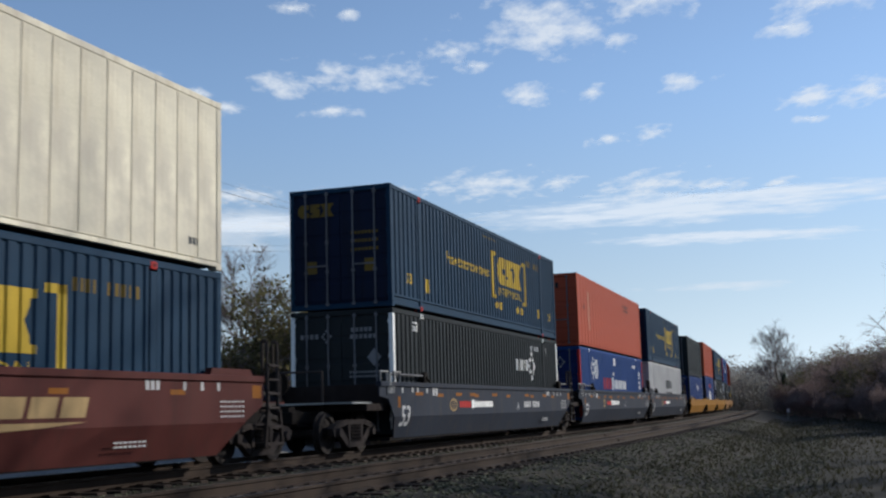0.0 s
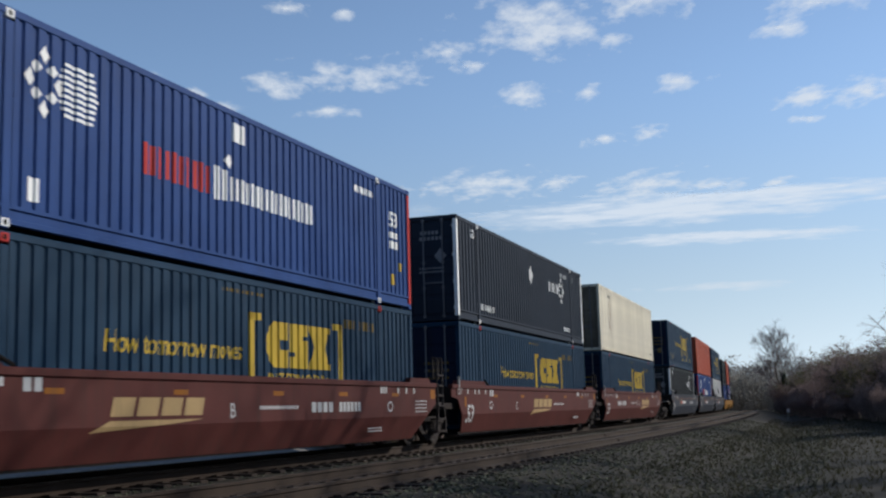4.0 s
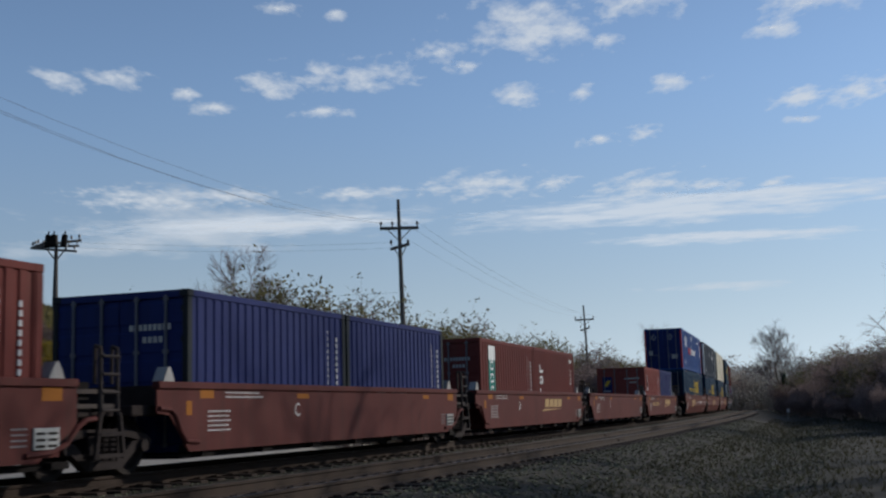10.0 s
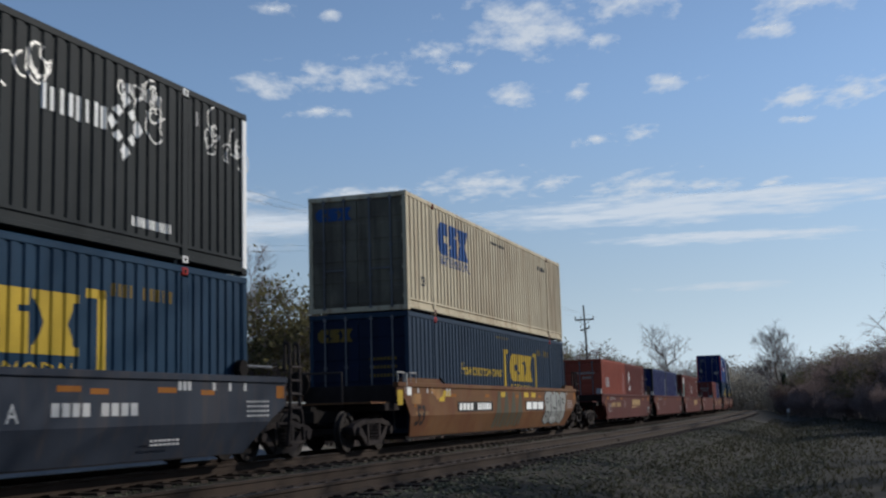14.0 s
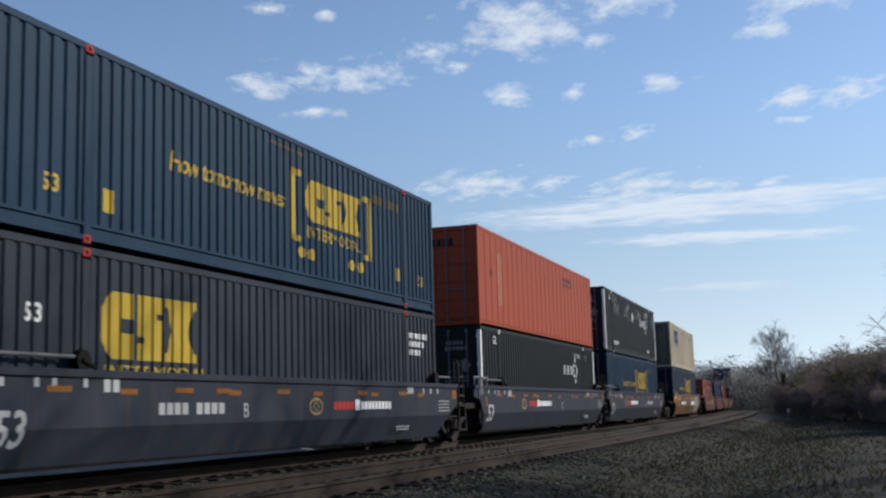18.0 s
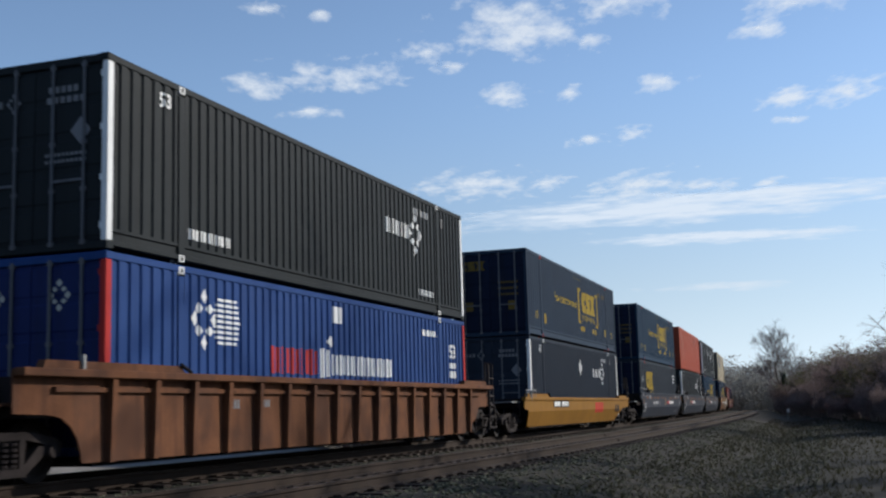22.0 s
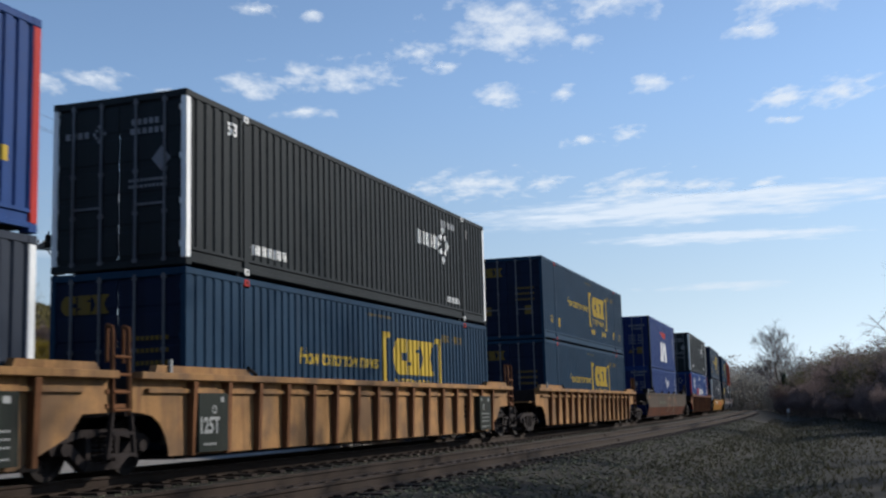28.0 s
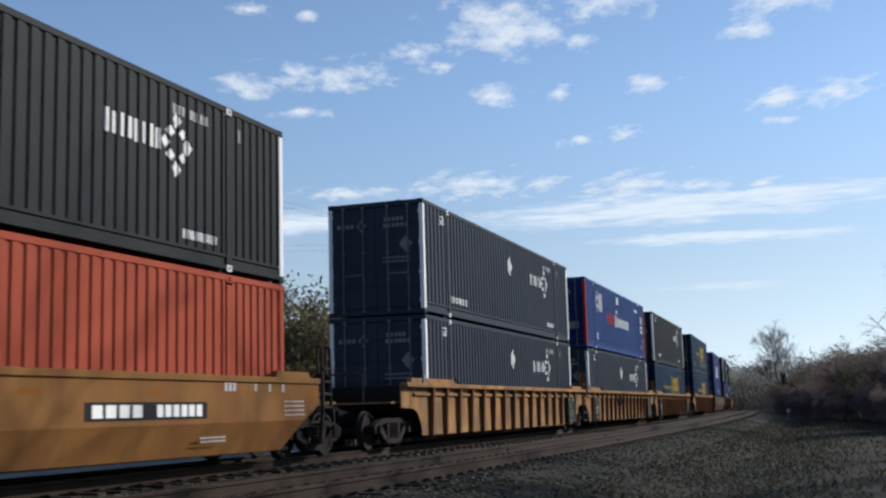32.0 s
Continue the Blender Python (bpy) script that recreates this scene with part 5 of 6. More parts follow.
BROWN = "mineral red steel well car with white stencilled marks"
GREY = "grey-blue steel well car with white stencilled marks"
TAN = "rusty tan well car with ribbed steel sides"
FIVE = "mineral red low-sided well car with stencilled lines"
CARS = (
    # back end at 0 s, length, label, paint, style, lead, tail, front gap, back gap, letter
    (156.0, 16.15, TAN, CARTAN, "flat", True, False, 1.75, 1.75, ""),
    (136.0, 16.15, TAN, CARTAN, "flat", True, False, 1.75, 1.75, ""),
    (116.4, 16.15, "orange-yellow steel well car", CARYELLOW, "flat", True, False, 1.75, 1.75, ""),
    (101.0, 12.19, "orange-yellow short well car", CARYELLOW, "flat", True, False, 1.7, 1.7, ""),
    (85.6, 12.19, "orange-yellow short well car", CARYELLOW, "flat", True, True, 1.7, 3.0, ""),
    (63.4, 16.15, GREY, CARGREY, "smooth", True, False, 3.0, 1.75, ""),
    (44.6, 16.15, GREY, CARGREY, "smooth", True, False, 1.75, 1.75, "C"),
    (24.45, 16.15, GREY, CARGREY, "smooth", True, True, 1.75, 3.0, "A"),
    (0.7, 16.15, BROWN, CARBROWN, "smooth", True, False, 3.0, 1.75, "A"),
    (-19.55, 16.15, BROWN, CARBROWN, "smooth", True, False, 1.75, 1.75, "C"),
    (-39.3, 16.15, BROWN, CARBROWN, "smooth", True, True, 1.75, 2.9, "B"),
    (-59.55, 12.19, FIVE, CARBROWN, "low", True, False, 2.9, 1.65, "A"),
    (-75.1, 12.19, FIVE + ", empty", CARBROWN, "low", True, False, 1.65, 1.65, "E"),
    (-90.7, 12.19, FIVE, CARBROWN, "low", True, False, 1.65, 1.65, "D"),
    (-106.25, 12.19, FIVE, CARBROWN, "low", True, False, 1.65, 1.65, "C"),
    (-121.9, 12.19, FIVE, CARBROWN, "low", True, True, 1.65, 2.9, "B"),
    (-145.4, 16.15, "orange-brown well car covered in faded graffiti", CARORANGE, "smooth", True, True, 2.9, 3.0, ""),
    (-169.15, 16.15, GREY, CARGREY, "smooth", True, False, 3.0, 1.75, "A"),
    (-188.4, 16.15, GREY, CARGREY, "smooth", True, False, 1.75, 1.75, "C"),
    (-208.1, 16.15, GREY, CARGREY, "smooth", True, True, 1.75, 2.9, "B"),
    (-231.4, 16.15, "bright yellow low-sided steel well car", CARYELLOW, "flat", True, True, 2.9, 2.9, ""),
    (-254.8, 16.15, "umber rusted well car with ribbed steel sides", CARUMBER, "ribbed", True, True, 2.9, 2.9, ""),
    (-279.7, 17.2, "rust-brown smooth well car with chalky graffiti outlines", CARRUST, "smooth", True, True, 2.9, 2.9, ""),
    (-302.9, 16.15, TAN, CARTAN, "ribbed", True, True, 2.9, 2.9, ""),
    (-325.8, 16.15, TAN, CARTAN, "ribbed", True, False, 2.9, 1.75, ""),
    (-344.6, 16.15, TAN, CARTAN, "ribbed", True, False, 1.75, 1.75, ""),
    (-364.1, 16.15, TAN, CARTAN, "ribbed", True, True, 1.75, 2.9, ""),
    (-387.5, 16.15, "faded amber smooth well car with white number bars", CARAMBER, "smooth", True, True, 2.9, 2.9, ""),
)
for s, ln, label, mat, style, lead, tail, gf, gb, letter in CARS:
    livery = "brown" if mat is CARBROWN else "grey" if mat is CARGREY else "tagged" if "graffiti" in label and mat is CARORANGE else "panel" if mat is CARAMBER else "yellow" if mat is CARYELLOW and "bright" in label else "outline" if "chalky" in label else "plain"
    c = well_car(label, ln, mat, style, lead, tail, gf, gb, letter, livery)
    place(c, settled(s) + ln / 2)
    if s == -344.6:
        bm = bmesh.new()
        for o in (0.0, 0.10):
            path = [(5.35, 1.27), (5.5, 1.0), (5.72, 0.80), (5.92, 0.74), (6.12, 0.86), (6.35, 1.08), (6.6, 1.27)]
            for p, q in zip(path, path[1:]):
                tube(bm, (p[0] - ln / 2 + o, -1.50, p[1]), (q[0] - ln / 2 + o, -1.50, q[1]), 0.022)
        part("hanging_strap", bm, STEEL, c, "dark strap hanging in a loop")

for s, low, high in (
    (156.0, BLUE53, ORANGE53), (136.0, DARK53, ROYAL53), (116.4, DARK53, BLUE53),
    (63.4, WHITE53, BLUE53), (44.6, ROYAL53, ORANGE53), (24.45, DARK53, BLUE53),
    (0.7, BLUE53, SILVER53), (-19.55, BLUE53, DIAMOND53), (-39.3, BLUE53, ROYAL53), (-145.4, DUSK53, BEIGE53),
    (-169.15, BLUE53, TAGGED53), (-188.4, DARK53, ORANGE53), (-208.1, SLATE53, BLUE53), (-231.4, DIAMOND53, DUSK53),
    (-254.8, ROYAL53, DARK53), (-302.9, BLUE53, BLUE53), (-325.8, BLUE53, DARK53), (-344.6, PALE53, ROYAL53),
    (-364.1, PALE53, PALE53), (-387.5, ORIB53, DARK53),
):
    stack(settled(s), low, high)
for s, low, high, lower in ((101.0, ("eagle40", EAGLE40[1]), ("orange40", lambda: kind_plain("short orange corrugated container", ORANGE, 12.19, 2.9, posts=False)[0]), 2.9), (85.6, MARINE40, ("dark40", lambda: kind_plain("short charcoal corrugated container", CHARCOAL, 12.19, 2.9, posts=False)[0]), 2.59), (-277.25, MARINE40, EAGLE40, 2.59)):
    s = settled(-279.7) + 2.45 if s == -277.25 else settled(s)
    load(*low, s + 12.19 / 2, FLOOR)
    load(*high, s + 12.19 / 2, FLOOR + lower + 0.005)
for s, rear, front in ((-59.55, RED20, BLUE20), (-90.7, GREEN20, WORD20), (-106.25, BLUE20, BLUE20), (-121.9, CAPS20, WING20)):
    s = settled(s)
    load(*rear, s + 3.03, FLOOR - 0.04)
    load(*front, s + 12.19 - 3.03, FLOOR - 0.04)


def motions():
    """The train rolls away, its wheels turn, the clouds drift."""
    for ob, s, z in MOVING:
        walk(ob, [(t, line_pose(s + travelled(t), z)) for t in [k * 0.8 for k in range(41)]])
    for o, x, car in WHEELS:
        s = next(q for ob, q, z in MOVING if ob is car)
        t0, t1 = (max(0.0, min(32.0, (k - s) / SPEED)) for k in (2.0, 44.0))
        rows, turn = [(0, pose(x, 0, 0.42))], 0.0
        for k in range(int(t0 * 30) + 1, int(t1 * 30)):
            turn += math.degrees(SPEED / 30 / 0.42)
            rows.append((k / 30, pose(x, 0, 0.42, 0, turn, 0)))
        rows.append((32, pose(x, 0, 0.42, 0, turn, 0)))
        walk(o, rows)
    for ob, x, y, z, vx, turn in DRIFT:
        walk(ob, [(0, pose(x, y, z, 0, 0, turn)), (32, pose(x + vx * 32, y, z, 0, 0, turn))])

# ---- ground ----


def lat_of(x, y):
    """Metres along the line and to its right, for arrays of places."""
    x, y = np.atleast_1d(x).astype(float), np.atleast_1d(y).astype(float)
    s = (x - WAYX[zero]) * math.sin(HEAD) + (y - WAYY[zero]) * math.cos(HEAD)
    for _ in range(4):
        px, py, a = np.interp(s, RUN, WAYX), np.interp(s, RUN, WAYY), np.interp(s, RUN, ANGLE)
        s = np.clip(s + (x - px) * np.sin(a) + (y - py) * np.cos(a), -480, 880)
    px, py, a = np.interp(s, RUN, WAYX), np.interp(s, RUN, WAYY), np.interp(s, RUN, ANGLE)
    return s, (x - px) * np.cos(a) - (y - py) * np.sin(a)


def ease(v, a, b):
    t = np.clip((v - a) / (b - a), 0, 1)
    return t * t * (3 - 2 * t)


def ground_height(x, y):
    s, lat = lat_of(x, y)
    x, y = np.atleast_1d(x).astype(float), np.atleast_1d(y).astype(float)
    z = np.full_like(x, -0.62)
    z -= 0.5 * ease(-lat, 3, 8)
    z -= 0.25 * ease(lat, 6.5, 8) * ease(-lat, -11.5, -7.5)
    z += 0.25 * ease(lat, 16, 30) + 0.9 * ease(lat, 30, 80)
    z += 8.3 / (1 + np.exp(np.clip((x + 13.4) / 3.1, -60, 60))) * ease(y, 27, 41) * ease(-x, -2, 6)
    z += 0.02 * np.sin(x * 1.9 + 1.3 * np.sin(y * 0.9)) * np.sin(y * 1.7 + 2 * np.sin(x * 0.5)) * ease(np.abs(lat - 1.5), 6, 10)
    z += 0.3 * np.sin(x * 0.11 + 1) * np.sin(y * 0.09) * ease(np.abs(lat), 14, 40)
    return z


def height_at(x, y):
    return float(ground_height(x, y)[0])


def stretch_axis(near0, near1, step, far, grow=1.12):
    mid = list(np.arange(near0, near1 + step / 2, step))
    lo, hi, d = near0, near1, step
    left, right = [], []
    while hi < far or lo > -far:
        d *= grow
        hi += d
        lo -= d
        right.append(hi)
        left.append(lo)
    return np.array(left[::-1] + mid + right)


gx, gy = stretch_axis(-30, 40, 0.6, 4200), stretch_axis(-10, 110, 0.8, 4200)
GX, GY = np.meshgrid(gx, gy)
GZ = ground_height(GX.ravel(), GY.ravel())
me = bpy.data.meshes.new("ground")
nx, ny = len(gx), len(gy)
me.from_pydata(np.column_stack((GX.ravel(), GY.ravel(), GZ)).tolist(), [], [(j * nx + i, j * nx + i + 1, (j + 1) * nx + i + 1, (j + 1) * nx + i) for j in range(ny - 1) for i in range(nx - 1)])
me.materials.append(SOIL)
for f in me.polygons:
    f.use_smooth = True
tagged(new("ground", me), "dark scrubby soil with dead weeds beside the railway", "ground", kind="structure")

# ---- two tracks on one ballast bed ----


def sweep(bm, profile, s0, s1, step, closed=True):
    """A profile of (lat, z) drawn along the line."""
    rings = []
    for s in np.arange(s0, s1 + step / 2, step):
        ring_now = []
        for lat, z in profile:
            x, y, a = on_line(s, lat)
            ring_now.append(bm.verts.new((x, y, z)))
        rings.append(ring_now)
    n = len(profile)
    for p, q in zip(rings, rings[1:]):
        for i in range(n if closed else n - 1):
            j = (i + 1) % n
            bm.faces.new((p[i], p[j], q[j], q[i]))
    return rings


bm = bmesh.new()
bed = [(-4.6, -0.95), (-2.6, -0.30), (-1.9, -0.215), (1.6, -0.215), (2.05, -0.27), (2.4, -0.265), (2.8, -0.255), (5.4, -0.262), (5.9, -0.30), (6.6, -0.46), (7.4, -0.66), (8.4, -0.90)]
rings = sweep(bm, bed, -40, 320, 0.6, False)
rnd = random.Random(3)
for r in rings:
    for v in r[1:-1]:
        v.co.z += rnd.uniform(-0.022, 0.015)
bmesh.ops.recalc_face_normals(bm, faces=bm.faces[:])
if sum(f.normal.z for f in bm.faces) < 0:
    bmesh.ops.reverse_faces(bm, faces=bm.faces[:])
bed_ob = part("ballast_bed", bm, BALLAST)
tagged(bed_ob, "grey crushed stone ballast bed under two tracks", "ballast", kind="structure")

TRACKS = []
for name, centre, top, label in (("track_1", 0.0, 0.0, "rusty steel far track under the train"), ("track_2", 4.05, -0.05, "rusty steel near track, empty")):
    tr = tagged(new(name), label, "railway track", kind="structure")
    for off in (-0.75, 0.75):
        prof = [(-0.036, 0.0), (0.036, 0.0), (0.038, -0.034), (0.012, -0.048), (0.010, -0.135), (0.075, -0.160), (0.075, -0.172), (-0.075, -0.172), (-0.075, -0.160), (-0.010, -0.135), (-0.012, -0.048), (-0.038, -0.034)]
        bm = bmesh.new()
        sweep(bm, [(centre + off + a, top + b) for a, b in prof], -40, 320, 1.2)
        bmesh.ops.recalc_face_normals(bm, faces=bm.faces[:])
        ra = part("rail", bm, RAILRUST, tr, "rust-brown steel rail")
        bm = bmesh.new()
        sweep(bm, [(centre + off - 0.028, top + 0.002), (centre + off + 0.028, top + 0.002)], -40, 320, 1.2, False)
        bmesh.ops.recalc_face_normals(bm, faces=bm.faces[:])
        if sum(f.normal.z for f in bm.faces) < 0:
            bmesh.ops.reverse_faces(bm, faces=bm.faces[:])
        part("running_surface", bm, POLISHED if centre == 0.0 else RAILTOP, ra, "worn rail head")
        bm = bmesh.new()
        spikes = bmesh.new()
        for k in range(110):      # tie plates and spikes
            s = -8 + k * 0.54
            for w, hh, l0, dst in ((0.09, 0.013, 0.18, bm), (0.012, 0.022, 0.092, spikes), (0.012, 0.022, -0.092, spikes)):
                if dst is bm:
                    quad = [on_line(s + ds, centre + off + dl)[:2] for ds, dl in ((-w, -l0), (w, -l0), (w, l0), (-w, l0))]
                else:
                    quad = [on_line(s + 0.05 + ds, centre + off + l0 + dl)[:2] for ds, dl in ((-w, -w), (w, -w), (w, w), (-w, w))]
                lo = [dst.verts.new((x, y, top - 0.178)) for x, y in quad]
                hi = [dst.verts.new((x, y, top - 0.172 + hh)) for x, y in quad]
                dst.faces.new(hi)
                for i in range(4):
                    dst.faces.new((lo[i], lo[(i + 1) % 4], hi[(i + 1) % 4], hi[i]))
        for b2, nm in ((bm, "tie_plate"), (spikes, "spike")):
            bmesh.ops.recalc_face_normals(b2, faces=b2.faces[:])
            tagged(part(nm, b2, RAILRUST, ra), kind="stuff")
        for s in ((33.3,) if off > 0 else (27.1, 39.0)):
            bm = bmesh.new()
            for face in (-1, 1):
                quad = [on_line(s + ds, centre + off + face * dl)[:2] for ds, dl in ((-0.45, 0.012), (0.45, 0.012), (0.45, 0.034), (-0.45, 0.034))]
                lo = [bm.verts.new((x, y, top - 0.15)) for x, y in quad]
                hi = [bm.verts.new((x, y, top - 0.045)) for x, y in quad]
                bm.faces.new(hi)
                for i in range(4):
                    bm.faces.new((lo[i], lo[(i + 1) % 4], hi[(i + 1) % 4], hi[i]))
                for k in range(0, 6, 2):
                    x0, y0, a0 = on_line(s - 0.37 + 0.148 * k, centre + off + face * 0.03)
                    x1, y1, a0 = on_line(s - 0.37 + 0.148 * k, centre + off + face * 0.058)
                    tube(bm, (x0, y0, top - 0.095), (x1, y1, top - 0.095), 0.015, sides=6)
            part("joint_bar", bm, RAILRUST, ra, "bolted steel joint bar")
    TRACKS.append((tr, centre, top))

# ---- utility poles and wires ----


def insulator(bm, x, y, z):
    tube(bm, (x, y, z), (x, y, z + 0.10), 0.025)
    tube(bm, (x, y, z + 0.10), (x, y, z + 0.24), 0.065, 0.045, 8)


def utility_pole(x, y, top, turn, lean, label, transformers=False):
    base = height_at(x, y)
    p = tagged(new("utility_pole"), label, "utility pole", "utility poles")
    p.matrix_basis = pose(x, y, base - 0.3, 0, lean, 0)
    hgt = top - base + 0.3
    bm = bmesh.new()
    for k in range(5):
        tube(bm, (0, 0, hgt * k / 5), (0, 0, hgt * (k + 1) / 5), 0.15 - 0.016 * k, 0.15 - 0.016 * (k + 1), 10)
    part("post", bm, POLEWOOD, p)
    r = Matrix.Rotation(radians(turn), 4, "Z")
    if not transformers:
        for dz, half in ((1.28, 0.85), (2.1, 0.42)):
            bm = bmesh.new()
            box(bm, -half, half, -0.06, 0.06, hgt - dz - 0.06, hgt - dz + 0.07)
            if half < 0.6:
                for v in bm.verts:
                    v.co.z += v.co.x * 0.25
            arm = part("crossarm", bm, POLEWOOD, p)
            arm.matrix_basis = r
            bm = bmesh.new()
            for k in ((-0.8, -0.3, 0.8) if half > 0.6 else (-0.38, 0.36)):
                insulator(bm, k, 0, hgt - dz + 0.06)
            tagged(part("insulator", bm, CERAMIC, arm), kind="stuff")
            bm = bmesh.new()
            for k in (-1, 1):
                tube(bm, (k * half * 0.65, 0.05, hgt - dz), (0, 0.1, hgt - dz - 0.55), 0.02)
            part("arm_brace", bm, POLEWOOD, arm)
    else:
        for yy in (-0.35, 0, 0.35):
            bm = bmesh.new()
            box(bm, -1.08, 1.08, yy - 0.05, yy + 0.05, hgt - 0.60 + yy * 0.6, hgt - 0.50 + yy * 0.6)
            for v in bm.verts:
                v.co.z += v.co.x * 0.28 * yy
            arm = part("crossarm", bm, POLEWOOD, p)
            bm = bmesh.new()
            for k in (-0.98, -0.6, 0.6, 0.98):
                insulator(bm, k, yy, hgt - 0.5 + yy * 0.6 + k * 0.28 * yy)
            tagged(part("insulator", bm, CERAMIC, arm), kind="stuff")
        for k in (-0.38, -0.12, 0.40):
            bm = bmesh.new()
            tube(bm, (k, -0.15, hgt - 0.62), (k + 0.05, -0.15, hgt - 0.02), 0.16, 0.13, 10)
            tube(bm, (k + 0.05, -0.15, hgt - 0.02), (k + 0.07, -0.15, hgt + 0.16), 0.05, 0.03, 6)
            part("cutout", bm, STEEL, p, "dark line equipment")
        bm = bmesh.new()
        for k in (-1, 1):
            tube(bm, (k * 0.5, 0, hgt - 0.6), (0, 0, hgt - 1.25), 0.035)
        part("arm_brace", bm, POLEWOOD, p)
    return p


def wire(a, b, sag, n=14):
    a, b = Vector(a), Vector(b)
    bm = bmesh.new()
    pts = [a.lerp(b, k / n) - Vector((0, 0, sag * 4 * (k / n) * (1 - k / n))) for k in range(n + 1)]
    for p, q in zip(pts, pts[1:]):
        tube(bm, p, q, 0.0042, sides=4)
    o = part("overhead_wire", bm, WIRE)
    tagged(o, "thin black overhead wire between poles", "wire", "overhead wires")


utility_pole(-1.72, 50.0, 10.1, 8, -1.0, "weathered wooden utility pole with two crossarms")
utility_pole(12.7, 102.2, 9.8, 2, -2.0, "weathered wooden utility pole with one wide crossarm")
utility_pole(-18.3, 54.0, 9.6, 0, 0, "wooden pole crowded with line equipment", True)
utility_pole(-17.0, -4.0, 11.5, 8, 0, "weathered wooden utility pole with two crossarms")
for k, dz, sag in ((-0.8, 1.05, 1.75), (0.0, 0.9, 2.6), (0.8, 1.05, 2.75)):
    wire((-17.0 + k, -4.0, 11.5 - dz), (-1.85 + k, 50.0, 10.1 - dz), sag)
    wire((-1.85 + k, 50.0, 10.1 - dz), (12.7 + k, 102.2, 9.8 - dz), 0.7)
for dz in (1.9, 2.15):
    wire((-18.3, 54.0, 9.6 - 0.3 - (dz - 1.9)), (-2.3, 50.0, 10.1 - dz), 0.2)
wire((-18.3, 54.0, 6.6), (-2.0, 50.0, 6.0), 0.2)

# ---- trees and shrubs ----


def limb(bm, a, way, length, r, depth, rnd, spread, ends, sides=5, more=0):
    n = 3
    p = Vector(a)
    d = Vector(way).normalized()
    for k in range(n):
        q = p + d * (length / n)
        tube(bm, p, q, r * (1 - 0.22 * k), r * (1 - 0.22 * (k + 1)), sides)
        if depth > 0 and k > 0:
            for _ in range((2 if depth > 1 else 3) + more):
                side = Vector((rnd.gauss(0, 1), rnd.gauss(0, 1), rnd.gauss(0.15, 0.5))).normalized()
                limb(bm, q, d * (1 - spread) + side * spread, length * rnd.uniform(0.5, 0.72), r * 0.5, depth - 1, rnd, spread, ends, 4 if depth > 1 else 3, more)
        d = (d + Vector((rnd.gauss(0, 0.16), rnd.gauss(0, 0.16), rnd.gauss(0.04, 0.1)))).normalized()
        p = q
    ends.append(p.copy())


def leaf_quads(bm, centre, n, spread, size, rnd):
    for _ in range(n):
        p = centre + Vector((rnd.gauss(0, spread), rnd.gauss(0, spread), rnd.gauss(0, spread)))
        u = Vector((rnd.gauss(0, 1), rnd.gauss(0, 1), rnd.gauss(0, 1))).normalized()
        w = u.orthogonal().normalized()
        s = size * rnd.uniform(0.6, 1.4)
        bm.faces.new([bm.verts.new(p + u * s), bm.verts.new(p + w * s * 0.5), bm.verts.new(p - u * s), bm.verts.new(p - w * s * 0.5)])


def bare_tree(seed, high, label, leaves=0, leaf_mat=None, r=0.17, spread=0.5, more=0):
    rnd = random.Random(seed)
    t = tagged(new("bare_tree"), label, "tree", "trees")
    bm, ends = bmesh.new(), []
    p, d = Vector((0, 0, -0.2)), Vector((0, 0, 1))
    crown = bmesh.new()
    for k in range(6):
        q = p + d * high * 0.13
        tube(bm, p, q, r * (1 - 0.13 * k), r * (1 - 0.13 * (k + 1)), 8)
        if k >= 1:
            for _ in range(3):
                side = Vector((rnd.gauss(0, 1), rnd.gauss(0, 1), 0.35)).normalized()
                limb(crown, q, d * 0.55 + side * 0.8, high * rnd.uniform(0.18, 0.30) * (1.25 - 0.1 * k), r * 0.38, 3, rnd, spread, ends, 5, more)
        d = (d + Vector((rnd.gauss(0, 0.07), rnd.gauss(0, 0.07), 0))).normalized()
        p = q
    limb(crown, p, d, high * 0.22, r * 0.3, 3, rnd, spread, ends, 5, more)
    part("trunk", bm, BARK, t)
    part("crown", crown, TWIG, t, "bare branching twigs")
    if leaves:
        bm = bmesh.new()
        for e in ends[:: max(1, len(ends) // 700)]:
            leaf_quads(bm, e, leaves, 0.12, 0.05, rnd)
        part("spring_foliage", bm, leaf_mat or BUD, t, "first small spring leaves")
    return t


def shrub(seed, high, wide, label, leaf_mat, leaves, size=0.055):
    rnd = random.Random(seed)
    t = tagged(new("shrub"), label, "shrub", "scrub beside the railway")
    bm, ends = bmesh.new(), []
    for k in range(11):
        a = rnd.uniform(0, math.tau)
        b = Vector((math.cos(a) * wide * 0.25 * rnd.random(), math.sin(a) * wide * 0.25 * rnd.random(), -0.15))
        limb(bm, b, (math.cos(a) * 0.45 * wide / high, math.sin(a) * 0.45 * wide / high, 1), high * rnd.uniform(0.42, 0.62), 0.045, 3, rnd, 0.55, ends, 4)
    part("branchwork", bm, TWIG, t)
    bm = bmesh.new()
    for e in ends:
        leaf_quads(bm, e, leaves if rnd.random() < 0.85 else 0, 0.12, size, rnd)
    part("foliage", bm, leaf_mat, t)
    return t


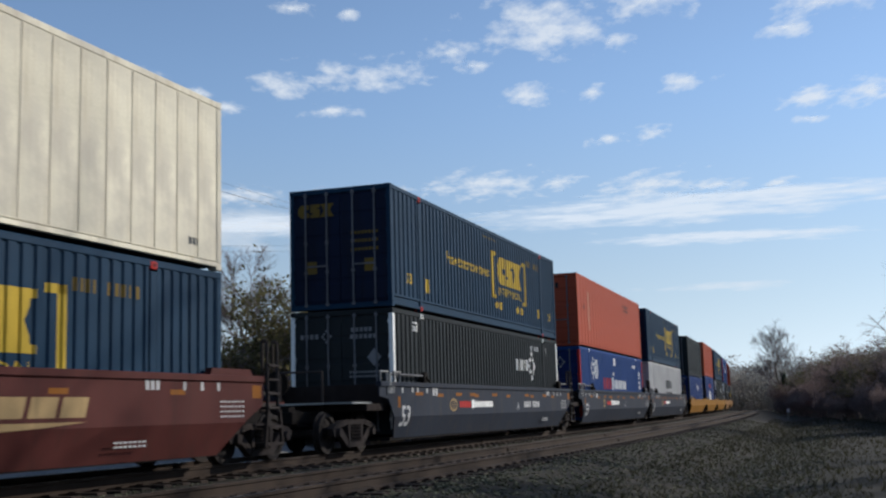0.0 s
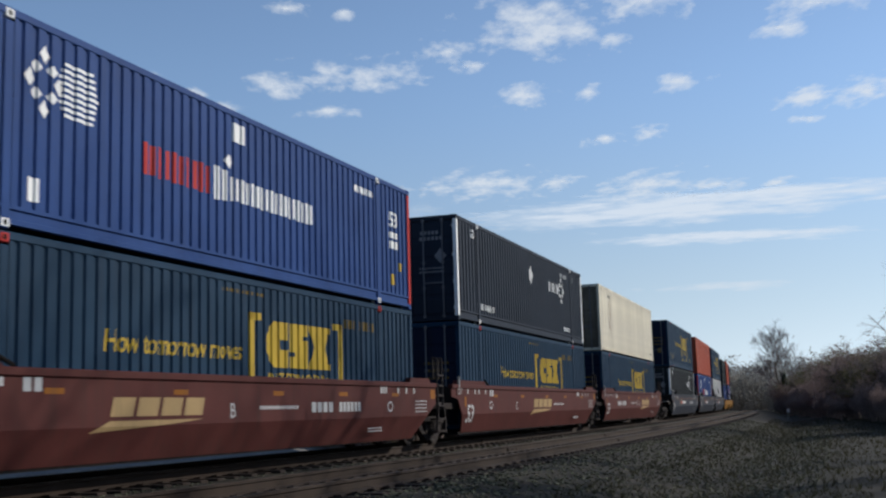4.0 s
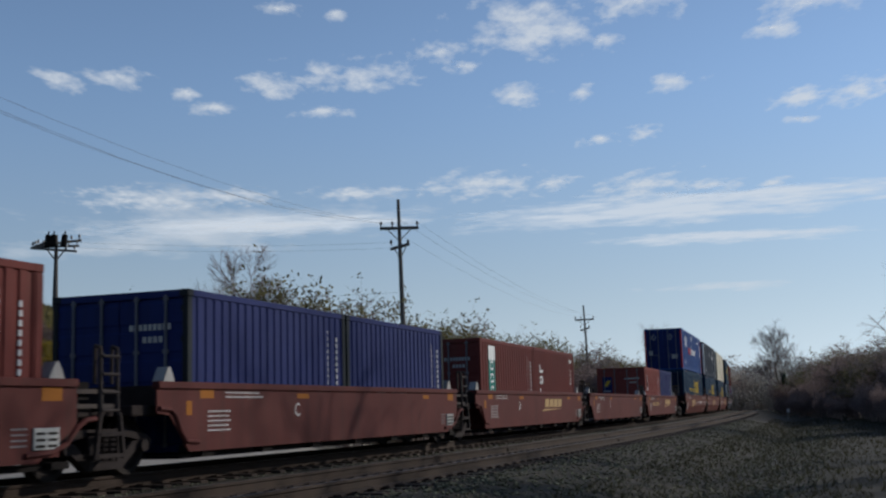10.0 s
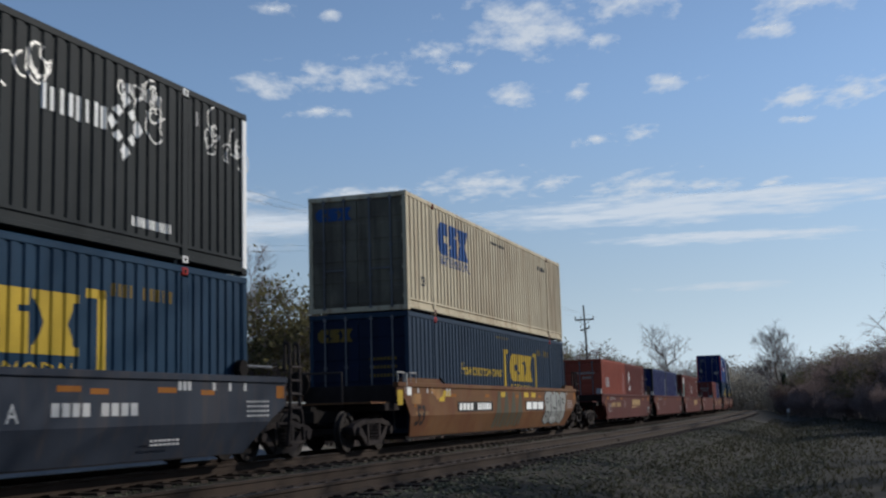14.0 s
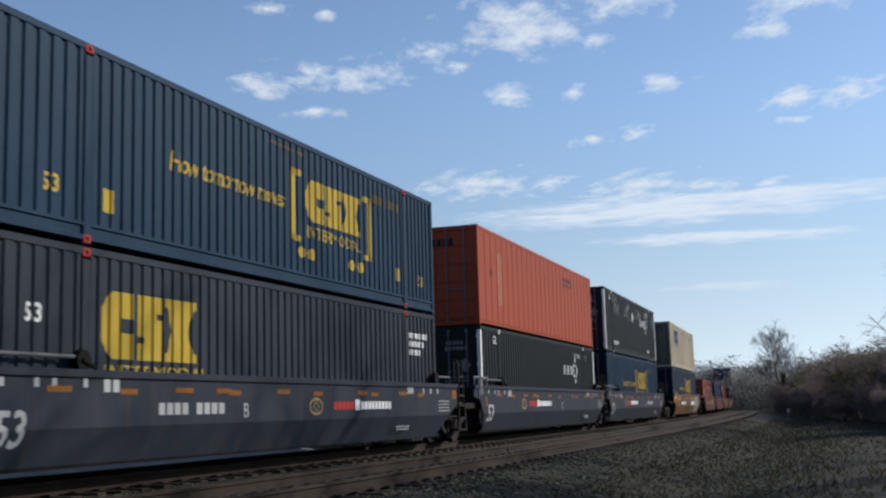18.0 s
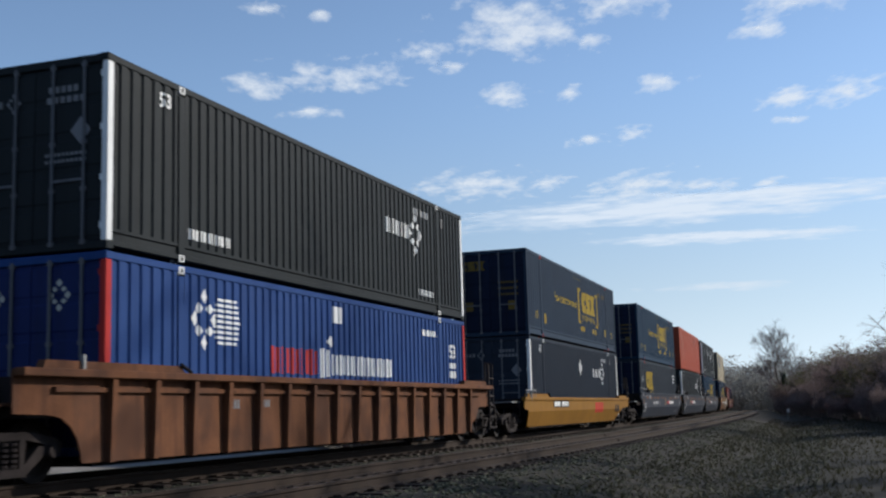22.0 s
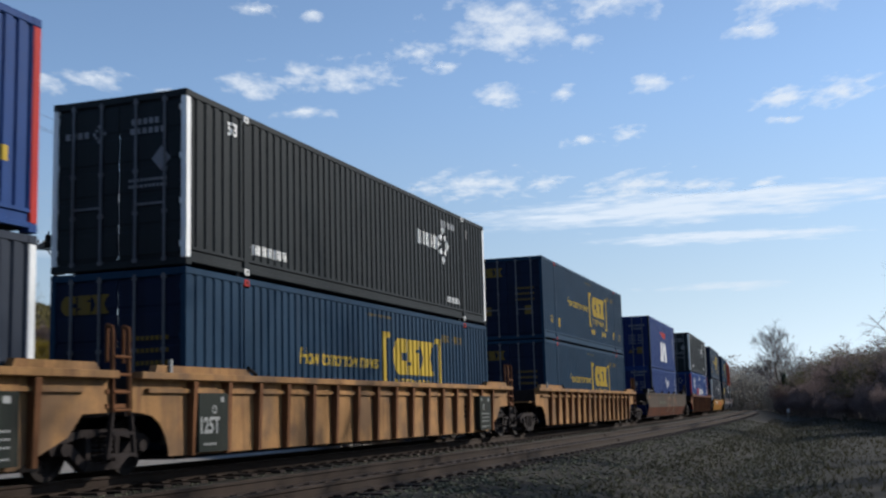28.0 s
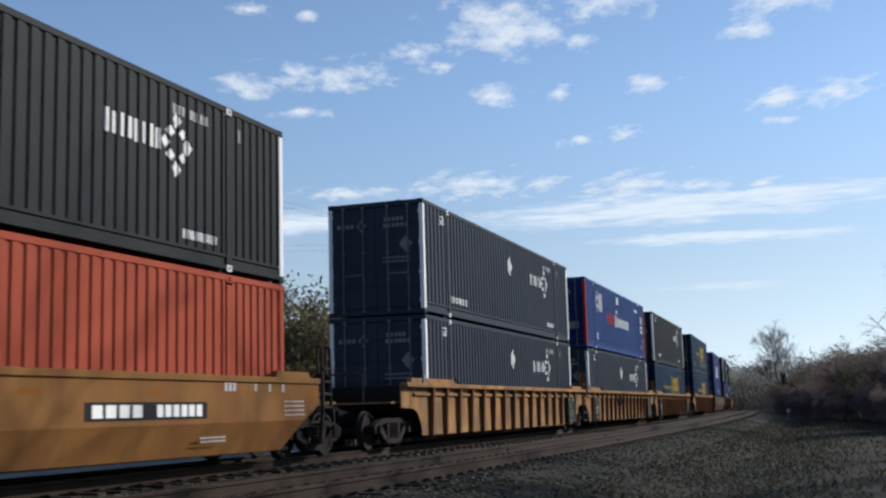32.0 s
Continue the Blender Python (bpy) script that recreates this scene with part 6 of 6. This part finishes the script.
def conifer(seed, high):
    rnd = random.Random(seed)
    t = tagged(new("conifer"), "small dark green conifer above the scrub", "tree", "trees")
    bm = bmesh.new()
    tube(bm, (0, 0, -0.2), (0, 0, high), 0.1, 0.02, 7)
    part("trunk", bm, BARK, t)
    bm = bmesh.new()
    for k in range(420):
        z = high * (0.12 + 0.88 * rnd.random())
        rr = (high - z) * 0.26 * rnd.uniform(0.4, 1.1) + 0.05
        a = rnd.uniform(0, math.tau)
        p = Vector((math.cos(a) * rr, math.sin(a) * rr, z - rr * 0.35))
        leaf_quads(bm, p, 2, 0.1, 0.2, rnd)
    part("needle_foliage", bm, FIR, t)
    return t


MASTERS = [shrub(11, 4.0, 2.6, "leafless brown thicket shrub", DULL, 9, 0.058), shrub(12, 4.4, 3.0, "thicket shrub with first green leaves", BUD, 6, 0.070), shrub(13, 3.2, 2.6, "dense brown bramble shrub", DULL, 11, 0.058), shrub(14, 1.7, 2.2, "low yellow-green scrub bush", GOLD, 6)]
USED = set()


def plant(i, x, y, scale, turn):
    m = pose(x, y, height_at(x, y) - 0.03, 0, 0, turn)
    if i in USED:
        o = copy_thing(MASTERS[i], m)
    else:
        o = MASTERS[i]
        o.matrix_basis = m
        USED.add(i)
    o.scale = (scale, scale, scale)


rnd = random.Random(21)
for k in range(108):      # thicket behind the train
    s = 44 + k * 1.55 + rnd.uniform(-1, 1)
    lat = -rnd.uniform(9.0, 16)
    x, y, a = on_line(s, lat)
    if x > -8.5:
        plant(rnd.choice((0, 1, 1, 2)), x, y, rnd.uniform(1.15, 1.55) * (0.94 if k < 18 else 1.10), rnd.uniform(0, 360))
for k in range(42):      # a second row behind it
    s = 40 + k * 2.3 + rnd.uniform(-1, 1)
    x, y, a = on_line(s, -rnd.uniform(15, 21))
    if x > -8.0:
        plant(rnd.choice((0, 1, 2, 2)), x, y, rnd.uniform(1.25, 1.6), rnd.uniform(0, 360))
for k in range(34):      # brush at the foot of the near woods
    f = k / 33
    plant(rnd.choice((2, 2, 0)), 21.5 + 22 * f + rnd.uniform(-0.8, 1.6), 47 + 104 * f + rnd.uniform(-3, 3), rnd.uniform(0.42, 0.68), rnd.uniform(0, 360))
for k in range(34):      # scrub between the embankment and the thicket
    x, y = rnd.uniform(-15, -3.5), rnd.uniform(46, 62)
    plant(rnd.choice((0, 1, 2, 3)), x, y, rnd.uniform(0.8, 1.2) * (0.3 if x < -12 else 0.55 if x < -8.5 else 0.88), rnd.uniform(0, 360))
for k in range(110):      # the embankment
    x, y = rnd.uniform(-19, -7), rnd.uniform(31, 41)
    if float(lat_of(x, y)[1][0]) > -13:
        continue
    plant(3 if rnd.random() < 0.93 else 2, x, y, rnd.uniform(0.6, 1.0) * (1 if y < 37 else 0.45), rnd.uniform(0, 360))
for k in range(66):      # edge of the woods on the near side
    f = k / 65
    x, y = 24.5 + 22 * f + rnd.uniform(-1.0, 5.0), 50 + 108 * f + rnd.uniform(-3, 3)
    plant(rnd.choice((0, 1, 2, 2)), x, y, rnd.uniform(0.9, 1.4) * (1.1 - 0.1 * f), rnd.uniform(0, 360))

vs, fs = [], []
for k in range(420):      # far woods where the line bends out of sight
    x, y = rnd.uniform(36, 74), rnd.uniform(165, 240)
    z, hh = height_at(x, y) - 0.2, rnd.uniform(4.5, 8.5)
    for j in range(7):
        n, dx, dy, t = len(vs), rnd.uniform(-1.6, 1.6), rnd.uniform(-1.6, 1.6), hh * rnd.uniform(0.6, 1)
        vs += [(x + dx * 0.3 - 0.07, y + dy * 0.3, z), (x + dx * 0.3 + 0.07, y + dy * 0.3, z), (x + dx * 0.3, y + dy * 0.3 + 0.1, z), (x + dx, y + dy, z + t)]
        fs += [(n, n + 1, n + 3), (n + 1, n + 2, n + 3), (n + 2, n, n + 3)]
    for j in range(230):
        n, r = len(vs), rnd.uniform(0.09, 0.24)
        p = Vector((x + rnd.gauss(0, 1.2), y + rnd.gauss(0, 1.2), z + hh * (1 - rnd.random() ** 1.6 * 0.95)))
        u = Vector((rnd.gauss(0, 1), rnd.gauss(0, 1), rnd.gauss(0, 1))).normalized()
        w = u.orthogonal().normalized()
        vs += [tuple(p + u * r), tuple(p + w * r * 0.5), tuple(p - u * r), tuple(p - w * r * 0.5)]
        fs.append((n, n + 1, n + 2, n + 3))
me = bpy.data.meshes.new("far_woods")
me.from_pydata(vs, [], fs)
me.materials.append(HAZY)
tagged(new("far_woods", me), "distant leafless woods at the bend, haze mixed into their grey-green", "woods", kind="stuff")


def stand(ob, x, y, turn=0):
    ob.matrix_basis = pose(x, y, height_at(x, y), 0, 0, turn)
    return ob


stand(bare_tree(31, 7.0, "bare grey tree rising over the thicket", r=0.13, spread=0.40, more=1), -10.4, 59.1)
stand(bare_tree(32, 9.8, "bare tree at the bend of the line", 1, TWIG, spread=0.42, more=1), 41.2, 144.3)
stand(bare_tree(33, 8.6, "bare tree among the far scrub"), 23.0, 117.5)
stand(bare_tree(34, 6.6, "leafless tree leaning over the track side", 2, BUD), 11.6, 23.0)
stand(bare_tree(36, 15.0, "tall bare tree beside the near track", r=0.15), 22.0, 31.0)
stand(bare_tree(37, 14.5, "tall bare tree beside the near track", r=0.14), 19.0, 24.0)
stand(bare_tree(35, 9.4, "bare young tree at the wood edge", 2, DULL), 24.9, 57.0)
stand(bare_tree(38, 3.2, "spindly sapling with a few dead leaves", 1, BUD, r=0.05), -12.0, 45.0)
stand(bare_tree(39, 2.4, "spindly leafless sapling on the slope", r=0.035), -14.6, 40.0)
stand(bare_tree(40, 3.9, "twiggy young tree among the scrub", 3, BUD, r=0.06), -7.9, 52.0)
for x, y, hh in ((46.5, 132, 5.6), (47.5, 126, 5.0), (44.0, 152, 5.4)):
    stand(conifer(int(x), hh), x, y)

# a small white marker beside the line
mk = tagged(new("trackside_marker"), "small white marker post beside the track", "marker post")
mx, my = 33.6, 115.2
mk.matrix_basis = pose(mx, my, height_at(mx, my), 0, 0, 15)
part("post", bbox(-0.06, 0.06, -0.06, 0.06, -0.2, 1.0), GALV, mk)
part("plate", bbox(-0.16, 0.16, -0.10, -0.062, 0.65, 1.0), WHITE, mk)

# ---- clouds ----
CLOUD_HEIGHT = 450.0
DRIFT = []
cm = bpy.data.materials.new("cloud_vapour")
cm.use_nodes = True
nt = cm.node_tree
N, L = nt.nodes, nt.links
N.clear()
out = N.new("ShaderNodeOutputMaterial")
mixer, clear, white = N.new("ShaderNodeMixShader"), N.new("ShaderNodeBsdfTransparent"), N.new("ShaderNodeEmission")
white.inputs[0].default_value = (0.78, 0.82, 0.86, 1)
white.inputs[1].default_value = 0.92
co, uv = N.new("ShaderNodeTexCoord"), N.new("ShaderNodeUVMap")
info = N.new("ShaderNodeObjectInfo")
add = N.new("ShaderNodeVectorMath")
add.operation = "MULTIPLY_ADD"
comb = N.new("ShaderNodeCombineXYZ")
mul = N.new("ShaderNodeMath")
mul.operation, mul.inputs[1].default_value = "MULTIPLY", 4000.0
L.new(info.outputs["Random"], mul.inputs[0])
L.new(mul.outputs[0], comb.inputs[0])
L.new(co.outputs["Object"], add.inputs[0])
add.inputs[1].default_value = (1, 0.55, 1)
L.new(comb.outputs[0], add.inputs[2])
no = N.new("ShaderNodeTexNoise")
no.inputs["Scale"].default_value, no.inputs["Detail"].default_value, no.inputs["Roughness"].default_value = 0.024, 7, 0.64
L.new(add.outputs[0], no.inputs["Vector"])
# thin towards the rim: UV holds the way from the middle
ln = N.new("ShaderNodeVectorMath")
ln.operation = "LENGTH"
L.new(uv.outputs[0], ln.inputs[0])
fall = N.new("ShaderNodeMapRange")
fall.inputs["From Min"].default_value, fall.inputs["From Max"].default_value = 0.0, 1.0
fall.inputs["To Min"].default_value, fall.inputs["To Max"].default_value = 0.17, -0.32
L.new(ln.outputs["Value"], fall.inputs["Value"])
sm = N.new("ShaderNodeMath")
sm.operation = "ADD"
L.new(no.outputs["Fac"], sm.inputs[0])
L.new(fall.outputs[0], sm.inputs[1])
al = N.new("ShaderNodeMapRange")
al.inputs["From Min"].default_value, al.inputs["From Max"].default_value = 0.42, 0.70
al.inputs["To Max"].default_value = 0.78
L.new(sm.outputs[0], al.inputs["Value"])
L.new(al.outputs[0], mixer.inputs[0])
L.new(clear.outputs[0], mixer.inputs[1])
L.new(white.outputs[0], mixer.inputs[2])
L.new(mixer.outputs[0], out.inputs[0])


thin = cm.copy()
thin.name = "thin_cloud_vapour"
for nd in thin.node_tree.nodes:
    if nd.type == "TEX_NOISE":
        nd.inputs["Scale"].default_value, nd.inputs["Detail"].default_value = 0.0045, 5
    if nd.type == "MAP_RANGE" and abs(nd.inputs["To Max"].default_value - 0.78) < 0.01:
        nd.inputs["To Max"].default_value = 0.6

band = cm.copy()
band.name = "streaked_cloud_vapour"
for nd in band.node_tree.nodes:
    if nd.type == "TEX_NOISE":
        nd.inputs["Scale"].default_value, nd.inputs["Detail"].default_value = 0.014, 7
    if nd.type == "VECT_MATH" and nd.operation == "MULTIPLY_ADD":
        nd.inputs[1].default_value = (0.5, 0.8, 1)
    if nd.type == "MAP_RANGE" and abs(nd.inputs["To Max"].default_value - 0.78) < 0.01:
        nd.inputs["From Min"].default_value, nd.inputs["From Max"].default_value, nd.inputs["To Max"].default_value = 0.27, 0.56, 0.90

    if nd.type == "EMISSION":
        nd.inputs[0].default_value = (0.74, 0.81, 0.89, 1)


def cloud(x, y, wide, deep, vx=-1.5, label="small white fair-weather cloud", turn=0.0, stuff_of=None, z=CLOUD_HEIGHT):
    bm = bmesh.new()
    lay = bm.loops.layers.uv.new("uv")
    n, m = 10, 28
    rnd = random.Random(int(x * 7 + y))
    rows = [[bm.verts.new((0, 0, 4))]] + [[bm.verts.new((math.cos(k * math.tau / m) * wide * 0.92 * i / n, math.sin(k * math.tau / m) * deep * 0.92 * i / n, 4 * (1 - (i / n) ** 2) + rnd.uniform(-1, 1))) for k in range(m)] for i in range(1, n + 1)]
    where = {}
    for i, r in enumerate(rows):
        for k, v in enumerate(r):
            where[v] = (math.cos(k * math.tau / m) * i / n, math.sin(k * math.tau / m) * i / n)
    for k in range(m):
        j = (k + 1) % m
        bm.faces.new((rows[0][0], rows[1][k], rows[1][j]))
        for p, q in zip(rows[1:], rows[2:]):
            bm.faces.new((p[k], q[k], q[j], p[j]))
    for f in bm.faces:
        f.smooth = True
        for lp in f.loops:
            lp[lay].uv = where[lp.vert]
    o = part("cloud", bm, stuff_of or (thin if wide > 400 else cm))
    tagged(o, label, "cloud", "clouds")
    o.matrix_basis = pose(x, y, z, 0, 0, turn)
    DRIFT.append((o, x, y, z, vx, turn))


cloud(-216, 1554, 88, 141)
cloud(-104, 1514, 190, 175)
cloud(18, 1419, 73, 118)
cloud(49, 1483, 53, 67)
cloud(130, 1330, 186, 252)
cloud(222, 1387, 58, 68)
cloud(130, 1631, 83, 142)
cloud(235, 1254, 119, 113)
cloud(434, 1277, 118, 133)
cloud(428, 1356, 73, 76)
cloud(345, 1574, 82, 111)
cloud(224, 1628, 42, 105)
cloud(355, 1881, 69, 140)
cloud(286, 1926, 68, 94)
cloud(556, 1684, 85, 137)
cloud(634, 1661, 135, 183)
cloud(599, 1818, 67, 71)
cloud(-160, 1247, 52, 63)
cloud(-102, 1267, 33, 53)
cloud(91, 2315, 254, 340, -1.0)
cloud(244, 2290, 92, 155, -1.0)
cloud(424, 2376, 192, 402, -1.0)
cloud(573, 2355, 133, 154, -1.0)
cloud(702, 2355, 61, 143, -1.0)
cloud(-159, 1689, 95, 79)
cloud(-493, 1499, 72, 126)
cloud(-413, 1486, 87, 106)
cloud(-339, 1576, 41, 82)
cloud(-317, 1649, 85, 83)
cloud(-598, 2349, 314, 322, -1.0)
cloud(-413, 2358, 191, 229, -1.0)
cloud(-165, 2351, 235, 163, -1.0)
cloud(529, 2654, 720, 330, -0.5, "long streaked band of white cloud", -17.2, band)
cloud(-418, 2714, 634, 225, -0.5, "long streaked band of thin cloud", -5.2, band)
cloud(775, 3115, 518, 183, -0.3, "faint streak of thin cloud", -4.4, band)
cloud(757, 2455, 330, 120, -0.5, "thin white streak of cloud", -21.4, band)
cloud(-486, 2699, 844, 759, -0.5, "hazy sheet of thin cloud")
cloud(1094, 4506, 684, 460, -0.2, "faint thin streak of cloud")
cloud(-798, 3020, 773, 529, -0.4, "hazy sheet of thin cloud")

# ---- ties, stones and weeds ----
bm = bmesh.new()
box(bm, -1.3, 1.3, -0.115, 0.115, -0.16, 0.0)
bmesh.ops.bevel(bm, geom=bm.edges[:], offset=0.012, segments=1, affect="EDGES")
tie_mesh = bpy.data.meshes.new("tie")
bm.to_mesh(tie_mesh)
bm.free()
tie_mesh.materials.append(TIE)
rnd = random.Random(5)
for tr, centre, top in TRACKS:
    for k in range(230):
        s = -8 + k * 0.54
        x, y, a = on_line(s, centre)
        o = new("tie", tie_mesh)
        o.parent = tr
        o.matrix_basis = pose(x, y, top - 0.176 + rnd.uniform(-0.012, 0.006), 0, 0, -math.degrees(a) + rnd.uniform(-1.2, 1.2))


def rocks(name, count, where, size, mat, label, seed):
    rnd = random.Random(seed)
    vs, fs = [], []
    for _ in range(count):
        x, y, z = where(rnd)
        r = size * rnd.uniform(0.5, 1.5)
        n = len(vs)
        for k in range(4):
            a = k * math.tau / 4 + rnd.uniform(-0.5, 0.5)
            vs.append((x + math.cos(a) * r * rnd.uniform(0.7, 1.2), y + math.sin(a) * r * rnd.uniform(0.7, 1.2), z + r * rnd.uniform(-0.4, 0.4)))
        vs.append((x + rnd.uniform(-0.3, 0.3) * r, y + rnd.uniform(-0.3, 0.3) * r, z + r * rnd.uniform(0.3, 0.6)))
        vs.append((x, y, z - r * 0.7))
        for k in range(4):
            j = (k + 1) % 4
            fs += [(n + k, n + j, n + 4), (n + j, n + k, n + 5)]
    me = bpy.data.meshes.new(name)
    me.from_pydata(vs, [], fs)
    me.materials.append(mat)
    tagged(new(name, me), label, "stones", kind="stuff")


def bed_height(lat):
    return float(np.interp(lat, [b[0] for b in bed], [b[1] for b in bed]))


def on_shoulder(rnd):
    s, lat = 6 + 70 * rnd.random() ** 1.6, 5.0 + 5.5 * rnd.random() ** 1.5
    x, y, a = on_line(s, lat)
    return x, y, max(bed_height(lat) if lat < 8.4 else -9, height_at(x, y)) + 0.01


def between(rnd):
    s, lat = 4 + 60 * rnd.random() ** 1.5, rnd.uniform(1.0, 5.4)
    x, y, a = on_line(s, lat)
    return x, y, bed_height(lat) + 0.005


rocks("loose_ballast", 17000, on_shoulder, 0.034, STONE, "loose grey ballast stones on the shoulder", 1)
rocks("track_ballast", 6000, between, 0.032, STONE, "grey ballast stones between the rails", 2)

vs, fs = [], []
rnd = random.Random(9)
for _ in range(20000):
    s, lat = 8 + 90 * rnd.random() ** 1.4, 6.8 + 19 * rnd.random() ** 1.2
    x, y, a = on_line(s, lat)
    z = max(bed_height(lat) if lat < 8.4 else -9, height_at(x, y))
    hh = rnd.uniform(0.05, 0.18)
    for k in range(3):
        t = rnd.uniform(0, math.tau)
        n = len(vs)
        vs += [(x + math.cos(t) * 0.012, y + math.sin(t) * 0.012, z - 0.01), (x - math.cos(t) * 0.012, y - math.sin(t) * 0.012, z - 0.01), (x + rnd.uniform(-0.6, 0.6) * hh, y + rnd.uniform(-0.6, 0.6) * hh, z + hh * rnd.uniform(0.5, 1))]
        fs.append((n, n + 1, n + 2))
me = bpy.data.meshes.new("dead_grass")
me.from_pydata(vs, [], fs)
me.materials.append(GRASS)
tagged(new("dead_grass", me), "sparse dead grass and weeds on the soil", "grass", kind="stuff")

vs, fs = [], []
for _ in range(16000):
    s, lat = 2 + 80 * rnd.random(), -12.6 - 22 * rnd.random()
    x, y, a = on_line(s, lat)
    z = height_at(x, y)
    if z > -0.4:
        continue
    hh = rnd.uniform(0.12, 0.34)
    n = len(vs)
    t = rnd.uniform(0, math.tau)
    vs += [(x + math.cos(t) * 0.05, y + math.sin(t) * 0.05, z - 0.02), (x - math.cos(t) * 0.05, y - math.sin(t) * 0.05, z - 0.02), (x + rnd.uniform(-0.5, 0.5) * hh, y + rnd.uniform(-0.5, 0.5) * hh, z + hh)]
    fs.append((n, n + 1, n + 2))
me = bpy.data.meshes.new("straw_grass")
me.from_pydata(vs, [], fs)
me.materials.append(STRAW)
tagged(new("straw_grass", me), "pale dry grass in the open beyond the tracks", "grass", kind="stuff")

# olive grass on the hill beyond the tracks
hx, hy = np.random.RandomState(4).uniform((-27, 28), (-6, 64), (30000, 2)).T
hz = ground_height(hx, hy)
vs, fs = [], []
for x, y, z, lat in zip(hx.tolist(), hy.tolist(), hz.tolist(), lat_of(hx, hy)[1].tolist()):
    if lat > -12.6:
        continue
    hh, t, n = rnd.uniform(0.10, 0.34), rnd.uniform(0, math.tau), len(vs)
    vs += [(x + math.cos(t) * 0.05, y + math.sin(t) * 0.05, z - 0.02), (x - math.cos(t) * 0.05, y - math.sin(t) * 0.05, z - 0.02), (x + rnd.uniform(-0.5, 0.5) * hh, y + rnd.uniform(-0.5, 0.5) * hh, z + hh)]
    fs.append((n, n + 1, n + 2))
me = bpy.data.meshes.new("hill_grass")
me.from_pydata(vs, [], fs)
me.materials.append(OLIVE)
tagged(new("hill_grass", me), "yellow-green rough grass covering the hillside", "grass", kind="stuff")

# a pale gravel road beyond the far track
bm = bmesh.new()
rings = sweep(bm, [(-12.5 + k * 0.7, 0.0) for k in range(11)], -10, 90, 1.0, False)
for r in rings:
    for i, v in enumerate(r):
        v.co.z = height_at(v.co.x, v.co.y) + (0.05 if 0 < i < 10 else -0.05)
bmesh.ops.recalc_face_normals(bm, faces=bm.faces[:])
if sum(f.normal.z for f in bm.faces) < 0:
    bmesh.ops.reverse_faces(bm, faces=bm.faces[:])
tagged(part("gravel_road", bm, ROADSTONE), "pale gravel road beside the far track", "road", kind="structure")

motions()
